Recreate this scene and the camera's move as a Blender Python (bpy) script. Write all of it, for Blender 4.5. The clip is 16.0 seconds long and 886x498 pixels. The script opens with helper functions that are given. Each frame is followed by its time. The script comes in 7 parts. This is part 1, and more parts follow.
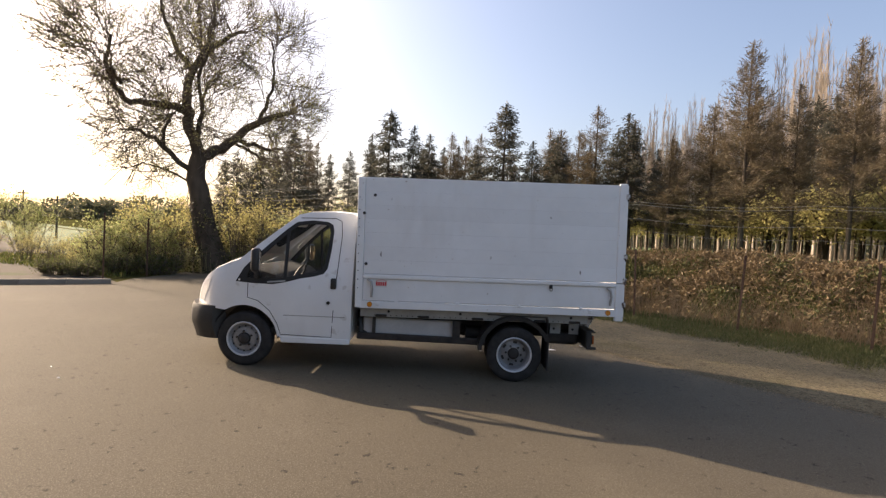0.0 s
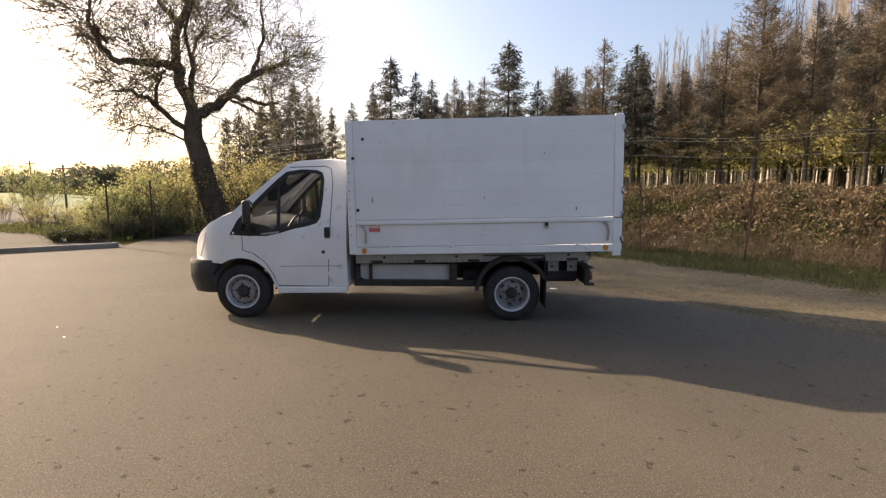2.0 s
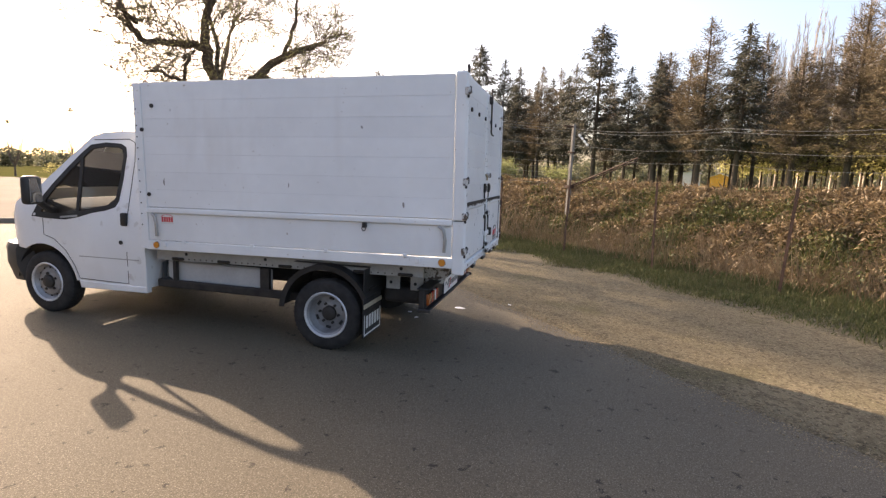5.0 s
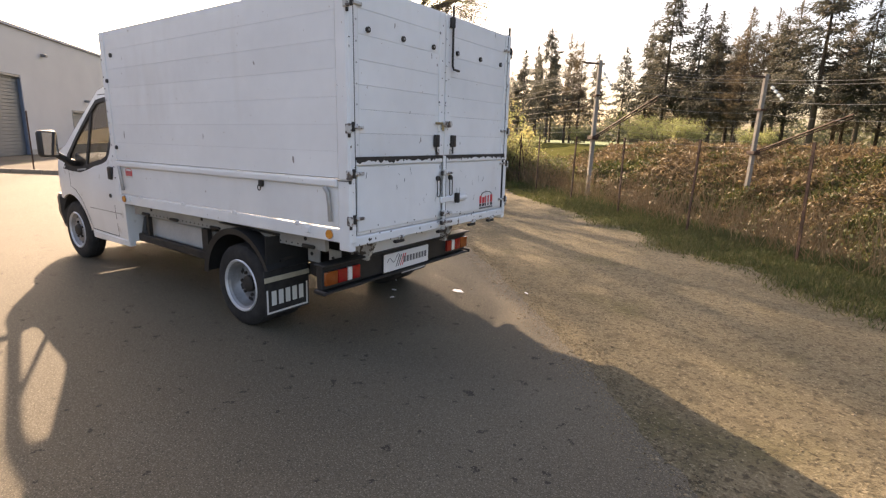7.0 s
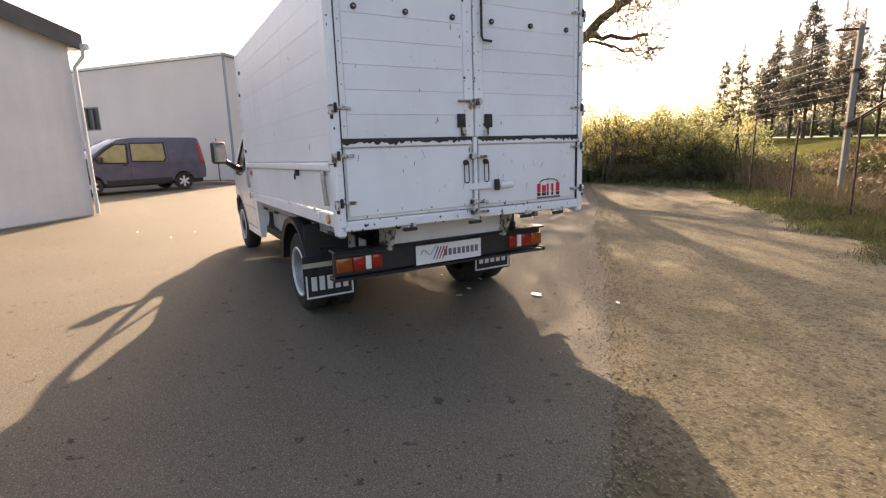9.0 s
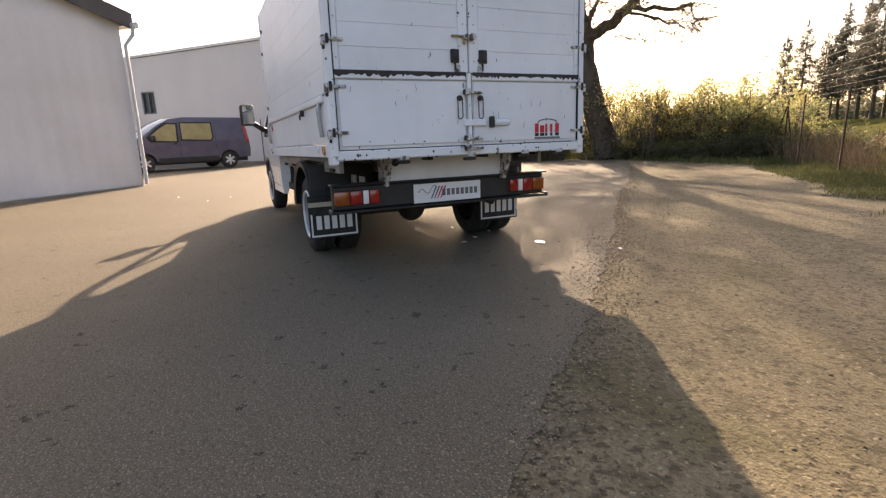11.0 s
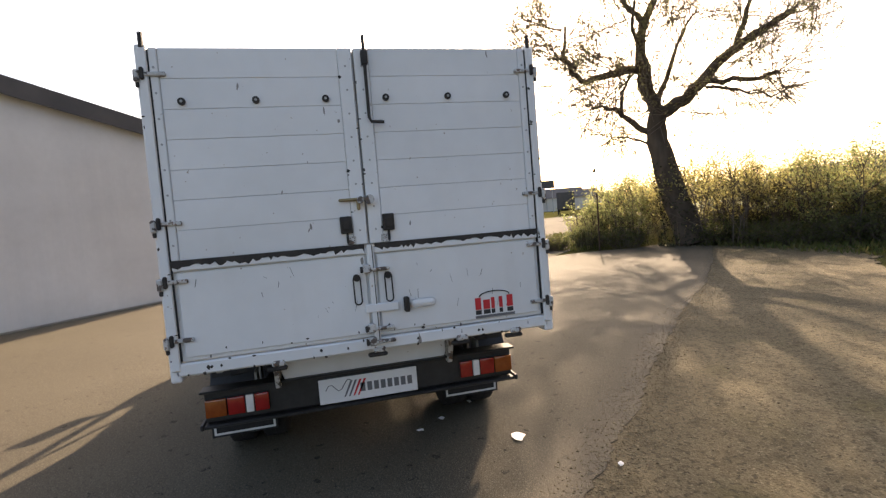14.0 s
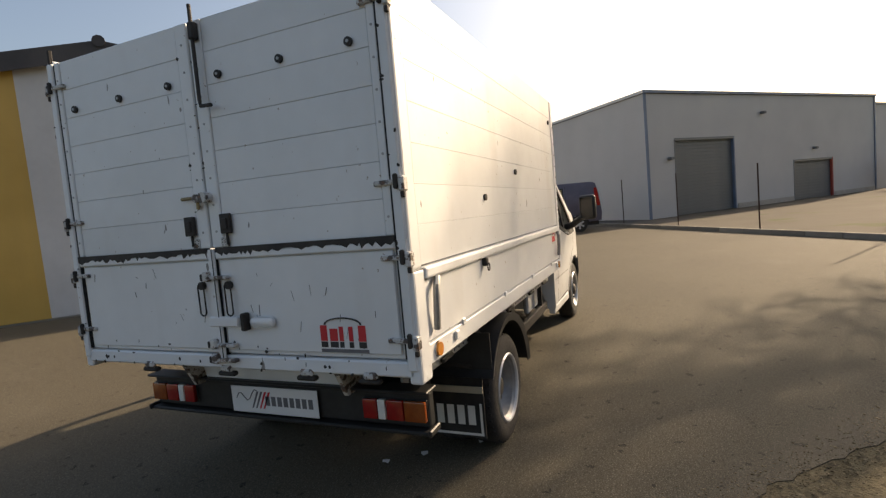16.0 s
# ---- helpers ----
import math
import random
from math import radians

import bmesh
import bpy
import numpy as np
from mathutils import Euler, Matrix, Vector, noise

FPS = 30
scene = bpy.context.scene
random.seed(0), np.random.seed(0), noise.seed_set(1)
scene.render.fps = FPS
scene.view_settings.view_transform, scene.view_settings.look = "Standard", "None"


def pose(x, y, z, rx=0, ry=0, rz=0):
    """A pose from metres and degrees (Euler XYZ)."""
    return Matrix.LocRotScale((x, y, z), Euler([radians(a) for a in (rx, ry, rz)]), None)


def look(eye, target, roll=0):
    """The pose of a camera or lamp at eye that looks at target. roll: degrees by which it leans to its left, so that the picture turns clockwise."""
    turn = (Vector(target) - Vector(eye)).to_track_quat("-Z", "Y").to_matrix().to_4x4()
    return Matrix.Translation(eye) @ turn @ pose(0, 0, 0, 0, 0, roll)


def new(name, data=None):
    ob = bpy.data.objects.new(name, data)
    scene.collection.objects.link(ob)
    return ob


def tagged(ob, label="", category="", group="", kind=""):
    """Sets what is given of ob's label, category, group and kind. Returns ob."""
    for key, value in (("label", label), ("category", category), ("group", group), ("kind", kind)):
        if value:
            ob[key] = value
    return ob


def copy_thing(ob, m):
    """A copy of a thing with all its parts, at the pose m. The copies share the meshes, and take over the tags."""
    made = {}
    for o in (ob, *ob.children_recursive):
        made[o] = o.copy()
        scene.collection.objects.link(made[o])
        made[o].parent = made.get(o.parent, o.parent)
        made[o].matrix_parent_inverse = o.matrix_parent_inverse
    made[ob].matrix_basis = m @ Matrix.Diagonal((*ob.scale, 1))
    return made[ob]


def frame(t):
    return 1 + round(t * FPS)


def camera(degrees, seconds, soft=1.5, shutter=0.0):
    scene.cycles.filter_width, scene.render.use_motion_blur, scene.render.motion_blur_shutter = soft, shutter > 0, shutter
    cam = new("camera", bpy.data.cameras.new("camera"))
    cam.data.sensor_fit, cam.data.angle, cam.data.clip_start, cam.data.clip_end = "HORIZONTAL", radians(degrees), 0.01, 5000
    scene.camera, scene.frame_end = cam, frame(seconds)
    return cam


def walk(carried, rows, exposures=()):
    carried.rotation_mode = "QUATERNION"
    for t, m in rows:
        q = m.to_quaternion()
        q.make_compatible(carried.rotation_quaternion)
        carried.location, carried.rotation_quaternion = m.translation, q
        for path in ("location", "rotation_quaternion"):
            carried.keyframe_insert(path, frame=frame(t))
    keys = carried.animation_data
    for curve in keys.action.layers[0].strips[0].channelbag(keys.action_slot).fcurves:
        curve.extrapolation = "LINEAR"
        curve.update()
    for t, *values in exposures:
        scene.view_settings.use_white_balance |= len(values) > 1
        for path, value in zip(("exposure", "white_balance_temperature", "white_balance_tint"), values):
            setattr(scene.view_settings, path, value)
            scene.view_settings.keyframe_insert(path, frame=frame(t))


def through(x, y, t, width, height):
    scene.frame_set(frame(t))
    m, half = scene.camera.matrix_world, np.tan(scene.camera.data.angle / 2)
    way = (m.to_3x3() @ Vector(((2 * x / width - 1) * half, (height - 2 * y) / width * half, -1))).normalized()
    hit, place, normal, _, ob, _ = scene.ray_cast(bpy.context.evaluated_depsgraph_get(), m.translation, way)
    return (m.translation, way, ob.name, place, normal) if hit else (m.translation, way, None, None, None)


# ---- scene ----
# the clip's camera opens up against the low sun and closes again at the end
EXPOSURES = [(0.0, 0.9, 6700, 17), (3.2, 1.1, 6750, 17), (5.5, 1.62, 7000, 20), (7.0, 1.66, 7400, 20), (9.0, 1.7, 7300, 20), (11.5, 1.5, 7200, 20),
             (12.5, 1.5, 7200, 18), (14.5, 0.95, 7200, 15), (15.0, 0.62, 7100, 13), (16.0, 0.5, 7200, 12)]
cam = camera(82.0, 16.0, soft=1.3)
PATH = [
    (0.0, (-0.900, -7.518, 1.843), (-0.959, -2.520, 1.698), 3.00),
    (0.5, (-0.999, -7.788, 1.786), (-0.807, -2.803, 1.445), 4.05),
    (1.0, (-1.051, -7.867, 1.789), (-0.743, -2.894, 1.369), 3.79),
    (1.5, (-0.983, -7.763, 1.766), (-0.922, -2.783, 1.317), 0.59),
    (2.0, (-0.676, -7.428, 1.748), (-0.833, -2.471, 1.113), -0.07),
    (2.5, (-0.269, -7.029, 1.767), (-0.203, -2.062, 1.197), 1.18),
    (3.0, (0.206, -6.743, 1.740), (0.259, -1.784, 1.110), -0.13),
    (3.2, (0.391, -6.619, 1.761), (0.296, -1.691, 0.925), 0.88),
    (5.3, (2.489, -5.127, 1.719), (1.216, -0.346, 0.998), 2.07),
    (5.5, (2.660, -4.944, 1.694), (1.325, -0.186, 0.936), 2.16),
    (6.0, (3.049, -4.488, 1.680), (1.263, 0.109, 0.857), 2.21),
    (6.5, (3.438, -4.023, 1.650), (0.967, 0.195, 0.600), 2.63),
    (7.0, (3.750, -3.477, 1.658), (0.979, 0.537, 0.560), 1.94),
    (7.5, (3.975, -3.027, 1.617), (0.431, 0.258, 0.333), 3.32),
    (8.0, (4.122, -2.585, 1.645), (0.224, 0.323, 0.486), 3.63),
    (8.5, (4.307, -2.227, 1.608), (0.052, 0.252, 0.746), -0.69),
    (9.0, (4.538, -2.123, 1.441), (0.282, 0.301, 0.436), -1.52),
    (9.2, (4.539, -2.041, 1.392), (0.291, 0.269, 0.119), -0.15),
    (11.3, (4.892, -1.847, 0.987), (0.441, 0.149, -0.113), -1.94),
    (11.5, (4.860, -1.822, 0.958), (0.468, 0.130, -0.423), -3.32),
    (12.0, (4.775, -1.754, 1.099), (0.299, -0.031, -0.311), -3.51),
    (12.5, (4.693, -1.554, 1.555), (0.094, 0.329, 1.009), -3.55),
    (13.0, (4.542, -1.289, 1.652), (-0.037, 0.655, 1.145), -2.40),
    (13.5, (4.375, -0.868, 1.626), (-0.371, 0.625, 1.135), -2.86),
    (14.0, (4.200, -0.297, 1.635), (-0.637, 0.916, 1.275), -4.48),
    (14.5, (3.985, 0.254, 1.644), (-0.910, 1.217, 1.320), -6.15),
    (15.0, (3.753, 0.860, 1.641), (-1.219, 0.808, 1.117), -5.56),
    (15.5, (3.458, 1.398, 1.624), (-1.437, 0.492, 1.156), -5.13),
    (16.0, (3.181, 2.022, 1.598), (-1.397, 0.059, 1.167), -5.31),
]
walk(cam, [(t, look(eye, target, roll)) for t, eye, target, roll in PATH],
     exposures=EXPOSURES)
# ---- light ----
SUN_AZ, SUN_EL = -60.0, 26.4          # degrees, clockwise from +y and above the horizon
world = bpy.data.worlds.new("sky")
scene.world = world
world.use_nodes = True
wn = world.node_tree
sky = wn.nodes.new("ShaderNodeTexSky")
sky.sky_type = "NISHITA"
sky.sun_disc = False
sky.sun_elevation, sky.sun_rotation = radians(SUN_EL), radians(SUN_AZ)
sky.air_density, sky.dust_density, sky.ozone_density = 1.0, 4.0, 1.0
wn.links.new(sky.outputs[0], wn.nodes["Background"].inputs[0])
wn.nodes["Background"].inputs[1].default_value = 0.138
sun = new("sun", bpy.data.lights.new("sun", "SUN"))
sun.data.energy, sun.data.angle, sun.data.color = 5.0, radians(0.6), (1.0, 0.82, 0.60)
sun_way = Vector((math.sin(radians(SUN_AZ)) * math.cos(radians(SUN_EL)), math.cos(radians(SUN_AZ)) * math.cos(radians(SUN_EL)), math.sin(radians(SUN_EL))))
sun.matrix_world = look(sun_way * 60, (0, 0, 0))

# ---- the site's grid: the fence, the kerb and both halls follow it ----
U = Vector((0.7507, -0.6606, 0))      # along the fence
N = Vector((0.6606, 0.7507, 0))       # from the yard over the fence
FENCE = Vector((2.12, 6.95, 0))        # a fence post
HALL = Vector((-10.0, -3.32, 0))      # corner of the white hall
GREY = Vector((-22.8, 1.64, 0))        # corner of the grey hall
KERB = Vector((-10.2, 6.45, 0))        # end of the kerb
KERB_WAY = Vector((-0.84, -0.543, 0))  # the way the kerb runs from there


# ---- materials ----
def shader(name, colours, scale=6.0, rough=0.7, metal=0.0, bump=0.0, bump_scale=40.0, fine=0.0, random_mix=0.0, island=False,
           coat=0.0, detail=6.0, spec=0.5, stretch=(1, 1, 1), patchy=0.0):
    """A node material: colours blended by noise at two sizes, with a variation per object or per piece and a fine relief."""
    m = bpy.data.materials.new(name)
    m.use_nodes = True
    nt = m.node_tree
    bsdf = nt.nodes["Principled BSDF"]
    bsdf.inputs["Roughness"].default_value = rough
    bsdf.inputs["Metallic"].default_value = metal
    bsdf.inputs["Specular IOR Level"].default_value = spec
    bsdf.inputs["Coat Weight"].default_value = coat
    co = nt.nodes.new("ShaderNodeTexCoord")
    mp = nt.nodes.new("ShaderNodeMapping")
    mp.inputs["Scale"].default_value = stretch
    nt.links.new(co.outputs["Object"], mp.inputs[0])
    big = nt.nodes.new("ShaderNodeTexNoise")
    big.inputs["Scale"].default_value, big.inputs["Detail"].default_value = scale, detail
    nt.links.new(mp.outputs[0], big.inputs["Vector"])
    fac = big.outputs["Fac"]
    if fine:
        small = nt.nodes.new("ShaderNodeTexNoise")
        small.inputs["Scale"].default_value, small.inputs["Detail"].default_value = bump_scale, 3
        nt.links.new(mp.outputs[0], small.inputs["Vector"])
        mix = nt.nodes.new("ShaderNodeMix")
        mix.inputs[0].default_value = fine
        nt.links.new(fac, mix.inputs[2])
        nt.links.new(small.outputs["Fac"], mix.inputs[3])
        fac = mix.outputs[0]
    if random_mix:
        info = nt.nodes.new("ShaderNodeNewGeometry" if island else "ShaderNodeObjectInfo")
        mix = nt.nodes.new("ShaderNodeMix")
        mix.inputs[0].default_value = random_mix
        nt.links.new(fac, mix.inputs[2])
        nt.links.new(info.outputs["Random Per Island" if island else "Random"], mix.inputs[3])
        fac = mix.outputs[0]
    ramp = nt.nodes.new("ShaderNodeValToRGB")
    el = ramp.color_ramp.elements
    lo, hi = (0.02, 0.98) if island else (0.3, 0.72)
    for i, c in enumerate(colours):
        at = lo + (hi - lo) * i / max(1, len(colours) - 1)
        e = el[i] if i < 2 else el.new(at)
        e.position, e.color = at, (*c, 1)
    nt.links.new(fac, ramp.inputs[0])
    nt.links.new(ramp.outputs[0], bsdf.inputs["Base Color"])
    if patchy:
        rr = nt.nodes.new("ShaderNodeMapRange")
        rr.inputs[3].default_value, rr.inputs[4].default_value = rough - patchy, rough + patchy
        nt.links.new(big.outputs["Fac"], rr.inputs[0])
        nt.links.new(rr.outputs[0], bsdf.inputs["Roughness"])
    if bump:
        nz = nt.nodes.new("ShaderNodeTexNoise")
        nz.inputs["Scale"].default_value, nz.inputs["Detail"].default_value = bump_scale, 5
        nt.links.new(mp.outputs[0], nz.inputs["Vector"])
        b = nt.nodes.new("ShaderNodeBump")
        b.inputs["Strength"].default_value, b.inputs["Distance"].default_value = bump, 0.01
        nt.links.new(nz.outputs["Fac"], b.inputs["Height"])
        nt.links.new(b.outputs[0], bsdf.inputs["Normal"])
    return m


def leaf_shader(name, colours, through=0.35):
    """Leaves: colour by piece, and some light passing through them."""
    m = shader(name, colours, scale=0.6, rough=0.6, random_mix=0.75, island=True, spec=0.25)
    nt = m.node_tree
    bsdf = nt.nodes["Principled BSDF"]
    ramp = [n for n in nt.nodes if n.type == "VALTORGB"][0]
    tr = nt.nodes.new("ShaderNodeBsdfTranslucent")
    nt.links.new(ramp.outputs[0], tr.inputs[0])
    mix = nt.nodes.new("ShaderNodeMixShader")
    mix.inputs[0].default_value = through
    nt.links.new(bsdf.outputs[0], mix.inputs[1])
    nt.links.new(tr.outputs[0], mix.inputs[2])
    nt.links.new(mix.outputs[0], nt.nodes["Material Output"].inputs[0])
    return m


def spots(m, colour, scale, edge, size=0.03, strength=1.0, stretch=(1, 1, 1)):
    """Scattered stains or chips of a colour laid over a material's base colour."""
    nt = m.node_tree
    bsdf = nt.nodes["Principled BSDF"]
    link = bsdf.inputs["Base Color"].links[0]
    src = link.from_socket
    co = nt.nodes.new("ShaderNodeTexCoord")
    mp = nt.nodes.new("ShaderNodeMapping")
    mp.inputs["Scale"].default_value = stretch
    nt.links.new(co.outputs["Object"], mp.inputs[0])
    nz = nt.nodes.new("ShaderNodeTexNoise")
    nz.inputs["Scale"].default_value, nz.inputs["Detail"].default_value = scale, 3
    nt.links.new(mp.outputs[0], nz.inputs["Vector"])
    mr = nt.nodes.new("ShaderNodeMapRange")
    mr.inputs[1].default_value, mr.inputs[2].default_value = edge, edge + size
    mr.inputs[4].default_value = strength
    nt.links.new(nz.outputs["Fac"], mr.inputs[0])
    mix = nt.nodes.new("ShaderNodeMix")
    mix.data_type = "RGBA"
    nt.links.new(mr.outputs[0], mix.inputs[0])
    nt.links.new(src, mix.inputs[6])
    mix.inputs[7].default_value = (*colour, 1)
    nt.links.new(mix.outputs[2], bsdf.inputs["Base Color"])
    return m


ASPHALT = spots(spots(shader("asphalt", [(0.065, 0.056, 0.039), (0.095, 0.082, 0.057), (0.128, 0.112, 0.079)], scale=0.5, rough=0.85, bump=0.55, bump_scale=160, fine=0.55, patchy=0.06, spec=0.25),
                      (0.024, 0.019, 0.014), 9.0, 0.655, 0.02, 0.85), (0.15, 0.13, 0.097), 1.1, 0.58, 0.2, 0.3)
ASPHALT = spots(spots(ASPHALT, (0.34, 0.295, 0.225), 115.0, 0.56, 0.10, 0.5), (0.03, 0.026, 0.02), 95.0, 0.56, 0.08, 0.62)
GRAVEL = spots(shader("gravel_track", [(0.090, 0.074, 0.043), (0.138, 0.114, 0.068), (0.195, 0.162, 0.10)], scale=0.7, rough=0.95, bump=0.7, bump_scale=70, fine=0.65, spec=0.2),
               (0.075, 0.07, 0.025), 0.9, 0.55, 0.15, 0.6)
GRAVEL = spots(spots(GRAVEL, (0.065, 0.054, 0.030), 5.5, 0.54, 0.12, 0.55), (0.055, 0.045, 0.026), 15.0, 0.56, 0.08, 0.6)
GRAVEL = spots(spots(GRAVEL, (0.33, 0.275, 0.18), 42.0, 0.62, 0.05, 0.4), (0.05, 0.040, 0.024), 26.0, 0.57, 0.06, 0.8)
ASPHALT = spots(spots(ASPHALT, (0.19, 0.165, 0.127), 45.0, 0.57, 0.10, 0.4), (0.045, 0.038, 0.029), 40.0, 0.57, 0.10, 0.45)
for n in GRAVEL.node_tree.nodes:
    if n.type == "BUMP":
        n.inputs["Distance"].default_value = 0.016
EARTH = shader("rough_grass_ground", [(0.04, 0.045, 0.016), (0.08, 0.08, 0.028), (0.10, 0.08, 0.04)], scale=0.25, rough=1.0, bump=1.0, bump_scale=14, fine=0.4, spec=0.0)
LAWN = shader("mown_grass", [(0.06, 0.10, 0.02), (0.10, 0.15, 0.03)], scale=0.4, rough=0.9, bump=0.5, bump_scale=30, fine=0.4)
CONCRETE = shader("pale_concrete", [(0.30, 0.28, 0.25), (0.42, 0.40, 0.36)], scale=3, rough=0.85, bump=0.4, bump_scale=60, fine=0.4)
KERBSTONE = shader("kerb_concrete", [(0.13, 0.12, 0.10), (0.24, 0.22, 0.19)], scale=3, rough=0.9, bump=0.4, bump_scale=50, fine=0.4, random_mix=0.3)
RUST = shader("rusty_iron", [(0.03, 0.017, 0.012), (0.06, 0.03, 0.018), (0.045, 0.033, 0.026)], scale=14, rough=0.85, bump=0.4, bump_scale=90)
WIRE = shader("galvanised_wire", [(0.22, 0.22, 0.21), (0.34, 0.34, 0.33)], scale=20, rough=0.6, metal=0.4)
HALL_WHITE = shader("white_sheet_cladding", [(0.50, 0.50, 0.495), (0.62, 0.62, 0.615)], scale=0.7, rough=0.55, fine=0.2, bump=0.1, bump_scale=8)
HALL_YELLOW = shader("yellow_sheet_cladding", [(0.50, 0.315, 0.07), (0.60, 0.385, 0.10)], scale=0.7, rough=0.55)
HALL_GREY = shader("grey_render_wall", [(0.42, 0.42, 0.42), (0.50, 0.50, 0.49)], scale=0.5, rough=0.8, fine=0.3, bump=0.2, bump_scale=20)
DARK_ROOF = shader("dark_fibre_cement_roof", [(0.05, 0.05, 0.055), (0.09, 0.085, 0.085)], scale=1.5, rough=0.8, bump=0.3, bump_scale=20)
SHUTTER = shader("grey_steel_shutter", [(0.10, 0.115, 0.125), (0.14, 0.15, 0.16)], scale=1.2, rough=0.5, metal=0.2)
BLUE_TRIM = shader("blue_grey_trim", [(0.09, 0.13, 0.20), (0.13, 0.18, 0.26)], scale=2, rough=0.5)
CONTAINER = shader("blue_painted_steel", [(0.03, 0.045, 0.07), (0.05, 0.07, 0.105)], scale=2, rough=0.55, bump=0.2, bump_scale=20)
BARK = shader("dark_bark", [(0.05, 0.038, 0.028), (0.10, 0.078, 0.056)], scale=5, rough=0.95, bump=1.0, bump_scale=22, stretch=(1, 1, 0.3))
GREY_BARK = shader("grey_brown_bark", [(0.075, 0.06, 0.046), (0.14, 0.115, 0.085)], scale=3, rough=0.95, bump=0.6, bump_scale=20, random_mix=0.3)
TWIG = shader("pale_twig_bark", [(0.10, 0.078, 0.058), (0.19, 0.15, 0.115)], scale=3, rough=0.95, random_mix=0.5, island=True)
POPLAR_BARK = shader("pale_poplar_bark", [(0.26, 0.215, 0.17), (0.38, 0.325, 0.265)], scale=3, rough=0.95, random_mix=0.3)
CONIFER = leaf_shader("conifer_needles", [(0.045, 0.050, 0.040), (0.085, 0.086, 0.067), (0.13, 0.115, 0.085)], 0.4)
LARCH = leaf_shader("brown_conifer_needles", [(0.10, 0.078, 0.050), (0.17, 0.130, 0.082), (0.12, 0.105, 0.065)], 0.35)
SPRING = leaf_shader("young_spring_leaves", [(0.27, 0.26, 0.11), (0.40, 0.38, 0.18), (0.22, 0.20, 0.08)], 0.5)
BUSH_LEAF = leaf_shader("bush_leaves", [(0.18, 0.215, 0.085), (0.285, 0.32, 0.125), (0.34, 0.345, 0.16), (0.25, 0.215, 0.12)], 0.65)
OLIVE_LEAF = leaf_shader("olive_leaves", [(0.28, 0.26, 0.10), (0.40, 0.37, 0.15), (0.32, 0.26, 0.12)], 0.75)
UNDER = leaf_shader("undergrowth_leaves", [(0.06, 0.075, 0.026), (0.11, 0.125, 0.045), (0.17, 0.14, 0.07)], 0.5)
STALK = leaf_shader("dry_stalks", [(0.16, 0.10, 0.045), (0.28, 0.19, 0.10), (0.36, 0.27, 0.16)], 0.2)
GRASS = leaf_shader("grass_blades", [(0.042, 0.056, 0.018), (0.075, 0.092, 0.028), (0.125, 0.12, 0.048), (0.17, 0.14, 0.075)], 0.3)
IVY = leaf_shader("ivy_leaves", [(0.03, 0.034, 0.016), (0.06, 0.062, 0.028)], 0.3)
# far leaves paled to grey-olive: the distance haze is put into their colour
FAR_WOOD = leaf_shader("haze_paled_far_leaves", [(0.10, 0.11, 0.07), (0.16, 0.16, 0.09), (0.12, 0.11, 0.08)], 0.4)
PEBBLE = shader("pebbles", [(0.09, 0.07, 0.042), (0.19, 0.15, 0.088), (0.31, 0.25, 0.165)], scale=2, rough=0.9, random_mix=0.8, island=True)


# ---- building blocks ----
def mesh_of(name, bm, material, smooth=False):
    me = bpy.data.meshes.new(name)
    bm.normal_update()
    bm.to_mesh(me)
    bm.free()
    me.materials.append(material)
    if smooth:
        me.polygons.foreach_set("use_smooth", [True] * len(me.polygons))
        me.set_sharp_from_angle(angle=radians(38))
    return me


def part(name, bm, material, parent, label="", smooth=False):
    ob = new(name, mesh_of(name, bm, material, smooth))
    ob.parent = parent
    return tagged(ob, label)


def single(name, bm, material, label, category, kind="", group="", smooth=False):
    return tagged(new(name, mesh_of(name, bm, material, smooth)), label, category, group, kind)


def thing(name, label, category, m=Matrix(), group="", kind=""):
    ob = new(name)
    ob.empty_display_size = 0.2
    ob.matrix_world = m
    return tagged(ob, label, category, group, kind)


def raw(name, verts, faces, material, parent=None, smooth=False):
    me = bpy.data.meshes.new(name)
    me.from_pydata([tuple(v) for v in verts], [], faces)
    me.materials.append(material)
    if smooth:
        me.polygons.foreach_set("use_smooth", [True] * len(me.polygons))
    ob = new(name, me)
    ob.parent = parent
    return ob


def add_box(bm, lo, hi, bevel=0.0, seg=1, m=None):
    made = bmesh.ops.create_cube(bm, size=1)["verts"]
    for v in made:
        v.co = Vector([(lo[i] + hi[i]) / 2 + v.co[i] * (hi[i] - lo[i]) for i in range(3)])
    if bevel:
        edges = list({e for v in made for e in v.link_edges})
        res = bmesh.ops.bevel(bm, geom=edges, offset=bevel, segments=seg, affect="EDGES", profile=0.5)
        made = list({v for f in res["faces"] for v in f.verts} | {v for v in made if v.is_valid})
    if m is not None:
        for v in made:
            v.co = m @ v.co
    return made


def box(lo, hi, bevel=0.0, seg=1, m=None):
    bm = bmesh.new()
    add_box(bm, lo, hi, bevel, seg, m)
    return bm


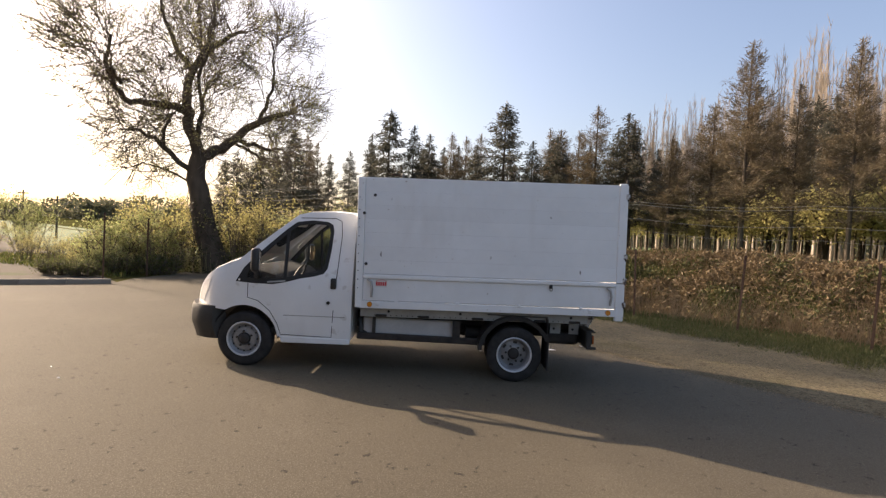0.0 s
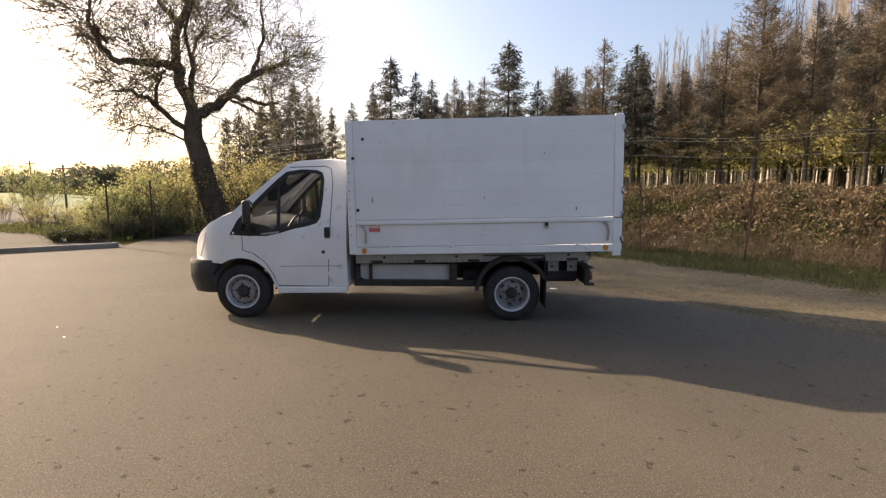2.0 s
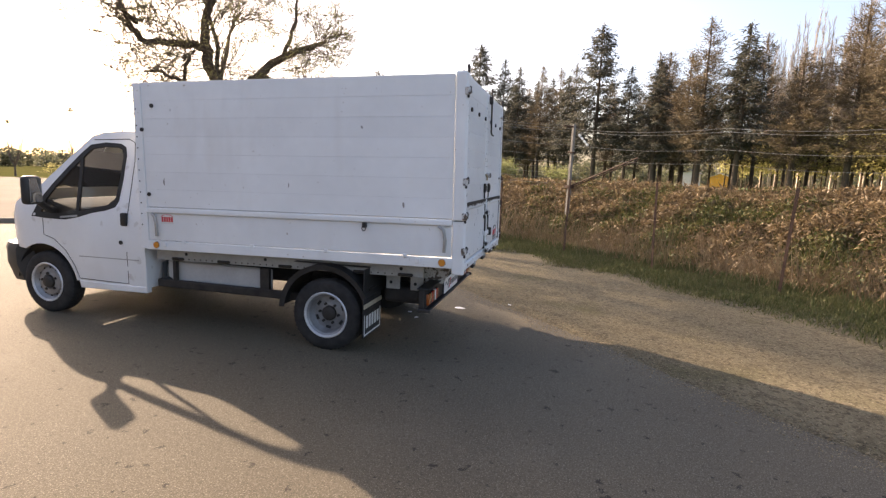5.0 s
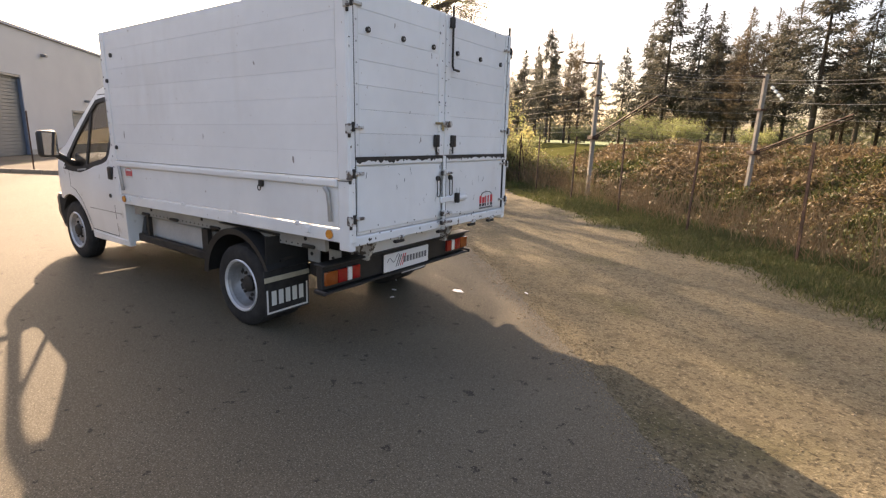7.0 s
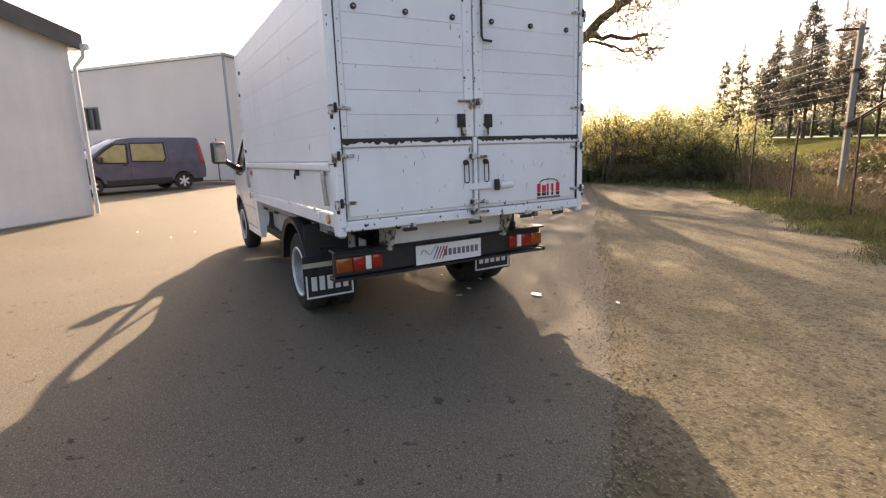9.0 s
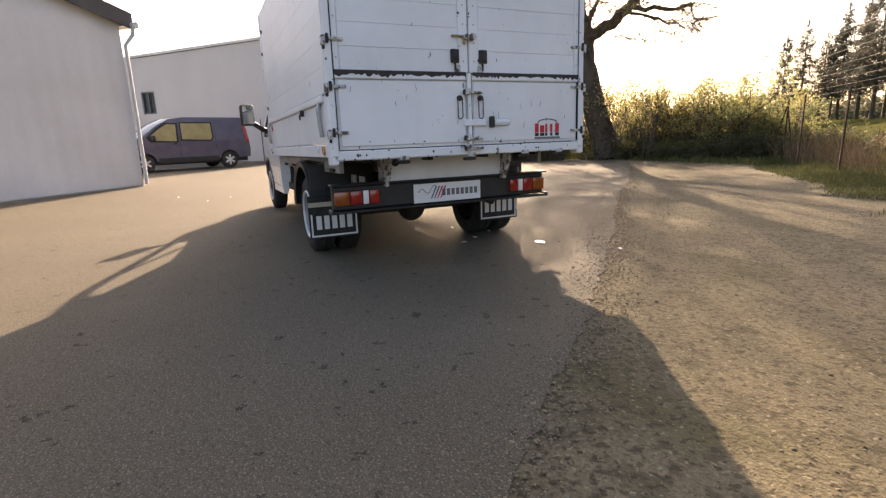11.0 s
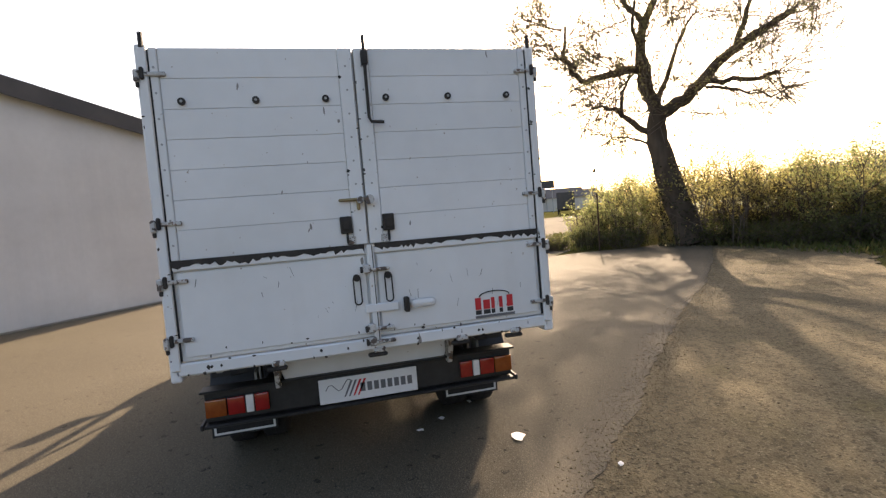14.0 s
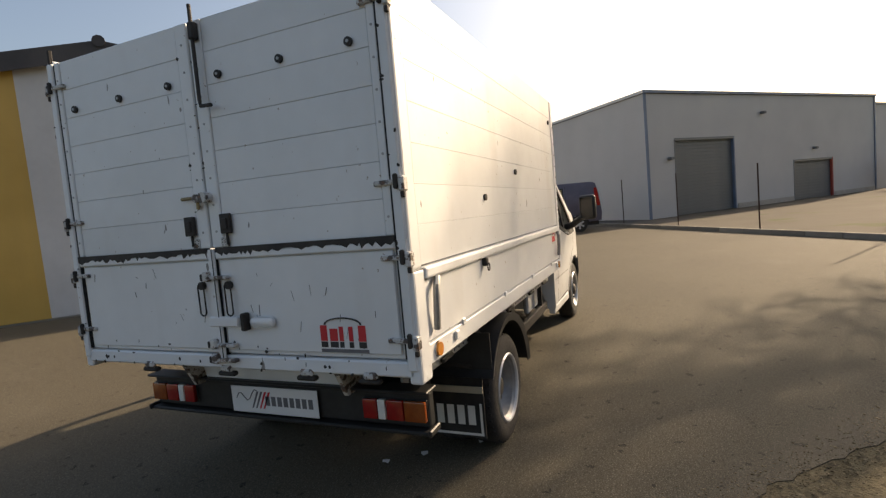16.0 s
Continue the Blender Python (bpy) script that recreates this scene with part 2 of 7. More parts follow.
def add_tube(bm, pts, r, sides=8, cap=True, r_end=None):
    """A tube along a line of points, tapering from r to r_end."""
    pts = [Vector(p) for p in pts]
    rings = []
    n = len(pts)
    side = None
    for i, p in enumerate(pts):
        d = (pts[min(i + 1, n - 1)] - pts[max(i - 1, 0)]).normalized()
        if side is None:
            side = d.orthogonal().normalized()
        side = (side - d * side.dot(d)).normalized()
        up = d.cross(side)
        rr = r if r_end is None else r + (r_end - r) * i / max(1, n - 1)
        rings.append([bm.verts.new(p + (side * math.cos(a) + up * math.sin(a)) * rr) for a in [2 * math.pi * k / sides for k in range(sides)]])
    for a, b in zip(rings, rings[1:]):
        for k in range(sides):
            bm.faces.new((a[k], a[(k + 1) % sides], b[(k + 1) % sides], b[k]))
    if cap:
        bm.faces.new(rings[0][::-1])
        bm.faces.new(rings[-1])
    return bm


def tube(pts, r, sides=8, cap=True, r_end=None):
    return add_tube(bmesh.new(), pts, r, sides, cap, r_end)


def add_lathe(bm, profile, sides=32, m=Matrix()):
    """Turns (radius, height) pairs round the y axis."""
    rings = []
    for r, h in profile:
        rings.append([bm.verts.new(m @ Vector((r * math.cos(a), h, r * math.sin(a)))) for a in [2 * math.pi * k / sides for k in range(sides)]])
    for a, b in zip(rings, rings[1:]):
        for k in range(sides):
            bm.faces.new((a[k], a[(k + 1) % sides], b[(k + 1) % sides], b[k]))
    return bm


def prism(outline, depth0, depth1, axis, bevel=0.0):
    """An outline of (a, b) pairs drawn out along an axis: 'y' takes (x, z), 'z' takes (x, y), 'x' takes (y, z)."""
    bm = bmesh.new()

    def at(p, d):
        return {"y": (p[0], d, p[1]), "z": (p[0], p[1], d), "x": (d, p[0], p[1])}[axis]
    a = [bm.verts.new(at(p, depth0)) for p in outline]
    b = [bm.verts.new(at(p, depth1)) for p in outline]
    n = len(outline)
    bm.faces.new(a)
    bm.faces.new(b[::-1])
    for i in range(n):
        bm.faces.new((a[i], b[i], b[(i + 1) % n], a[(i + 1) % n]))
    bmesh.ops.recalc_face_normals(bm, faces=bm.faces[:])
    if bevel:
        bmesh.ops.bevel(bm, geom=bm.edges[:], offset=bevel, segments=2, affect="EDGES", profile=0.5)
    return bm


def grid_pose(origin, s, d, z=0, turn=0):
    """A pose on the site's grid: s along the fence line, d across it; x runs along U, y along N."""
    p = origin + U * s + N * d
    return Matrix.Translation((p.x, p.y, z)) @ Matrix.Rotation(math.atan2(U.y, U.x) + radians(turn), 4, "Z")


def bank(x, y):
    """The height of the ground: flat yard, the cutting behind the fence and its far bank that rises to the meadow."""
    d = (x - FENCE.x) * N.x + (y - FENCE.y) * N.y
    s = (x - FENCE.x) * U.x + (y - FENCE.y) * U.y
    if d < 0.5:
        return 0.0

    def ease(t):
        t = min(1, max(0, t))
        return t * t * (3 - 2 * t)
    deep = 1.75 * ease((s + 14) / 7)
    h = -deep * ease((d - 0.5) / 4.0) + (deep + 1.2) * ease((d - 6.0) / 8.5)
    near = max(0, 1 - max(0, d - 18) / 30)
    return h + near * min(1, (d - 0.5) / 2) * 0.14 * noise.noise((x * 0.5, y * 0.5, 3))


def cards(centres, size, tall, rng, tilt=1.0, flat=None):
    """Small leaf-shaped quads at many centres, turned at random: vertices and faces."""
    n = len(centres)
    a = rng.uniform(0, 2 * np.pi, n)
    el = rng.uniform(-tilt, tilt, n)
    d = np.stack([np.cos(a) * np.cos(el), np.sin(a) * np.cos(el), np.sin(el)], 1) if flat is None else flat
    o = rng.normal(size=(n, 3))
    o -= d * (o * d).sum(1)[:, None]
    o /= np.linalg.norm(o, axis=1)[:, None] + 1e-9
    sz = (size * rng.uniform(0.6, 1.4, n))[:, None]
    tl = (tall * rng.uniform(0.6, 1.4, n))[:, None]
    v = np.stack([centres, centres + d * tl * 0.5 + o * sz * 0.5, centres + d * tl, centres + d * tl * 0.5 - o * sz * 0.5], 1).reshape(-1, 3)
    f = np.arange(4 * n).reshape(-1, 4)
    return v, f


def quick(name, v, f, material, parent=None):
    """A mesh object from numpy arrays of vertices and quads."""
    me = bpy.data.meshes.new(name)
    me.vertices.add(len(v))
    me.vertices.foreach_set("co", np.asarray(v, dtype=np.float32).ravel())
    k = f.shape[1]
    me.loops.add(f.size)
    me.loops.foreach_set("vertex_index", f.astype(np.int32).ravel())
    me.polygons.add(len(f))
    me.polygons.foreach_set("loop_start", np.arange(0, f.size, k, dtype=np.int32))
    me.update(calc_edges=True)
    me.materials.append(material)
    ob = new(name, me)
    ob.parent = parent
    return ob


def sticks(segs, sides=3):
    """Thin tapering prisms from rows of (start, end, r0, r1): vertices and quads."""
    p0 = np.array([s[0] for s in segs], float)
    p1 = np.array([s[1] for s in segs], float)
    r0 = np.array([s[2] for s in segs])[:, None]
    r1 = np.array([s[3] for s in segs])[:, None]
    d = p1 - p0
    d /= np.linalg.norm(d, axis=1)[:, None] + 1e-9
    ref = np.where(np.abs(d[:, 2:]) < 0.9, [[0, 0, 1.0]], [[1.0, 0, 0]])
    a = np.cross(d, ref)
    a /= np.linalg.norm(a, axis=1)[:, None] + 1e-9
    b = np.cross(d, a)
    vs = []
    for p, r in ((p0, r0), (p1, r1)):
        for k in range(sides):
            t = 2 * math.pi * k / sides
            vs.append(p + (a * math.cos(t) + b * math.sin(t)) * r)
    v = np.stack(vs, 1)
    n = len(segs)
    base = np.arange(n)[:, None] * (2 * sides)
    f = np.concatenate([base + np.array([[k, (k + 1) % sides, sides + (k + 1) % sides, sides + k]]) for k in range(sides)], 0)
    return v.reshape(-1, 3), f


# ---- ground, yard and track ----
def make_ground():
    rng = [-900, -500, -300, -180, -120, -80, -55]
    ss = sorted(set(rng + [-r for r in rng] + list(range(-45, 46, 2))))
    dd = sorted(set(rng + [-r for r in rng] + [-45, -38, -30, -24, -18, -14, -10, -6, -3, -1, 0, 0.4] + [0.8 + 0.5 * i for i in range(30)] + [16.5, 18, 20, 23, 28, 34, 45]))
    verts, faces = [], []
    for d in dd:
        for s in ss:
            p = FENCE + U * s + N * d
            verts.append((p.x, p.y, bank(p.x, p.y) - 0.03))
    n = len(ss)
    for i in range(len(dd) - 1):
        for j in range(n - 1):
            faces.append((i * n + j, i * n + j + 1, (i + 1) * n + j + 1, (i + 1) * n + j))
    ob = raw("ground", verts, faces, EARTH, smooth=True)
    ob.data.materials.append(LAWN)
    for f in ob.data.polygons:
        d = (f.center - FENCE).dot(N)
        f.material_index = 1 if 17 < d < 110 else 0
    tagged(ob, "rough meadow ground with a grassy bank", "ground", kind="structure")


make_ground()


def ragged(points, seed, amount=0.05, step=0.25):
    """A line made uneven, as a crumbling edge is."""
    rnd = random.Random(seed)
    out = []
    for a, b in zip(points, points[1:]):
        a, b = Vector(a), Vector(b)
        k = max(1, int((b - a).length / step))
        side = Vector((-(b - a).y, (b - a).x)).normalized()
        for i in range(k):
            p = a + (b - a) * i / k
            out.append(p + side * (rnd.uniform(-amount, amount) + amount * 2 * noise.noise((p.x * 1.3, p.y * 1.3, seed))))
    out.append(Vector(points[-1]))
    return out


def sheet(name, outline, top, material, label, category):
    """A flat sheet with a real edge, from its outline."""
    bm = bmesh.new()
    v = [bm.verts.new((p[0], p[1], top)) for p in outline]
    w = [bm.verts.new((p[0], p[1], top - 0.05)) for p in outline]
    es = [bm.edges.new((v[i], v[(i + 1) % len(v)])) for i in range(len(v))]
    bmesh.ops.triangle_fill(bm, edges=es, use_beauty=True)
    for i in range(len(v)):
        j = (i + 1) % len(v)
        bm.faces.new((v[i], w[i], w[j], v[j]))
    bmesh.ops.recalc_face_normals(bm, faces=bm.faces[:])
    if sum(f.normal.z for f in bm.faces) < 0:
        bmesh.ops.reverse_faces(bm, faces=bm.faces[:])
    return single(name, bm, material, label, category, kind="structure")


EDGE = [(-9.0, 11.6), (-5.9, 8.8), (-3.2, 6.15), (-1.8, 4.55), (-0.6, 3.35), (0.8, 2.0), (1.9, 0.85), (2.8, -0.1), (3.65, -1.05), (4.35, -1.8), (8.0, -6.0), (20.0, -20.0)]
VERGE = [(-7.9, 14.4), (-5.8, 12.8), (-3.05, 10.15), (-0.8, 8.15), (1.46, 6.2), (2.96, 4.85), (4.46, 3.55), (5.96, 2.2), (7.46, 0.9), (9.7, -1.1), (21.0, -11.0)]
kerb_far = KERB + KERB_WAY * 13
yard = ragged(EDGE, 3, 0.022, 0.07) + [Vector(p) for p in ((-6, -60), (-70, -60), (kerb_far.x, kerb_far.y), (KERB.x, KERB.y), (-10.5, 7.9), (-10.3, 9.4), (-10.4, 10.8))]
sheet("pavement_yard", yard, 0.0, ASPHALT, "worn brown-grey asphalt yard with damp spots", "asphalt")
track = ragged(VERGE, 5, 0.12, 0.15) + [Vector(p) for p in ((18, -22), (4.0, -2.4), (1.2, 0.9), (-4.0, 6.2), (-8.7, 11.0), (-9.8, 12.6))]
sheet("pavement_track", track, -0.006, GRAVEL, "sandy gravel track beside the asphalt", "gravel")
drive = [KERB - N * 30, KERB + N * 0.2, KERB + N * 0.4 - U * 3, KERB + N * 3.0 - U * 40, KERB - N * 10 - U * 45, KERB - N * 40 - U * 10]
sheet("pavement_drive", [(p.x, p.y) for p in drive], -0.008, spots(shader("light_drive", [(0.095, 0.083, 0.066), (0.14, 0.124, 0.10)], scale=0.4, spec=0.1, rough=0.95, bump=0.4, bump_scale=70, fine=0.4), (0.07, 0.09, 0.03), 0.6, 0.6, 0.1, 0.6),
      "pale drive in front of the grey hall", "drive")
lawn = [KERB + N * 1.2 - U * 6, KERB + N * 16 - U * 10, KERB + N * 30 - U * 120, KERB + N * 5.0 - U * 120]
sheet("ground_lawn", [(p.x, p.y) for p in lawn], 0.0, LAWN, "mown lawn beyond the drive", "lawn")


def kerb_line():
    kerb = thing("kerb", "low grey concrete kerb stones at the yard's end", "kerb", kind="structure")
    me = None
    for i in range(13):
        p = KERB + KERB_WAY * (1.0 * i + 0.5)
        m = Matrix.Translation((p.x, p.y, 0)) @ Matrix.Rotation(math.atan2(KERB_WAY.y, KERB_WAY.x) - math.pi / 2, 4, "Z")
        if me is None:
            me = mesh_of("kerb_stone", box((-0.07, -0.495, -0.1), (0.07, 0.495, 0.13), 0.015), KERBSTONE)
        ob = new("kerb_stone", me)
        ob.parent = kerb
        ob.matrix_local = m
    return kerb


kerb_line()


def stones():
    rng = np.random.default_rng(11)
    n = 30000
    s = rng.uniform(-12, 9, n)
    d = -rng.uniform(0.7, 7.0, n)
    x = FENCE.x + U.x * s + N.x * d
    y = FENCE.y + U.y * s + N.y * d
    # crumbs along the asphalt's broken edge
    k = n // 3
    at = rng.uniform(0, len(EDGE) - 2.001, k)
    i = at.astype(int)
    e = np.array(EDGE)
    p = e[i] + (e[i + 1] - e[i]) * (at - i)[:, None] + rng.normal(0, 0.13, (k, 2))
    x[:k], y[:k] = p[:, 0], p[:, 1]
    r = rng.uniform(0.003, 0.008, n) * rng.choice([1, 1, 1, 1, 1, 1, 1, 1, 1.8], n)
    corner = np.array([(1, 0, 0), (0, 1, 0), (-1, 0, 0), (0, -1, 0), (0, 0, 0.7), (0, 0, -0.4)])
    v = corner[None] * rng.uniform(0.6, 1.3, (n, 6, 1)) * r[:, None, None] + np.stack([x, y, np.where(np.arange(n) < k, 0.0, -0.006)], 1)[:, None]
    f = np.array([(0, 1, 4), (1, 2, 4), (2, 3, 4), (3, 0, 4), (1, 0, 5), (2, 1, 5), (3, 2, 5), (0, 3, 5)])
    f = (np.arange(n)[:, None, None] * 6 + f[None]).reshape(-1, 3)
    ob = quick("pebbles", v.reshape(-1, 3), f, PEBBLE)
    tagged(ob, "loose pebbles strewn over the gravel track", "gravel", kind="stuff")


stones()


# ---- the wire fence ----
def fence_post(m, strut=False, h=1.8, name="fence_post", group="posts of the wire fence"):
    bm = bmesh.new()
    add_box(bm, (-0.025, -0.003, -0.2), (0.025, 0.003, h))
    add_box(bm, (-0.003, 0.003, -0.2), (0.003, 0.035, h))
    post = thing(name, "thin rusty iron fence post in the grass" if group.startswith("posts of") else "thin dark iron post behind the kerb", "fence post", m, group)
    part("upright", bm, RUST, post)
    if strut:
        part("strut", tube([(0.0, 0.0, h - 0.15), (-1.25, 0.0, 0.0)], 0.02, 6), RUST, post, "slanting iron strut")
        part("strut", tube([(0.0, 0.0, h - 0.15), (0.55, 0.1, 0.0)], 0.02, 6), RUST, post, "slanting iron strut")
    return post


for i, s in enumerate((-9.6, -7.0, -4.65, -2.33, 0.0, 2.33, 4.65, 6.95, 9.2, 11.5, 13.8, 16.1)):
    lean = Matrix.Rotation(radians((0, 1, 1.5, -1, 1.2, -2.0, 2.4, 1.5, 0, 1, 0, 1)[i]), 4, "Y")
    fence_post(grid_pose(FENCE, s, 0.45 if i == 0 else 0) @ lean, strut=(i == 0), h=1.72)
for i in range(4):
    p = KERB + KERB_WAY * (0.2 + 3.7 * i) + Vector((-0.2, 0.3, 0))
    fence_post(Matrix.Translation((p.x, p.y, 0)), h=1.95, group="posts behind the kerb")
fence_post(Matrix.Translation((-10.5, 8.6, 0)), h=1.85, group="posts behind the kerb")


def concrete_post(s, d, top, lean):
    p = grid_pose(FENCE, s, d)
    z = bank(p.translation.x, p.translation.y) - 0.03
    h = top - z
    post = thing("concrete_post", "tall pale concrete post carrying wires in the cutting", "post", Matrix.Translation((0, 0, z)) @ p @ Matrix.Rotation(radians(lean), 4, "Y"), "tall concrete posts")
    bm = box((-0.08, -0.075, -0.3), (0.08, 0.075, h), 0.015)
    for v in bm.verts:
        v.co.x *= 1 - 0.2 * max(0, v.co.z) / h
    part("shaft", bm, POST_GREY, post)
    part("bracket", box((-0.03, -0.7, h - 0.16), (0.03, 0.2, h - 0.09)), RUST, post, "short rusty iron bracket")
    part("bracket", box((-0.2, -0.14, h - 3.0), (0.2, 0.14, h - 2.86), 0.015), RUST, post, "rusty iron collar")
    part("bracket", box((-0.16, -0.13, h - 1.35), (0.16, 0.13, h - 1.27), 0.012), RUST, post, "rusty iron collar")
    part("stay", tube([(0.05, 0, h - 2.9), (3.4, 0.3, h - 1.5)], 0.035, 5), RUST, post, "slanting iron stay")
    part("stay", tube([(0.05, 0, h - 2.98), (3.4, 0.3, h - 1.62)], 0.025, 5), RUST, post, "slanting iron stay")
    for k in range(4):
        part("insulator", tube([(0.34 + 0.16 * k, 0.0, h - 0.5 - 0.14 * k), (0.43 + 0.16 * k, 0.0, h - 0.56 - 0.14 * k)], 0.055, 8), PORCELAIN, post, "pale glass insulator", smooth=True)
    return post


POST_GREY = shader("weathered_post_concrete", [(0.17, 0.16, 0.14), (0.28, 0.26, 0.23)], scale=3, rough=0.9, bump=0.4, bump_scale=40, fine=0.4)
PORCELAIN = shader("pale_insulator", [(0.55, 0.6, 0.6), (0.7, 0.74, 0.74)], scale=20, rough=0.2)
POSTS = ((-8.7, 9.75, 4.28, 1.0), (-10.8, 4.0, 4.65, 0.6))       # along the fence, behind it, top, lean
for row in POSTS:
    concrete_post(*row)


def wires():
    rnd = random.Random(4)
    (s1, d1, top, _), (s0, d0, far_top, _) = POSTS
    for i, low in enumerate((0.06, 0.2, 0.32, 0.7, 0.95, 1.45, 1.75, 2.0, 2.25, 2.5, 2.75)):
        z, far_z = top - low, far_top - low * 0.98 - (0.0 if i else 0.05)
        stops = [(-30, 1.5, far_z - 0.8 + 0.3 * low), (s0, d0, far_z), (s1, d1, z)]
        if i in (1, 2, 4, 5):
            stops += [(-1.5, d1, z - 0.35), (5.0, d1, z - 0.52), (24.0, d1, z - 0.9)]
        pts = []
        for (a, da, z0), (b, db, z1) in zip(stops, stops[1:]):
            for k in range(8):
                t = k / 8
                p = FENCE + U * (a + (b - a) * t) + N * (da + (db - da) * t + rnd.uniform(-0.01, 0.01))
                pts.append((p.x, p.y, z0 + (z1 - z0) * t - 0.16 * math.sin(math.pi * t)))
        p = FENCE + U * stops[-1][0] + N * stops[-1][1]
        pts.append((p.x, p.y, stops[-1][2]))
        single("line_wire", tube(pts, 0.0065 if i in (1, 2, 4) else 0.0045, 4), WIRE, "thin galvanised wire strung between concrete posts", "wire", group="wires over the bank")
    for z in (0.5, 0.95, 1.35, 1.64):
        pts = []
        for k in range(60):
            s = -9.6 + 25.7 * k / 59
            p = FENCE + U * s + N * 0.012
            pts.append((p.x, p.y, z + 0.015 * math.sin(s * 2.4)))
        single("fence_wire", tube(pts, 0.0022, 3), RUST, "thin rusty wire along the iron posts", "wire", group="wires of the low fence")


wires()


# ---- the halls ----
def white_hall():
    """Gable wall with upright sheets; x runs along the wall, y into the hall."""
    hall = thing("hall", "white metal-clad hall with yellow stripes and dark roof edge", "hall", grid_pose(HALL, 0, 0))
    wide, eave, ridge, deep = 15.4, 3.9, 5.35, 24.0

    def top(x):
        return eave + (ridge - eave) * (1 - abs(x - wide / 2) / (wide / 2))
    core = prism([(0.02, -0.1), (wide - 0.02, -0.1), (wide - 0.02, eave - 0.05), (wide / 2, ridge - 0.05), (0.02, eave - 0.05)], -0.04, -deep, "y")
    part("wall", core, HALL_WHITE, hall)
    cuts = [0, 1.1, 2.2, 3.3, 4.42, 5.4, 6.7, 7.95, 9.22, 10.2, 11.5, 12.75, 14.0, 14.95, 15.4]
    for a, b in zip(cuts, cuts[1:]):
        yellow = any(abs(a - q) < 0.01 for q in (4.42, 9.22, 14.0))
        bm = bmesh.new()
        k = max(4, int((b - a) / 0.075) // 4 * 4)
        rows = []
        for i in range(k + 1):
            x = a + (b - a) * i / k
            y = 0.0 if i % 4 in (0, 3) or i == k else -0.0025
            t = top(x)
            rows.append((bm.verts.new((x, y, 0.04)), bm.verts.new((x, y, t - 0.02)), bm.verts.new((x, -0.035, t - 0.02)), bm.verts.new((x, -0.035, 0.04))))
        for p, q in zip(rows, rows[1:]):
            for j in range(3):
                bm.faces.new((p[j], q[j], q[j + 1], p[j + 1]))
        bmesh.ops.recalc_face_normals(bm, faces=bm.faces[:])
        part("wall_sheet", bm, HALL_YELLOW if yellow else HALL_WHITE, hall, "yellow ribbed sheet" if yellow else "")
    for x0, z0, x1, z1 in ((-0.25, eave - 0.02, wide / 2, ridge + 0.02), (wide / 2, ridge + 0.02, wide + 0.25, eave - 0.02)):
        part("roof", prism([(x0, z0), (x1, z1), (x1, z1 + 0.16), (x0, z0 + 0.16)], 0.14, -deep - 0.2, "y"), DARK_ROOF, hall, "dark fibre-cement roof slope")
        part("fascia", prism([(x0, z0 - 0.16), (x1, z1 - 0.16), (x1, z1 + 0.2), (x0, z0 + 0.2)], 0.145, 0.17, "y"), DARK_ROOF, hall, "dark roof-edge board")
    part("ridge_cap", tube([(wide / 2, 0.2, ridge + 0.2), (wide / 2, -deep, ridge + 0.2)], 0.12, 10), DARK_ROOF, hall)
    part("gutter", tube([(-0.22, 0.3, eave - 0.1), (-0.22, -deep, eave - 0.1)], 0.075, 8), HALL_WHITE, hall, "pale gutter")
    part("downpipe", tube([(-0.2, 0.2, eave - 0.12), (-0.2, 0.18, eave - 0.3), (-0.06, 0.05, eave - 0.55), (-0.06, 0.05, 0.05)], 0.045, 8), HALL_WHITE, hall, "pale downpipe at the corner")
    part("plinth", box((0, -0.036, -0.1), (wide, -0.03, 0.05)), CONCRETE, hall, "low concrete plinth")


white_hall()


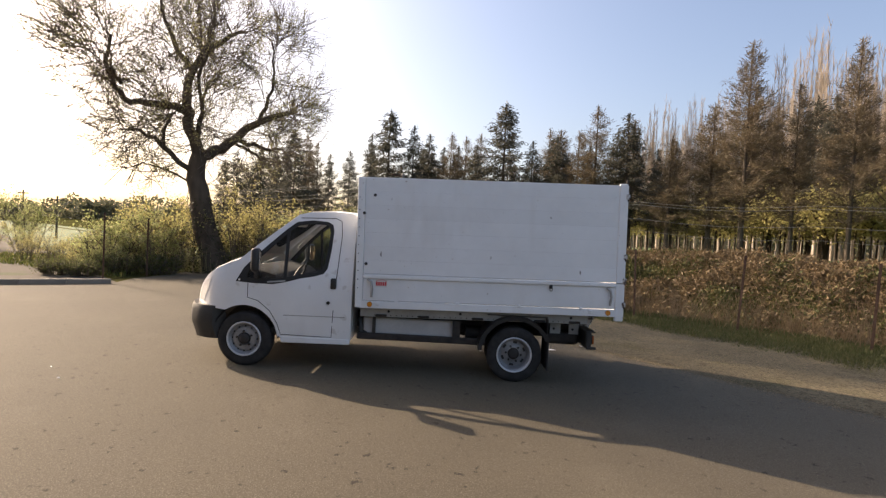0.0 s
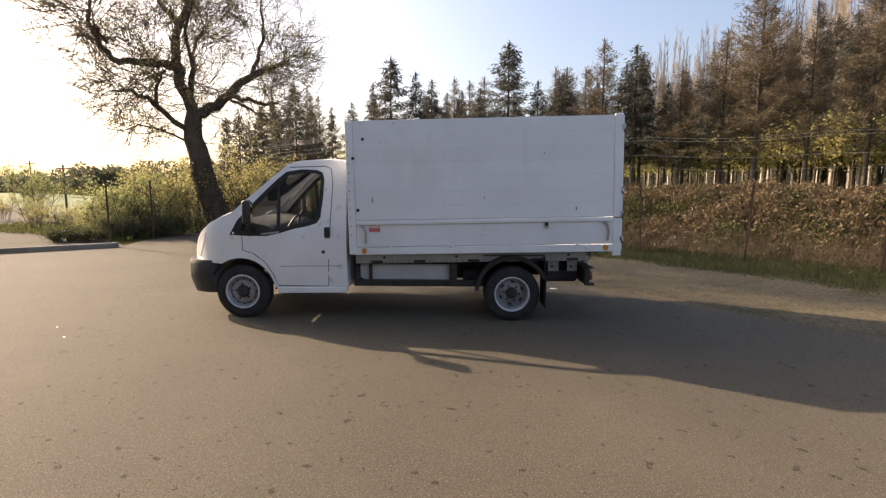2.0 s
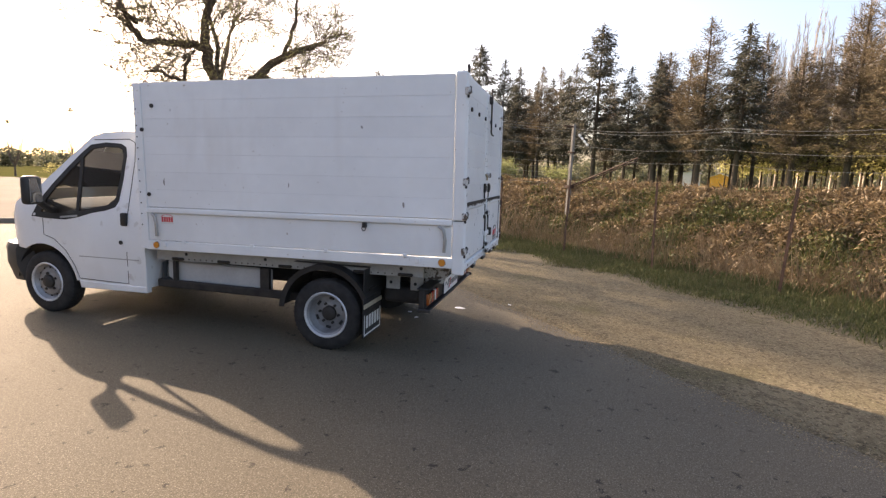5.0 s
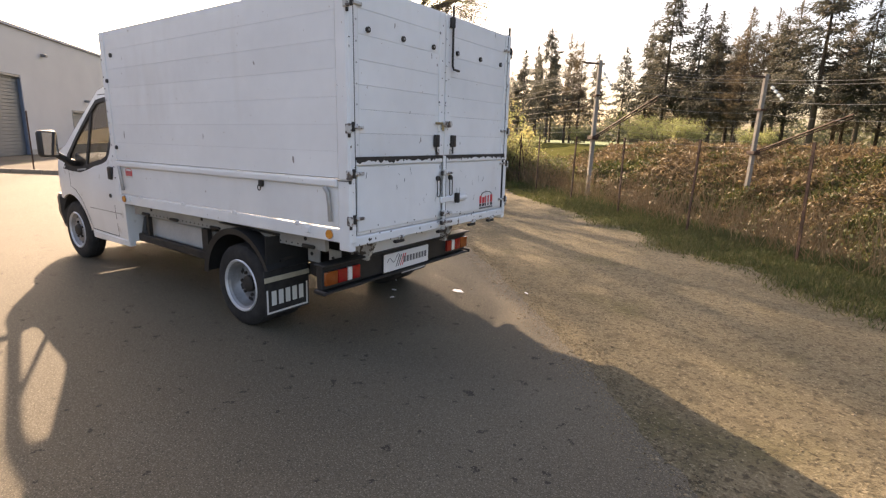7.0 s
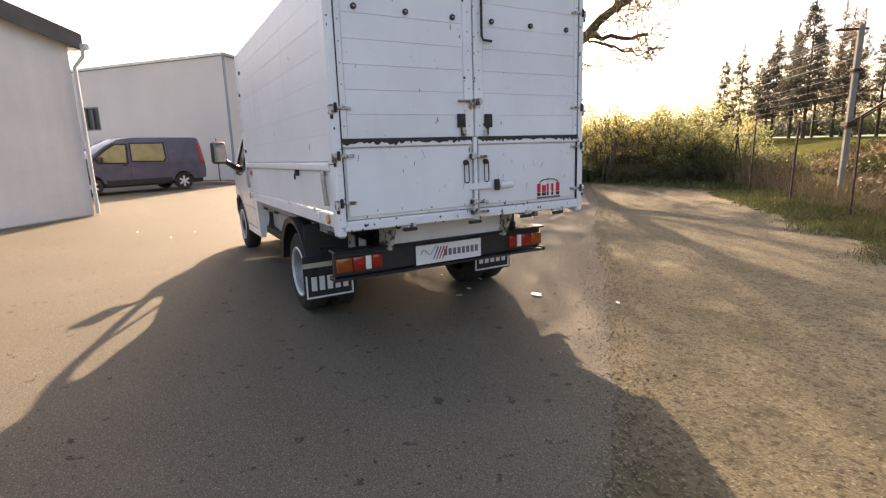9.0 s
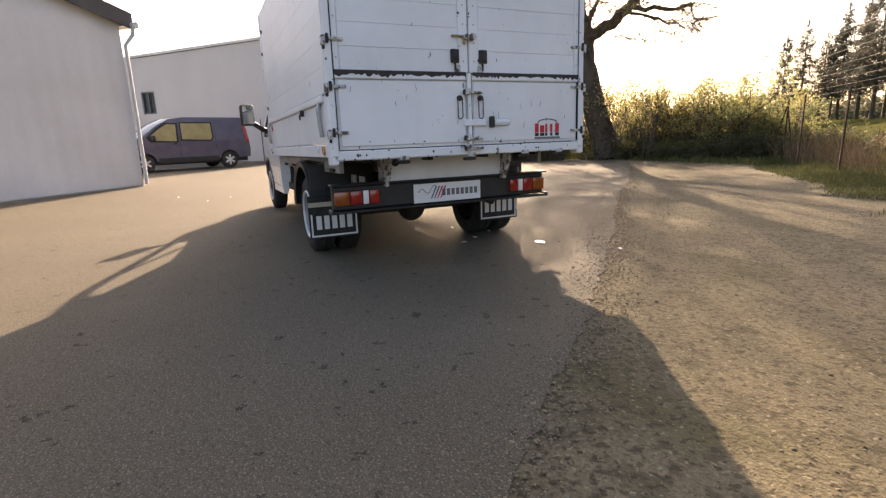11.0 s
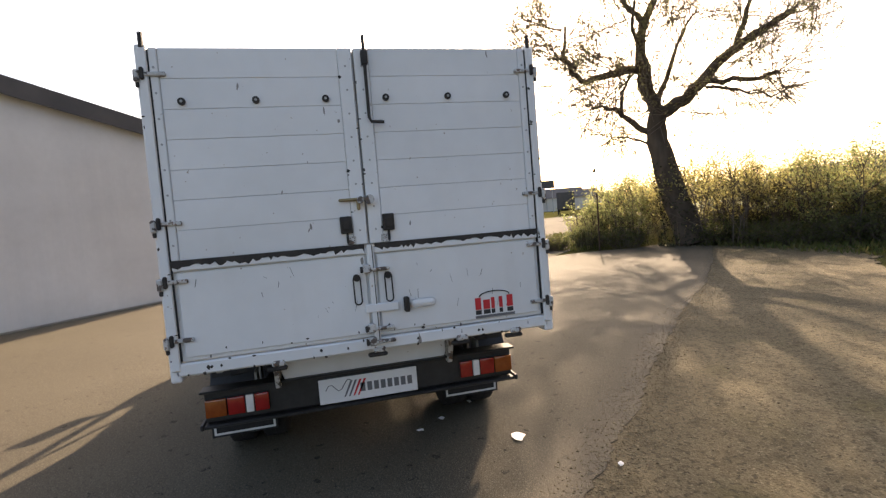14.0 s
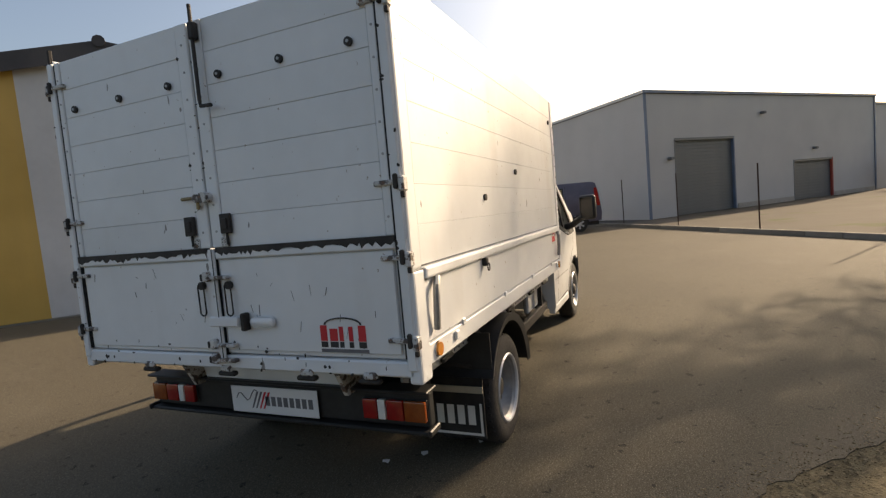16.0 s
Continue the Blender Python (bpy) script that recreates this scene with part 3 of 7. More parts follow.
def grey_hall():
    """x runs along the door front, y out of it (towards the yard); the side wall runs back along -y."""
    m = Matrix.Translation(GREY) @ Matrix.Rotation(math.atan2(-U.y, -U.x), 4, "Z")
    hall = thing("hall", "grey rendered hall with two roller shutters", "hall", m)
    # -U is x, so local y is -N: the front faces +N, at y = 0, and the hall fills y > 0
    length, deep, h0 = 20.0, 24.0, 5.85
    doors = ((1.85, 6.3, 3.75), (11.35, 15.25, 2.3))
    xs = [0.0] + [v for d in doors for v in d[:2]] + [length]
    for a, b in zip(xs[::2], xs[1::2]):
        part("wall", box((a, 0.0, -0.1), (b, 0.3, h0)), HALL_GREY, hall)
    for a, b, t in doors:
        part("wall", box((a, 0.0, t), (b, 0.3, h0)), HALL_GREY, hall)
    for y0, y1, z0, z1 in ((0.3, 7.35, -0.1, h0), (8.25, deep, -0.1, h0), (7.35, 8.25, -0.1, 2.6), (7.35, 8.25, 3.78, h0)):
        part("wall", box((0.0, y0, z0), (0.3, y1, z1)), HALL_GREY, hall)
    part("wall", box((length - 0.3, 0.3, -0.1), (length, deep, h0)), HALL_GREY, hall)
    part("wall", box((0.3, deep - 0.3, -0.1), (length - 0.3, deep, h0)), HALL_GREY, hall)
    win = part("window", box((0.12, 7.35, 2.6), (0.16, 8.25, 3.78)), shader("dark_pane", [(0.03, 0.035, 0.04), (0.05, 0.055, 0.06)], rough=0.1), hall, "small dark window")
    for y0, y1, z0, z1 in ((7.35, 7.42, 2.6, 3.78), (8.18, 8.25, 2.6, 3.78), (7.42, 8.18, 2.6, 2.67), (7.42, 8.18, 3.71, 3.78), (7.77, 7.83, 2.67, 3.71)):
        part("window_frame", box((0.02, y0, z0), (0.12, y1, z1)), SHUTTER, win)
    part("roof", box((-0.05, -0.05, h0), (length + 0.05, deep + 0.05, h0 + 0.12)), DARK_ROOF, hall, "flat roof edge")
    part("parapet_trim", box((-0.09, -0.09, h0 + 0.02), (length + 0.09, -0.052, h0 + 0.15)), BLUE_TRIM, hall, "blue-grey metal roof trim")
    part("parapet_trim", box((-0.09, -0.05, h0 + 0.02), (-0.052, deep, h0 + 0.15)), HALL_WHITE, hall, "pale metal roof trim")
    part("corner_trim", box((-0.045, -0.06, 0), (0.09, -0.002, h0 + 0.0)), BLUE_TRIM, hall, "blue corner trim")
    part("corner_trim", box((length - 0.09, -0.06, 0), (length + 0.045, -0.002, h0 + 0.0)), BLUE_TRIM, hall, "blue corner trim")
    part("plinth", box((6.4, -0.05, 0), (11.25, -0.003, 0.25)), CONCRETE, hall, "concrete plinth")
    part("plinth", box((15.35, -0.05, 0), (length - 0.15, -0.003, 0.25)), CONCRETE, hall, "concrete plinth")
    for a, b, t in doors:
        holder = part("shutter", box((a, 0.16, 0.0), (b, 0.2, t)), SHUTTER, hall, "grey roller shutter, closed")
        me = None
        for i in range(int(t / 0.16)):
            if me is None:
                me = mesh_of("slat", box((a + 0.05, 0.125, 0.0), (b - 0.05, 0.158, 0.15), 0.008), SHUTTER)
            ob = new("slat", me)
            ob.parent = holder
            ob.location = (0, 0, 0.02 + 0.16 * i)
        jamb = BLUE_TRIM if a < 10 else shader("red_door_post", [(0.25, 0.04, 0.03), (0.35, 0.06, 0.04)], rough=0.6)
        part("jamb", box((a, -0.02, 0), (a + 0.08, 0.12, t)), SHUTTER, hall, "steel door jamb")
        part("jamb", box((b - 0.08, -0.02, 0), (b, 0.12, t)), jamb, hall, "painted steel door jamb")
        part("lintel", box((a + 0.08, -0.02, t - 0.12), (b - 0.08, 0.12, t)), SHUTTER, hall)
    for x, z in ((1.45, 2.72), (13.3, 2.82), (8.6, 4.85)):
        part("wall_lamp", box((x - 0.12, -0.25, z), (x + 0.12, -0.003, z + 0.14), 0.03), SHUTTER, hall, "small grey flood lamp")
    # the roof falls gently away from the door front
    for ob in hall.children:
        if ob.data and ob.name.split(".")[0] in ("wall", "roof", "parapet_trim"):
            for v in ob.data.vertices:
                if v.co.z > h0 - 0.3:
                    v.co.z -= 0.04 * max(0, v.co.y)
    low = part("wall", box((length + 0.3, 0.6, -0.1), (length + 3.4, 12.0, 5.5)), HALL_GREY, hall, "lower annex wall")
    part("parapet_trim", box((length + 0.25, 0.53, 5.5), (length + 3.48, 12.0, 5.64)), BLUE_TRIM, hall, "blue-grey metal roof trim")


grey_hall()


def container():
    m = Matrix.Translation(GREY + U * -20.6 + N * 0.9) @ Matrix.Rotation(math.atan2(-U.y, -U.x), 4, "Z")
    c = thing("container", "small dark blue steel container beside the grey hall", "container", m)
    long, wide, high = 1.7, 2.1, 2.4
    part("body", box((0, -wide, 0.12), (long, 0, high), 0.02), CONTAINER, c)
    for i in range(6):
        part("rib", box((0.12 + 0.26 * i, -wide - 0.03, 0.25), (0.24 + 0.26 * i, -wide - 0.001, high - 0.15), 0.008), CONTAINER, c)
    for i in range(7):
        part("rib", box((-0.03, -wide + 0.14 + 0.28 * i, 0.25), (-0.001, -wide + 0.27 + 0.28 * i, high - 0.15), 0.008), CONTAINER, c)
    part("roof_rim", box((-0.03, -wide - 0.03, high - 0.09), (long + 0.03, 0.03, high + 0.02), 0.01), CONTAINER, c)
    for x in (0, long - 0.15):
        for y in (-wide, -0.15):
            part("corner_foot", box((x, y, 0), (x + 0.15, y + 0.15, 0.12)), CONTAINER, c)


container()


# ---- the truck ----
PAINT = spots(spots(shader("white_vehicle_paint", [(0.76, 0.77, 0.77), (0.84, 0.85, 0.85)], scale=2.2, rough=0.32, coat=0.35, fine=0.15, patchy=0.06),
                    (0.45, 0.42, 0.37), 7.0, 0.64, 0.06, 0.4), (0.55, 0.53, 0.5), 1.4, 0.56, 0.2, 0.3)
BOARD = spots(spots(spots(shader("white_board_paint", [(0.70, 0.71, 0.71), (0.82, 0.83, 0.83)], scale=1.6, rough=0.42, fine=0.25, patchy=0.1, bump=0.12, bump_scale=9, random_mix=0.15),
                          (0.12, 0.095, 0.075), 15.0, 0.735, 0.01, 0.8, (1, 1, 0.4)), (0.52, 0.48, 0.42), 3.0, 0.58, 0.16, 0.2, (1, 1, 0.25)), (0.26, 0.18, 0.11), 30.0, 0.725, 0.02, 0.7)
WORN = spots(spots(shader("worn_white_steel", [(0.42, 0.41, 0.39), (0.66, 0.66, 0.64)], scale=9, rough=0.55, fine=0.4, bump=0.3, bump_scale=60), (0.05, 0.03, 0.02), 26.0, 0.52, 0.05, 0.9), (0.16, 0.08, 0.04), 60.0, 0.58, 0.05, 0.8)
GALV = shader("galvanised_steel", [(0.30, 0.30, 0.29), (0.46, 0.46, 0.45)], scale=8, rough=0.5, metal=0.6, fine=0.3)
FRAME_GREY = shader("grey_frame_paint", [(0.28, 0.28, 0.27), (0.42, 0.42, 0.40)], scale=5, rough=0.65, fine=0.3)
BLACK = shader("black_plastic", [(0.012, 0.012, 0.012), (0.03, 0.03, 0.03)], scale=6, rough=0.5, fine=0.3)
GRIME = shader("dark_grimy_metal", [(0.015, 0.013, 0.012), (0.045, 0.038, 0.032)], scale=9, rough=0.7, bump=0.3, bump_scale=40)
RUBBER = shader("tyre_rubber", [(0.012, 0.012, 0.012), (0.035, 0.032, 0.03)], scale=12, rough=0.85, bump=0.4, bump_scale=60)
# silver dish darker than its lip: the recess's shade is put into the colour
RIM = shader("shaded_wheel_dish", [(0.20, 0.20, 0.205), (0.34, 0.345, 0.35)], scale=9, rough=0.45, metal=0.35, fine=0.3)
RIM_LIP = shader("bright_rim_edge", [(0.50, 0.51, 0.52), (0.66, 0.67, 0.68)], scale=9, rough=0.4, metal=0.3, fine=0.3)
AMBER = shader("amber_lens", [(0.24, 0.05, 0.008), (0.31, 0.072, 0.011)], scale=30, rough=0.15, coat=0.6)
MARKER = shader("orange_marker_lens", [(0.55, 0.19, 0.015), (0.68, 0.26, 0.03)], scale=30, rough=0.2, coat=0.5)
RED = shader("red_lens", [(0.26, 0.010, 0.008), (0.36, 0.014, 0.012)], scale=30, rough=0.15, coat=0.6)
CLEAR = shader("clear_lens", [(0.75, 0.74, 0.72), (0.85, 0.84, 0.82)], scale=30, rough=0.12, coat=0.6)
PLATE = shader("white_plate", [(0.74, 0.74, 0.74), (0.80, 0.80, 0.80)], scale=4, rough=0.35)
INK_GREY = shader("grey_print", [(0.12, 0.12, 0.13), (0.16, 0.16, 0.17)], scale=9, rough=0.5)
INK_RED = shader("red_print", [(0.55, 0.02, 0.03), (0.62, 0.035, 0.04)], scale=9, rough=0.5)
INK_BLACK = shader("black_print", [(0.02, 0.02, 0.02), (0.035, 0.035, 0.035)], scale=9, rough=0.6)
INK_WHITE = shader("white_print", [(0.60, 0.60, 0.58), (0.70, 0.70, 0.68)], scale=9, rough=0.6)
STRIP = shader("pale_strip", [(0.42, 0.38, 0.28), (0.55, 0.50, 0.38)], scale=14, rough=0.6, fine=0.3)
CLOTH = shader("dark_seat_cloth", [(0.02, 0.02, 0.025), (0.045, 0.045, 0.05)], scale=30, rough=0.95)
SEAL = shader("black_rubber_seal", [(0.010, 0.010, 0.010), (0.02, 0.02, 0.02)], scale=9, rough=0.7)


def glass(name, colour=(0.75, 0.8, 0.8)):
    m = bpy.data.materials.new(name)
    m.use_nodes = True
    nt = m.node_tree
    nt.nodes.remove(nt.nodes["Principled BSDF"])
    tr = nt.nodes.new("ShaderNodeBsdfTransparent")
    tr.inputs[0].default_value = (*colour, 1)
    gl = nt.nodes.new("ShaderNodeBsdfGlossy")
    gl.inputs["Roughness"].default_value = 0.03
    fr = nt.nodes.new("ShaderNodeFresnel")
    fr.inputs[0].default_value = 1.5
    mix = nt.nodes.new("ShaderNodeMixShader")
    nt.links.new(fr.outputs[0], mix.inputs[0])
    nt.links.new(tr.outputs[0], mix.inputs[1])
    nt.links.new(gl.outputs[0], mix.inputs[2])
    nt.links.new(mix.outputs[0], nt.nodes["Material Output"].inputs[0])
    return m


GLASS = glass("window_glass", (0.76, 0.79, 0.78))
MIRROR = shader("mirror_glass", [(0.8, 0.8, 0.8), (0.85, 0.85, 0.85)], rough=0.02, metal=1.0)

truck = thing("tipper_truck", "white drop-side truck with tall boarded box, parked on asphalt", "truck")
WHEEL_R = 0.355
AXLES = (0.0, -3.505)


def wheel(x, side, rear):
    """side -1 is the driver's; the outer face looks along y * side. Rear axles carry a pair."""
    m = Matrix.Translation((x, 0, WHEEL_R - 0.005)) @ Matrix.Diagonal((1, -side, 1, 1)) @ Matrix.Rotation(0.4 * side + x, 4, "Y")
    hub = new("wheel")
    hub.parent = truck
    tagged(hub, "dark tyre on a silver steel rim" if not rear else "twin rear tyres on deep silver rims")
    out = 1.045 if rear else 0.965           # y of the outer tyre wall, from the middle of the truck
    spans = [(-out, -out + 0.20)] + ([(-out + 0.235, -out + 0.435)] if rear else [])
    r = WHEEL_R
    for a, b in spans:
        bm = add_lathe(bmesh.new(), [(0.215, a + 0.012), (0.235, a + 0.004), (0.29, a), (r - 0.03, a + 0.008), (r - 0.008, a + 0.025), (r, a + 0.05), (r, a + 0.095), (r - 0.008, a + 0.1), (r, a + 0.105),
                                     (r, b - 0.05), (r - 0.008, b - 0.025), (r - 0.03, b - 0.008), (0.29, b), (0.215, b - 0.012)], 48, m)
        for k in range(48):
            q = m @ Matrix.Rotation(2 * math.pi * k / 48, 4, "Y")
            add_box(bm, (-0.009, a + 0.024, r - 0.03), (0.009, a + 0.055, r - 0.003), m=q)
            add_box(bm, (-0.009, b - 0.055, r - 0.03), (0.009, b - 0.024, r - 0.003), m=q)
        bmesh.ops.recalc_face_normals(bm, faces=bm.faces[:])
        part("tyre", bm, RUBBER, hub, smooth=True)
    a = spans[0][0]
    face = a + (0.105 if rear else 0.045)
    prof = [(0.225, a + 0.006), (0.218, a - 0.002), (0.208, a + 0.004), (0.20, a + 0.02), (0.188, a + 0.03), (0.178, face - 0.01), (0.165, face + 0.005), (0.12, face), (0.105, face - 0.012), (0.075, face - 0.014), (0.07, face + 0.02), (0.0, face + 0.02)]
    if not rear:
        prof = [(0.225, a + 0.006), (0.218, a - 0.002), (0.208, a + 0.004), (0.20, a + 0.022), (0.185, a + 0.03), (0.17, face + 0.012), (0.145, face - 0.012), (0.11, face - 0.012), (0.085, face - 0.02), (0.07, face + 0.01), (0.0, face + 0.01)]
    bm = add_lathe(bmesh.new(), prof, 40, m)
    bmesh.ops.recalc_face_normals(bm, faces=bm.faces[:])
    part("rim", bm, RIM, hub, smooth=True)
    lip = add_lathe(bmesh.new(), [(0.227, a + 0.004), (0.219, a - 0.005), (0.209, a - 0.001), (0.203, a + 0.012), (0.212, a + 0.014)], 40, m)
    bmesh.ops.recalc_face_normals(lip, faces=lip.faces[:])
    part("rim_lip", lip, RIM_LIP, hub, "bright rim edge", smooth=True)
    n_holes = 6 if rear else 12
    for k in range(n_holes):
        bm = bmesh.new()
        q = m @ Matrix.Rotation(2 * math.pi * (k + 0.5) / n_holes, 4, "Y")
        rr = 0.146 if rear else 0.158
        add_box(bm, (-0.026 if rear else -0.012, face - 0.004, rr - 0.014), (0.026 if rear else 0.012, face + 0.004, rr + 0.014), 0.003, m=q)
        part("vent_slot", bm, BLACK, hub, "dark opening in the rim")
    bm = add_lathe(bmesh.new(), [(0.074, face + 0.02), (0.070, face - 0.035), (0.056, face - 0.05), (0.03, face - 0.055), (0.0, face - 0.055)], 24, m)
    bmesh.ops.recalc_face_normals(bm, faces=bm.faces[:])
    part("hub", bm, GRIME, hub, "dark greasy hub", smooth=True)
    for k in range(6 if rear else 5):
        q = m @ Matrix.Rotation(2 * math.pi * k / (6 if rear else 5), 4, "Y")
        bm = bmesh.new()
        add_tube(bm, [q @ Vector((0, face - 0.005, 0.098)), q @ Vector((0, face - 0.032, 0.098))], 0.014, 6)
        part("wheel_nut", bm, GRIME, hub)
    return hub


for x in AXLES:
    for side in (-1, 1):
        wheel(x, side, x == 0.0)
for x in AXLES:
    part("axle", tube([(x, -0.75, 0.35), (x, 0.75, 0.35)], 0.055, 10), GRIME, truck)
bm = bmesh.new()
bmesh.ops.create_uvsphere(bm, u_segments=16, v_segments=10, radius=0.16)
for v in bm.verts:
    v.co = Vector((v.co.x, v.co.y * 0.9, 0.35 + v.co.z))
part("differential", bm, GRIME, truck, smooth=True)


# -- cab --
def half_width(x, z):
    w = 0.985 - 0.035 * max(0, (0.95 - z) / 0.6) ** 2 if z < 1.1 else 0.985 - 0.17 * ((z - 1.1) / 0.95)
    if x < -3.75:
        w *= 1 - 0.42 * ((-3.75 - x) / 0.55) ** 2
    return w


def skin(outlines, side, off=0.0, cuts=2):
    """A panel of the cab's side from (x, z) outlines (the first the rim, the rest holes), laid on the cab's curved flank."""
    bm = bmesh.new()
    es = []
    for line in outlines:
        vs = [bm.verts.new((p[0], 0, p[1])) for p in line]
        es += [bm.edges.new((vs[i], vs[(i + 1) % len(vs)])) for i in range(len(vs))]
    bmesh.ops.triangle_fill(bm, edges=es, use_beauty=True)
    for _ in range(cuts):
        long = [e for e in bm.edges if e.calc_length() > 0.12]
        if long:
            bmesh.ops.subdivide_edges(bm, edges=long, cuts=1)
            bmesh.ops.triangulate(bm, faces=[f for f in bm.faces if len(f.verts) > 3])
    for v in bm.verts:
        v.co.y = side * (half_width(v.co.x, v.co.z) + off)
    for f in bm.faces:
        f.normal_update()
    wrong = [f for f in bm.faces if f.normal.y * side < 0]
    if wrong:
        bmesh.ops.reverse_faces(bm, faces=wrong)
    return bm


def thick(bm, amount):
    """Gives a skin its thickness, inwards."""
    bm.normal_update()
    bmesh.ops.solidify(bm, geom=bm.faces[:], thickness=amount)
    return bm


def ribbon(points, wide, side, off):
    """A narrow band along a line of (x, z) on the cab's flank."""
    left, right = [], []
    for i, p in enumerate(points):
        a, b = Vector(points[max(0, i - 1)]), Vector(points[min(len(points) - 1, i + 1)])
        n = Vector((-(b - a).y, (b - a).x)).normalized() * wide / 2
        left.append((p[0] + n.x, p[1] + n.y))
        right.append((p[0] - n.x, p[1] - n.y))
    bm = bmesh.new()
    l = [bm.verts.new((p[0], side * (half_width(*p) + off), p[1])) for p in left]
    r = [bm.verts.new((p[0], side * (half_width(*p) + off), p[1])) for p in right]
    for i in range(len(points) - 1):
        bm.faces.new((l[i], l[i + 1], r[i + 1], r[i]))
    return bm


def arch(cx, cz, r, a0, a1, n):
    return [(cx + r * math.cos(radians(a0 + (a1 - a0) * i / n)), cz + r * math.sin(radians(a0 + (a1 - a0) * i / n))) for i in range(n + 1)]


ROOF = [(-2.12, 2.00), (-2.17, 2.045), (-2.45, 2.06), (-2.75, 2.04), (-2.87, 2.005)]
SCREEN = [(-2.87, 2.005), (-3.06, 1.85), (-3.25, 1.69), (-3.44, 1.53), (-3.60, 1.385)]
BONNET = [(-3.60, 1.385), (-3.75, 1.325), (-3.92, 1.24), (-4.06, 1.14), (-4.17, 1.02)]
NOSE = [(-4.17, 1.02), (-4.23, 0.92), (-4.26, 0.82), (-4.27, 0.74)]
WINDOW = [(-3.63, 1.10), (-3.40, 1.085), (-3.15, 1.085), (-2.98, 1.12), (-2.80, 1.175), (-2.62, 1.21), (-2.50, 1.25), (-2.455, 1.32), (-2.425, 1.55), (-2.41, 1.80), (-2.43, 1.89), (-2.50, 1.925), (-2.70, 1.935), (-2.90, 1.905), (-3.02, 1.81), (-3.20, 1.64), (-3.38, 1.46), (-3.54, 1.28)]
PANE = [(-3.50, 1.155), (-3.30, 1.15), (-3.12, 1.155), (-2.95, 1.19), (-2.78, 1.235), (-2.62, 1.265), (-2.53, 1.30), (-2.50, 1.36), (-2.47, 1.56), (-2.455, 1.78), (-2.475, 1.86), (-2.53, 1.885), (-2.70, 1.89), (-2.87, 1.865), (-2.99, 1.765), (-3.17, 1.60), (-3.33, 1.435), (-3.45, 1.29)]
FLANK = ([(-2.12, 0.40)] + ROOF[:1] + ROOF[1:] + SCREEN[1:] + BONNET[1:] + NOSE[1:] + [(-3.86, 0.73)] + arch(-3.505, 0.36, 0.44, 125, 8, 12)[:] + [(-3.04, 0.40)])
for side in (-1, 1):
    part("cab_side", thick(skin([FLANK, WINDOW], side), 0.02), PAINT, truck, "white painted cab flank", smooth=True)
    part("window_frame", thick(skin([WINDOW, PANE], side, 0.003), 0.02), SEAL, truck, "black window surround", smooth=True)
    pane = part("side_window", skin([PANE], side, -0.012), GLASS, truck, "tinted door glass", smooth=True)
    pane.visible_shadow = False
    part("window_pillar", thick(skin([[(-3.02, 1.17), (-2.98, 1.18), (-2.985, 1.77), (-3.025, 1.735)]], side, 0.0), 0.02), SEAL, truck)
    part("door_seam", ribbon([(-3.47, 1.085), (-3.47, 0.90), (-3.33, 0.86), (-3.18, 0.74), (-3.08, 0.58), (-3.03, 0.435), (-2.6, 0.43), (-2.37, 0.43), (-2.355, 0.75), (-2.33, 1.20), (-2.30, 1.75), (-2.32, 1.94), (-2.40, 1.975), (-2.86, 1.96)], 0.009, side, 0.002), SEAL, truck, "thin dark door gap")
    # flat grey strip on the white flank: the crease's shade line as colour
    part("flank_crease_shade", ribbon([(-3.0, 0.69), (-2.7, 0.695), (-2.2, 0.70)], 0.010, side, 0.003), FRAME_GREY, truck)
    part("wing_trim", ribbon(arch(-3.505, 0.36, 0.45, 118, 6, 14), 0.025, side, 0.008), PAINT, truck)
    part("sill", prism([(-3.02, 0.33), (-2.13, 0.345), (-2.13, 0.41), (-3.04, 0.41)], side * 0.90, side * 0.965, "y", 0.008), PAINT, truck)
    y0, y1 = sorted((side * 0.965, side * 1.01))
    part("door_handle", box((-2.40, y0, 1.06), (-2.325, y1 - 0.0, 1.20), 0.015, 2), BLACK, truck, "black plastic door handle", smooth=True)
    bm = tube([(-2.42, side * 0.975, 0.88), (-2.42, side * 0.995, 0.88)], 0.022, 12)
    part("lock_barrel", bm, BLACK, truck)
    lamp = skin([[(-4.12, 0.80), (-4.235, 0.80), (-4.20, 0.93), (-4.10, 1.06), (-3.98, 1.13), (-4.02, 1.0)]], side, 0.004)
    part("headlight", thick(lamp, 0.01), CLEAR, truck, "clear teardrop headlight", smooth=True)
    part("door_badge", thick(skin([[(-3.22, 1.10), (-2.99, 1.125), (-2.99, 1.145), (-3.22, 1.12)]], side, 0.006), 0.004), FRAME_GREY, truck, "small grey badge strip")
    part("side_repeater", thick(skin([[(-3.60, 1.11), (-3.57, 1.11), (-3.57, 1.135), (-3.59, 1.14)]], side, 0.009), 0.004), CLEAR, truck)
    # wing mirror
    mir = part("wing_mirror", box((-0.05, -0.1, -0.145), (0.05, 0.1, 0.155), 0.04, 3, Matrix.Translation((-3.29, side * 1.225, 1.40)) @ Matrix.Rotation(radians(-14 * side), 4, "Z")), BLACK, truck, "black plastic wing mirror", smooth=True)
    part("mirror_glass", box((0.05, -0.078, -0.12), (0.053, 0.078, 0.13), m=Matrix.Translation((-3.29, side * 1.225, 1.40)) @ Matrix.Rotation(radians(-14 * side), 4, "Z")), MIRROR, mir)
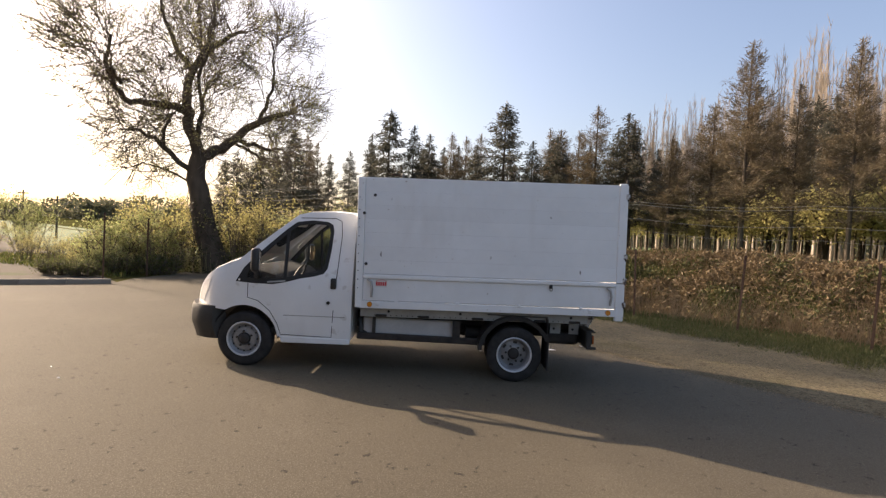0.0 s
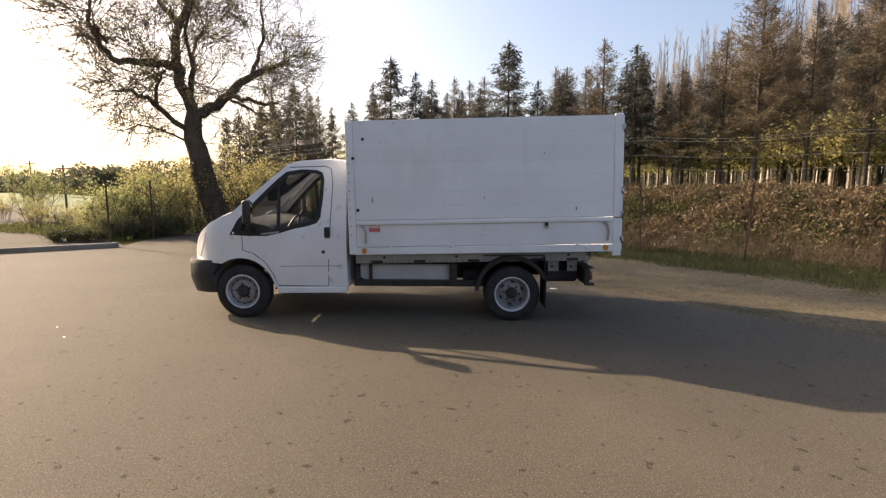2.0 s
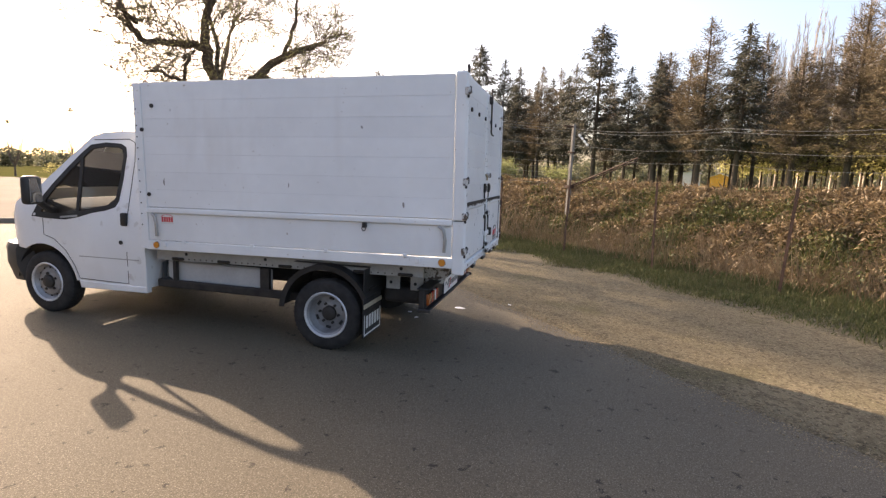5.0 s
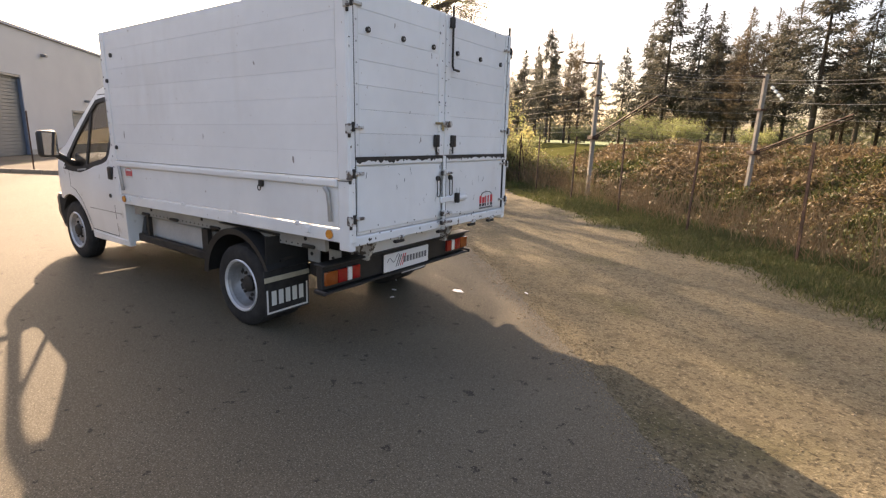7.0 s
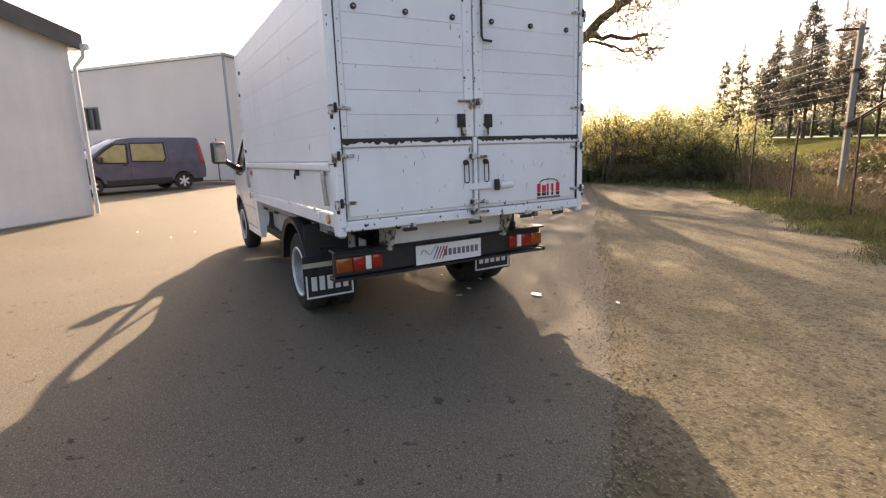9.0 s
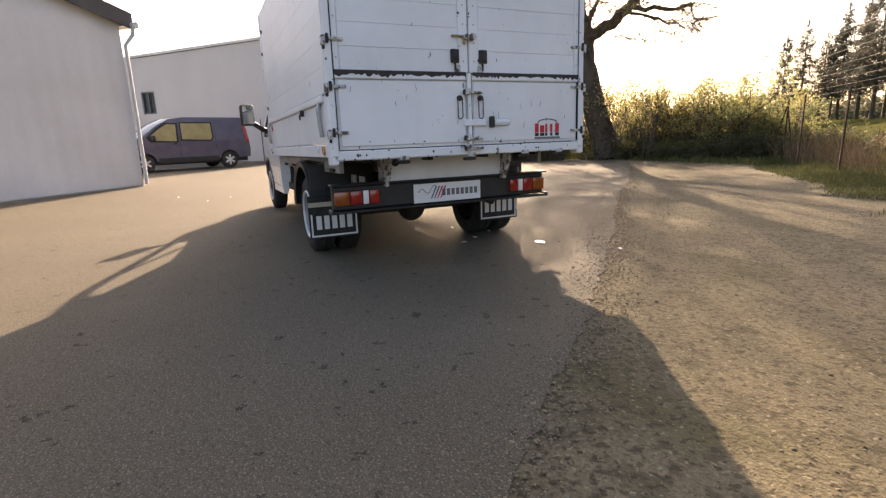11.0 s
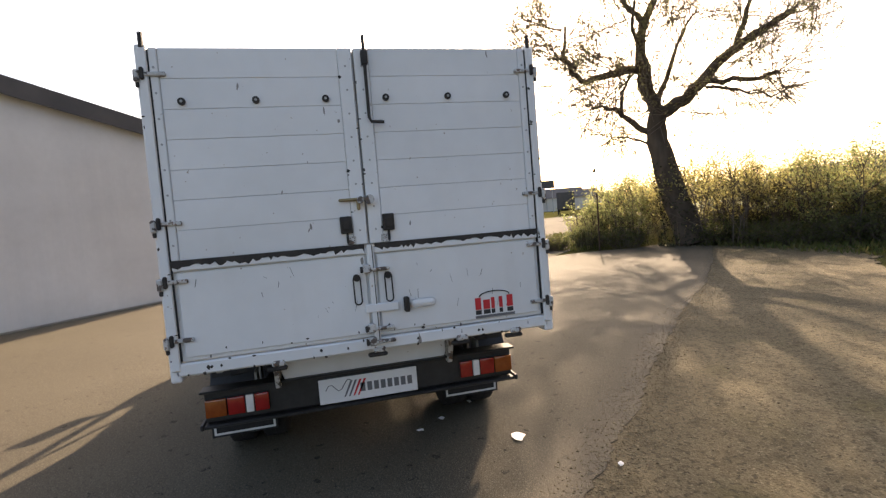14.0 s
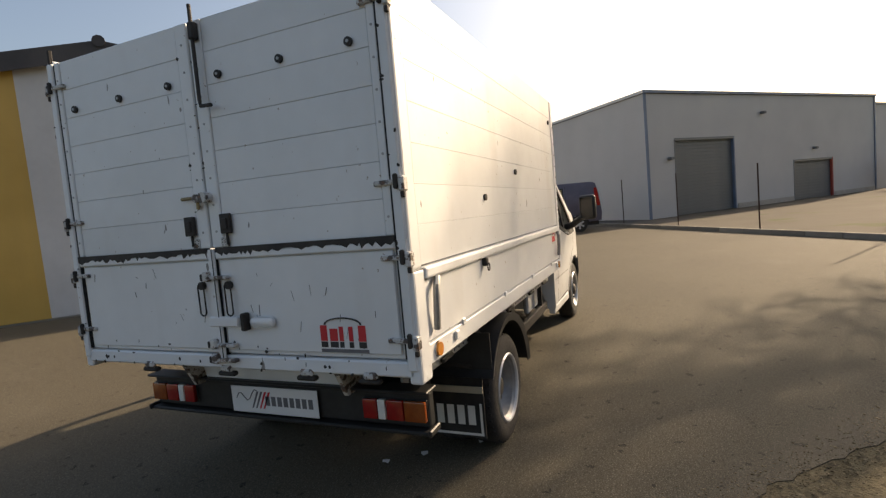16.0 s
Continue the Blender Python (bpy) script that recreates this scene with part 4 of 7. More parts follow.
    part("mirror_arm", tube([(-3.38, side * 0.93, 1.17), (-3.34, side * 1.02, 1.2), (-3.31, side * 1.15, 1.29)], 0.045, 8, True, 0.035), BLACK, mir, smooth=True)
    # wheel housing
    bm = bmesh.new()
    rows = []
    for p in arch(-3.505, 0.36, 0.43, 178, 2, 16):
        rows.append((bm.verts.new((p[0], side * 0.95, p[1])), bm.verts.new((p[0], side * 0.62, p[1]))))
    for p, q in zip(rows, rows[1:]):
        bm.faces.new((p[0], p[1], q[1], q[0]))
    part("wheel_housing", bm, SEAL, truck, "dark wheel housing", smooth=True)


def crossing(profile, crown, bow, n=12, off=0.0, span=(-1.0, 1.0)):
    """The cab's top: carries a side profile across from flank to flank, with a crown upwards and a bow forwards."""
    bm = bmesh.new()
    rows = []
    for x, z in profile:
        w = half_width(x, z) + off
        row = []
        for k in range(n + 1):
            t = span[0] + (span[1] - span[0]) * k / n
            lift = 1 - t * t
            row.append(bm.verts.new((x - bow * lift, w * t, z + crown * lift + off)))
        rows.append(row)
    for a, b in zip(rows, rows[1:]):
        for k in range(n):
            bm.faces.new((a[k], a[k + 1], b[k + 1], b[k]))
    bmesh.ops.recalc_face_normals(bm, faces=bm.faces[:])
    return bm


part("roof_panel", crossing(ROOF, 0.035, 0.0), PAINT, truck, smooth=True)
ws = part("windscreen", crossing(SCREEN, 0.02, 0.13), GLASS, truck, "sloping windscreen", smooth=True)
ws.visible_shadow = False
for span in ((-1.0, -0.92), (0.92, 1.0)):
    part("screen_pillar", thick(crossing([(x - 0.004, z + 0.004) for x, z in SCREEN], 0.02, 0.13, 3, span=span), 0.03), PAINT, truck, "white pillar beside the windscreen", smooth=True)
part("bonnet", crossing(BONNET, 0.02, 0.16), PAINT, truck, smooth=True)
part("nose", crossing(NOSE, 0.0, 0.18), PAINT, truck, smooth=True)
part("grille", crossing([(-4.185, 0.99), (-4.225, 0.93), (-4.25, 0.84)], 0.0, 0.185, off=-0.25), BLACK, truck, "black grille", smooth=True)
part("cab_back", prism([(-0.975, 0.4), (0.975, 0.4), (0.985, 1.1), (0.83, 1.98), (0.4, 2.03), (-0.4, 2.03), (-0.83, 1.98), (-0.985, 1.1)], -2.122, -2.14, "x"), PAINT, truck)
part("cab_floor", box((-3.3, -0.9, 0.44), (-2.145, 0.9, 0.5)), SEAL, truck)
bm = bmesh.new()
plan = [(-3.90, 0.955), (-4.05, 0.93), (-4.22, 0.83), (-4.36, 0.58), (-4.43, 0.28), (-4.45, 0.0)]
plan = plan + [(x, -y) for x, y in plan[::-1][1:]]
rows = []
for x, y in plan:
    k = 0.93 if x > -4.0 else 1.0
    rows.append([bm.verts.new((x * 1.0, y, 0.76)), bm.verts.new((x - 0.025, y * 1.015, 0.70)), bm.verts.new((x - 0.025, y * 1.015, 0.52)), bm.verts.new((x + 0.03, y * 0.98, 0.33)), bm.verts.new((x + 0.12, y * 0.9, 0.33)), bm.verts.new((x + 0.10, y * 0.9, 0.76))])
for a, b in zip(rows, rows[1:]):
    for k in range(6):
        bm.faces.new((a[k], a[(k + 1) % 6], b[(k + 1) % 6], b[k]))
for r in (rows[0], rows[-1]):
    bm.faces.new(r)
bmesh.ops.recalc_face_normals(bm, faces=bm.faces[:])
part("front_bumper", bm, BLACK, truck, "dark grey plastic front bumper", smooth=True)
part("dashboard", prism([(-3.62, 0.95), (-3.05, 0.95), (-3.0, 1.08), (-3.15, 1.2), (-3.55, 1.3)], -0.88, 0.88, "y", 0.03), CLOTH, truck, "dark dashboard", smooth=True)
for y in (-0.45, 0.13, 0.56):
    seat = part("seat", box((-2.85, y - 0.22, 0.72), (-2.35, y + 0.22, 0.88), 0.05, 3), CLOTH, truck, "dark cloth seat", smooth=True)
    part("backrest", box((-0.085, -0.225, 0), (0.085, 0.225, 0.68), 0.05, 3, Matrix.Translation((-2.40, y, 0.85)) @ Matrix.Rotation(radians(12), 4, "Y")), CLOTH, seat, smooth=True)
    part("headrest", box((-0.055, -0.15, 0), (0.055, 0.15, 0.20), 0.04, 3, Matrix.Translation((-2.26, y, 1.53))), CLOTH, seat, smooth=True)
ring = [Matrix.Translation((-2.98, -0.45, 1.16)) @ Matrix.Rotation(radians(-62), 4, "Y") @ Vector((0.19 * math.cos(a), 0.19 * math.sin(a), 0)) for a in [2 * math.pi * k / 20 for k in range(21)]]
part("steering_wheel", tube(ring, 0.016, 6, False), BLACK, truck, smooth=True)
part("sun_visor", box((-0.01, -0.2, -0.16), (0.01, 0.2, 0.0), 0.006, 1, Matrix.Translation((-2.88, -0.42, 1.97)) @ Matrix.Rotation(radians(35), 4, "Y")), FRAME_GREY, truck, "grey folded sun visor")
card = part("windscreen_card", box((-0.14, -0.1, -0.002), (0.14, 0.1, 0.002), 0.001, 1, Matrix.Translation((-3.10, 0.25, 1.62)) @ Matrix.Rotation(radians(-46), 4, "Y")), PLATE, truck, "white price card with a red stripe")
part("card_stripe", box((-0.13, -0.09, 0.0025), (-0.09, 0.09, 0.004), 0.0, 1, Matrix.Translation((-3.10, 0.25, 1.62)) @ Matrix.Rotation(radians(-46), 4, "Y")), INK_RED, card)
for k in range(4):
    part("print_bar", box((-0.06 + 0.045 * k, -0.07, 0.0025), (-0.04 + 0.045 * k, 0.07, 0.004), 0.0, 1, Matrix.Translation((-3.10, 0.25, 1.62)) @ Matrix.Rotation(radians(-46), 4, "Y")), INK_GREY, card)
aerial = part("roof_aerial", tube([(-2.80, -0.55, 2.04), (-2.79, -0.55, 2.07)], 0.014, 8), BLACK, truck)
part("aerial_rod", tube([(-2.79, -0.55, 2.065), (-2.50, -0.55, 2.40)], 0.0045, 6), BLACK, aerial)

# -- chassis --
for side in (-1, 1):
    part("chassis_rail", box((-2.9, side * 0.42 - 0.035, 0.5), (0.80, side * 0.42 + 0.035, 0.72), 0.01), GRIME, truck, "dark steel chassis rail")
    y0, y1 = sorted((side * 0.78, side * 0.83))
    part("side_tank", box((-1.98, y0, 0.48), (-0.72 if side < 0 else -1.52, y1, 0.70), 0.015), shader("pale_grey_panel", [(0.42, 0.42, 0.42), (0.56, 0.56, 0.55)], scale=4, rough=0.6, fine=0.3) if side < 0 else bpy.data.materials["pale_grey_panel"], truck, "pale grey side panel under the bed")
    part("side_bar", box((-2.05, side * 0.88 - 0.025, 0.42), (-0.36, side * 0.88 + 0.025, 0.505), 0.012, 2), GRIME, truck, "dark side guard bar")
    part("side_bar_arm", box((-1.85, side * 0.88 - 0.02, 0.44), (-1.81, side * 0.88 + 0.02, 0.86)), GRIME, truck)
    part("side_bar_arm", box((-0.80, side * 0.88 - 0.02, 0.44), (-0.70, side * 0.88 + 0.02, 0.72)), GRIME, truck)
    part("fuel_hose", tube([(-1.95, side * 0.7, 0.72), (-2.02, side * 0.82, 0.66), (-2.0, side * 0.86, 0.52), (-1.92, side * 0.8, 0.47)], 0.03, 8), BLACK, truck, smooth=True)
    part("air_bottle", tube([(-0.62, side * 0.60, 0.52), (-0.42, side * 0.60, 0.52)], 0.10, 12), GRIME, truck, smooth=True)
    bm = bmesh.new()
    rows = []
    for p in arch(0.0, 0.37, 0.475, 176, 24, 16):
        n = Vector((p[0], 0, p[1] - 0.37)).normalized()
        row = []
        for y, e in ((1.075, -0.05), (1.085, 0.0), (0.60, 0.0), (0.60, -0.01), (1.07, -0.01), (1.07, -0.05)):
            row.append(bm.verts.new((p[0] + n.x * e, side * y, p[1] + n.z * e)))
        rows.append(row)
    for a, b in zip(rows, rows[1:]):
        for k in range(6):
            bm.faces.new((a[k], a[(k + 1) % 6], b[(k + 1) % 6], b[k]))
    bm.faces.new(rows[0])
    bm.faces.new(rows[-1])
    bmesh.ops.recalc_face_normals(bm, faces=bm.faces[:])
    part("mudguard", bm, BLACK, truck, "black plastic rear mudguard", smooth=True)
    y0, y1 = sorted((side * 0.50, side * 1.075))
    part("mudguard_apron", box((0.402, y0, 0.555), (0.409, y1, 0.83)), BLACK, truck, "flat black apron behind the rear wheel")
    y0, y1 = sorted((side * 0.60, side * 0.985))
    part("mudguard_top", box((-0.36, y0, 0.835), (0.42, y1, 0.842)), BLACK, truck)
    for x0, x1 in ((0.50, 0.64), (0.75, 0.88)):
        y0, y1 = sorted((side * 0.72, side * 0.735))
        plate = part("frame_bracket", box((x0, y0, 0.60), (x1, y1, 0.735), 0.003), FRAME_GREY, truck, "pale steel bracket plate")
        part("bracket_hole", tube([(x0 + 0.05, side * 0.735, 0.665), (x0 + 0.05, side * 0.739, 0.665)], 0.016, 10), SEAL, plate)
    # dark rounded tank under the frame, the same on both sides
    y0, y1 = sorted((side * 0.45, side * 0.71))
    part("frame_tank", box((0.46, y0, 0.45), (0.90, y1, 0.62), 0.05, 3), GRIME, truck, "dark rounded tank under the frame", smooth=True)
    part("mudguard_stay", tube([(0.36, side * 0.42, 0.66), (0.405, side * 0.95, 0.62)], 0.018, 6), GRIME, truck)
    # mud flap with its printed panel
    a, b = (-1.11, -0.67) if side < 0 else (0.57, 1.01)
    flap = part("mud_flap", box((0.41, a, 0.185), (0.422, b, 0.56), 0.003), RUBBER, truck, "black rubber mud flap with white print")
    part("flap_strip", box((0.422, a, 0.465), (0.43, b, 0.505)), STRIP, flap, "pale riveted strip")
    for lo, hi in (((a + 0.015, 0.20), (b - 0.015, 0.215)), ((a + 0.015, 0.215), (a + 0.03, 0.40)), ((b - 0.03, 0.215), (b - 0.015, 0.40))):
        part("flap_border", box((0.422, lo[0], lo[1]), (0.4235, hi[0], hi[1])), INK_WHITE, flap)
    for k in range(5):
        c = a + 0.085 + 0.068 * k
        part("print_bar", box((0.422, c - 0.023, 0.265), (0.4235, c + 0.023, 0.385)), INK_WHITE, flap)
part("gearbox", box((-2.6, -0.2, 0.35), (-1.9, 0.2, 0.62), 0.05, 2), GRIME, truck)
part("drive_shaft", tube([(-1.9, 0, 0.5), (-0.15, 0, 0.37)], 0.04, 10), GRIME, truck)
part("exhaust", tube([(-2.2, 0.3, 0.38), (-0.5, 0.34, 0.36), (0.0, 0.5, 0.52), (0.7, 0.55, 0.42)], 0.035, 10), GRIME, truck, smooth=True)

# -- the raised box: x from its front wall, z from its lower edge; it tilts up a little to the rear --
BED = Matrix.Translation((-2.06, 0, 0.858)) @ Matrix.Rotation(radians(-1.0), 4, "Y")
BL, BW, BH = 3.395, 1.075, 1.655


def bed(name, lo, hi, material=None, parent=None, label="", bevel=0.004, seg=1):
    return part(name, box(lo, hi, bevel, seg, BED), material or BOARD, parent or truck, label)


bed("bed_floor", (0.03, -BW + 0.06, 0.02), (BL - 0.06, BW - 0.06, 0.09), GRIME, label="dark steel bed floor")
for side in (-1, 1):
    def ys(a, b):
        return tuple(sorted((side * a, side * b)))
    y0, y1 = ys(BW - 0.06, BW + 0.004)
    rail = bed("bed_rail", (0.06, y0, -0.005), (BL - 0.06, y1, 0.085), label="white lower bed rail")
    y0, y1 = ys(BW - 0.03, BW)
    drop = bed("drop_side", (0.10, y0, 0.095), (BL - 0.11, y1, 0.37), label="white hinged drop side")
    y0, y1 = ys(BW - 0.035, BW + 0.022)
    part("top_rail", prism([(0.10, 0.372), (BL - 0.105, 0.372), (BL - 0.105, 0.425), (0.10, 0.425)], y0, y1, "y", 0.012), BOARD, drop).data.transform(BED)
    for i in range(4):
        xx = 0.5 + 0.78 * i
        y0, y1 = ys(BW + 0.0, BW + 0.012)
        h = bed("hinge", (xx, y0, 0.072), (xx + 0.045, y1, 0.108), BOARD, drop, "white painted hinge", 0.006)
    panel = bed("side_panel", (0.11, ys(BW - 0.03, BW - 0.008)[0], 0.43), (BL - 0.11, ys(BW - 0.03, BW - 0.008)[1], BH - 0.004), FRAME_GREY, label="boarded upper side of white planks")
    step = (BH - 0.435) / 7
    y0, y1 = ys(BW - 0.032, BW - 0.001)
    for i in range(7):
        bed("plank", (0.10, y0, 0.435 + step * i + 0.0004), (BL - 0.105, y1, 0.435 + step * (i + 1) - 0.0004), BOARD, panel, bevel=0.0011)
    y0, y1 = ys(BW - 0.05, BW + 0.006)
    bed("corner_post", (0.0, y0, 0.0), (0.095, y1, BH), label="white front corner post", bevel=0.01, seg=2)
    bed("corner_post", (BL - 0.10, y0, 0.42), (BL, y1, BH + 0.02), label="white rear corner post", bevel=0.012, seg=2)
    bed("corner_post", (BL - 0.105, y0, -0.06), (BL + 0.004, ys(BW - 0.05, BW + 0.012)[1] if side > 0 else y1, 0.42), label="white lower corner post", bevel=0.012, seg=2)
    bed("post_seam", (BL - 0.108, ys(BW, BW + 0.008)[0], 0.415), (BL - 0.0, ys(BW, BW + 0.008)[1], 0.419), SEAL)
    for zz in (0.25, 0.36, 0.47, 0.58, 0.69, 0.80, 0.91, 1.02, 1.13, 1.24, 1.4):
        bm = tube([BED @ Vector((0.03, side * (BW + 0.005), zz)), BED @ Vector((0.03, side * (BW + 0.009), zz))], 0.007, 8)
        part("post_hole", bm, SEAL, truck)
    # lever catches at both ends of the drop side, and its middle pin
    for xx in (0.19, BL - 0.19):
        lever = tube([BED @ Vector((xx - 0.03, side * (BW + 0.015), 0.365)), BED @ Vector((xx + 0.015, side * (BW + 0.03), 0.335)), BED @ Vector((xx + 0.03, side * (BW + 0.03), 0.24)), BED @ Vector((xx + 0.02, side * (BW + 0.02), 0.14))], 0.016, 8)
        part("lever_catch", lever, GALV, truck, "bent steel lever catch", smooth=True)
    y0, y1 = ys(BW, BW + 0.03)
    pin = bed("catch_pin", (2.455, y0, 0.325), (2.495, y1, 0.375), GRIME, label="small dark catch", bevel=0.006)
    part("ring", tube([BED @ Vector((2.475 + 0.018 * math.cos(a), side * (BW + 0.034), 0.32 + 0.022 * math.sin(a))) for a in [6.283 * k / 10 for k in range(11)]], 0.004, 5, False), GRIME, pin)
    for xx in (0.19, 3.205):
        c = Vector((xx, side * (BW + 0.004), 0.045))
        lens = part("side_marker", tube([BED @ c, BED @ (c + Vector((0, side * 0.016, 0)))], 0.031, 16), MARKER, truck, "round orange side marker", smooth=True)
        part("marker_base", tube([BED @ (c - Vector((0, side * 0.003, 0))), BED @ (c + Vector((0, side * 0.005, 0)))], 0.036, 16), WORN, lens)
    for xx in (0.27, 2.96):
        bed("rail_clip", (xx, ys(BW + 0.004, BW + 0.02)[0], 0.03), (xx + 0.045, ys(BW + 0.004, BW + 0.02)[1], 0.075), BOARD, label="small white rail clip", bevel=0.006)
    for xx, zz in ((0.22, 1.43), (1.6, 0.9) if side > 0 else (0.09, 1.2), (2.35, 0.72) if side > 0 else (0.13, 0.56)):
        bm = tube([BED @ Vector((xx, side * (BW - 0.002), zz)), BED @ Vector((xx, side * (BW + 0.012), zz))], 0.02, 12)
        part("stud", bm, GRIME, truck, "dark round stud")
    # printed mark on the drop side: plain shapes for the lettering
    mark = bed("printed_mark", (0.255, ys(BW, BW + 0.0012)[0], 0.265), (0.405, ys(BW, BW + 0.0012)[1], 0.365), INK_WHITE, label="small red printed mark", bevel=0)
    for k in range(5):
        bed("mark_bar", (0.263 + 0.028 * k, ys(BW + 0.0012, BW + 0.0024)[0], 0.285), (0.284 + 0.028 * k, ys(BW + 0.0012, BW + 0.0024)[1], 0.335), INK_RED, mark, bevel=0)
    arc = [BED @ Vector((0.33 + 0.065 * math.cos(a), side * (BW + 0.002), 0.335 + 0.025 * math.sin(a))) for a in [math.pi * k / 8 for k in range(9)]]
    part("mark_arc", tube(arc, 0.003, 4), INK_RED, mark)
    # perforated sub-frame under the bed
    y0, y1 = ys(0.90, 0.94)
    sub = bed("sub_frame", (0.05, y0, -0.135), (BL - 0.40, y1, -0.022), FRAME_GREY, label="pale perforated sub-frame", bevel=0.004)
    for i in range(38):
        c = Vector((0.24 + 0.07 * i, side * 0.941, -0.112))
        part("frame_hole", tube([BED @ c, BED @ (c + Vector((0, side * 0.002, 0)))], 0.0075, 6), SEAL, sub)
    for xx in (0.42, 1.35, 2.78):
        c = Vector((xx, side * 0.941, -0.06))
        part("frame_hole", tube([BED @ c, BED @ (c + Vector((0, side * 0.003, 0)))], 0.017, 10), SEAL, sub)
    for xx in (0.25, 0.8, 1.5, 2.3, 2.75):
        bed("tie_hook", (xx, ys(0.942, 0.966)[0], -0.128), (xx + 0.15, ys(0.942, 0.966)[1], -0.098), GRIME, sub, "dark tie-down hook", 0.01)
bed("front_wall", (0.002, -BW + 0.052, 0.09), (0.03, BW - 0.052, BH - 0.03), label="white front wall of the box")
for y in (-0.75, -0.25, 0.25, 0.75):
    bed("cross_member", (0.2, y - 0.02, -0.06), (BL - 0.2, y + 0.02, 0.018), GRIME)
bed("ladder_rack_bar", (0.30, -0.7, BH - 0.02), (0.34, 0.7, BH + 0.01), GALV, label="thin bar over the box")
for side in (-1, 1):
    bed("rack_foot", (0.28, side * 0.7 - 0.02, BH - 0.1), (0.36, side * 0.7 + 0.02, BH + 0.03), BLACK)

# rear doors
for side in (-1, 1):
    def ys(a, b):
        return tuple(sorted((side * a, side * b)))
    for z0, z1, upper in ((0.045, 0.553, False), (0.573, BH, True)):
        y0, y1 = ys(0.004, BW - 0.055)
        door = bed("rear_door", (BL - 0.04, y0, z0), (BL - 0.014, y1, z1), FRAME_GREY if upper else BOARD, label="boarded upper rear door" if upper else "plain white lower rear door")
        if upper:
            st = (z1 - z0) / 7
            a, b = ys(0.085, BW - 0.10)
            for i in range(7):
                bed("plank", (BL - 0.036, a, z0 + st * i + 0.0006), (BL - 0.002, b, z0 + st * (i + 1) - 0.0006), BOARD, door, bevel=0.0022)
            for p, q in ((0.006, 0.083), (BW - 0.098, BW - 0.057)):
                bed("door_stile", (BL - 0.037, ys(p, q)[0], z0), (BL + 0.004, ys(p, q)[1], z1), BOARD, door, bevel=0.005)
                for k in range(8):
                    c = BED @ Vector((BL + 0.004, side * (p + q) / 2, z0 + 0.08 + 0.129 * k))
                    part("rivet", tube([c, c + Vector((0.003, 0, 0))], 0.006, 6), GALV, door)
        else:
            bed("door_lip", (BL - 0.014, ys(0.02, BW - 0.06)[0], z1 - 0.035), (BL + 0.012, ys(0.02, BW - 0.06)[1], z1), BOARD, door, bevel=0.006)
            bed("door_skin", (BL - 0.014, ys(0.03, BW - 0.075)[0], z0 + 0.02), (BL + 0.0, ys(0.03, BW - 0.075)[1], z1 - 0.04), BOARD, door, bevel=0.006)
    bed("hinge_post", (BL - 0.02, ys(BW - 0.05, BW - 0.004)[0], 0.0), (BL + 0.012, ys(BW - 0.05, BW - 0.004)[1], BH + 0.0), BOARD, label="white hinge post", bevel=0.006)
    part("pivot_pin", tube([BED @ Vector((BL, side * (BW - 0.03), BH)), BED @ Vector((BL, side * (BW - 0.03), BH + 0.075))], 0.012, 6), GRIME, truck)
    for i, zz in enumerate((1.51, 0.755, 0.455, 0.15) if side < 0 else (1.51, 0.78, 0.47, 0.12)):
        hg = bed("door_hinge", (BL - 0.01, ys(BW - 0.13, BW + 0.008)[0], zz), (BL + 0.018, ys(BW - 0.13, BW + 0.008)[1], zz + 0.022), WORN, label="worn steel door hinge", bevel=0.005)
        bed("hinge_knuckle", (BL - 0.02, ys(BW - 0.012, BW + 0.016)[0], zz - 0.03), (BL + 0.026, ys(BW - 0.012, BW + 0.014)[1], zz + 0.034), WORN, hg, bevel=0.007)
        bed("hinge_eye", (BL + 0.008, ys(BW - 0.034, BW - 0.014)[0], zz - 0.018), (BL + 0.03, ys(BW - 0.034, BW - 0.014)[1], zz + 0.044), GRIME, hg, bevel=0.006)
        bed("hinge_bolt", (BL + 0.0, ys(BW - 0.008, BW + 0.01)[0], zz - 0.055), (BL + 0.018, ys(BW - 0.008, BW + 0.01)[1], zz - 0.028), GRIME, hg, bevel=0.004)
    for k, yy in enumerate((0.165, 0.525, 0.885)):
        bm = tube([BED @ Vector((BL - 0.004, side * yy, 1.383)), BED @ Vector((BL + 0.012, side * yy, 1.383))], 0.019, 14)
        bm2 = part("rubber_stud", bm, GRIME, truck, "dark round rubber stud", smooth=True)
        part("stud_bolt", tube([BED @ Vector((BL + 0.012, side * yy, 1.383)), BED @ Vector((BL + 0.016, side * yy, 1.383))], 0.007, 8), GALV, bm2)
    pl = bed("catch_plate", (BL + 0.003, ys(0.085, 0.15)[0], 0.64), (BL + 0.022, ys(0.085, 0.15)[1], 0.735), GRIME, label="dark square catch plate", bevel=0.004)
    bed("catch_tongue", (BL + 0.003, ys(0.108, 0.122)[0], 0.585), (BL + 0.016, ys(0.108, 0.122)[1], 0.64), GRIME, pl)
    base = bed("catch_base", (BL + 0.002, ys(0.07, 0.118)[0], 0.577), (BL + 0.009, ys(0.07, 0.118)[1], 0.622), WORN, pl, "worn drilled plate", 0.002)
    for q in range(6):
        c = BED @ Vector((BL + 0.009, side * (0.08 + 0.02 * (q % 2)), 0.586 + 0.013 * (q // 2)))
        part("plate_hole", tube([c, c + Vector((0.001, 0, 0))], 0.003, 6), SEAL, base)
    bed("plate_boss", (BL + 0.02, ys(0.10, 0.135)[0], 0.66), (BL + 0.03, ys(0.10, 0.135)[1], 0.715), GRIME, pl, bevel=0.004)
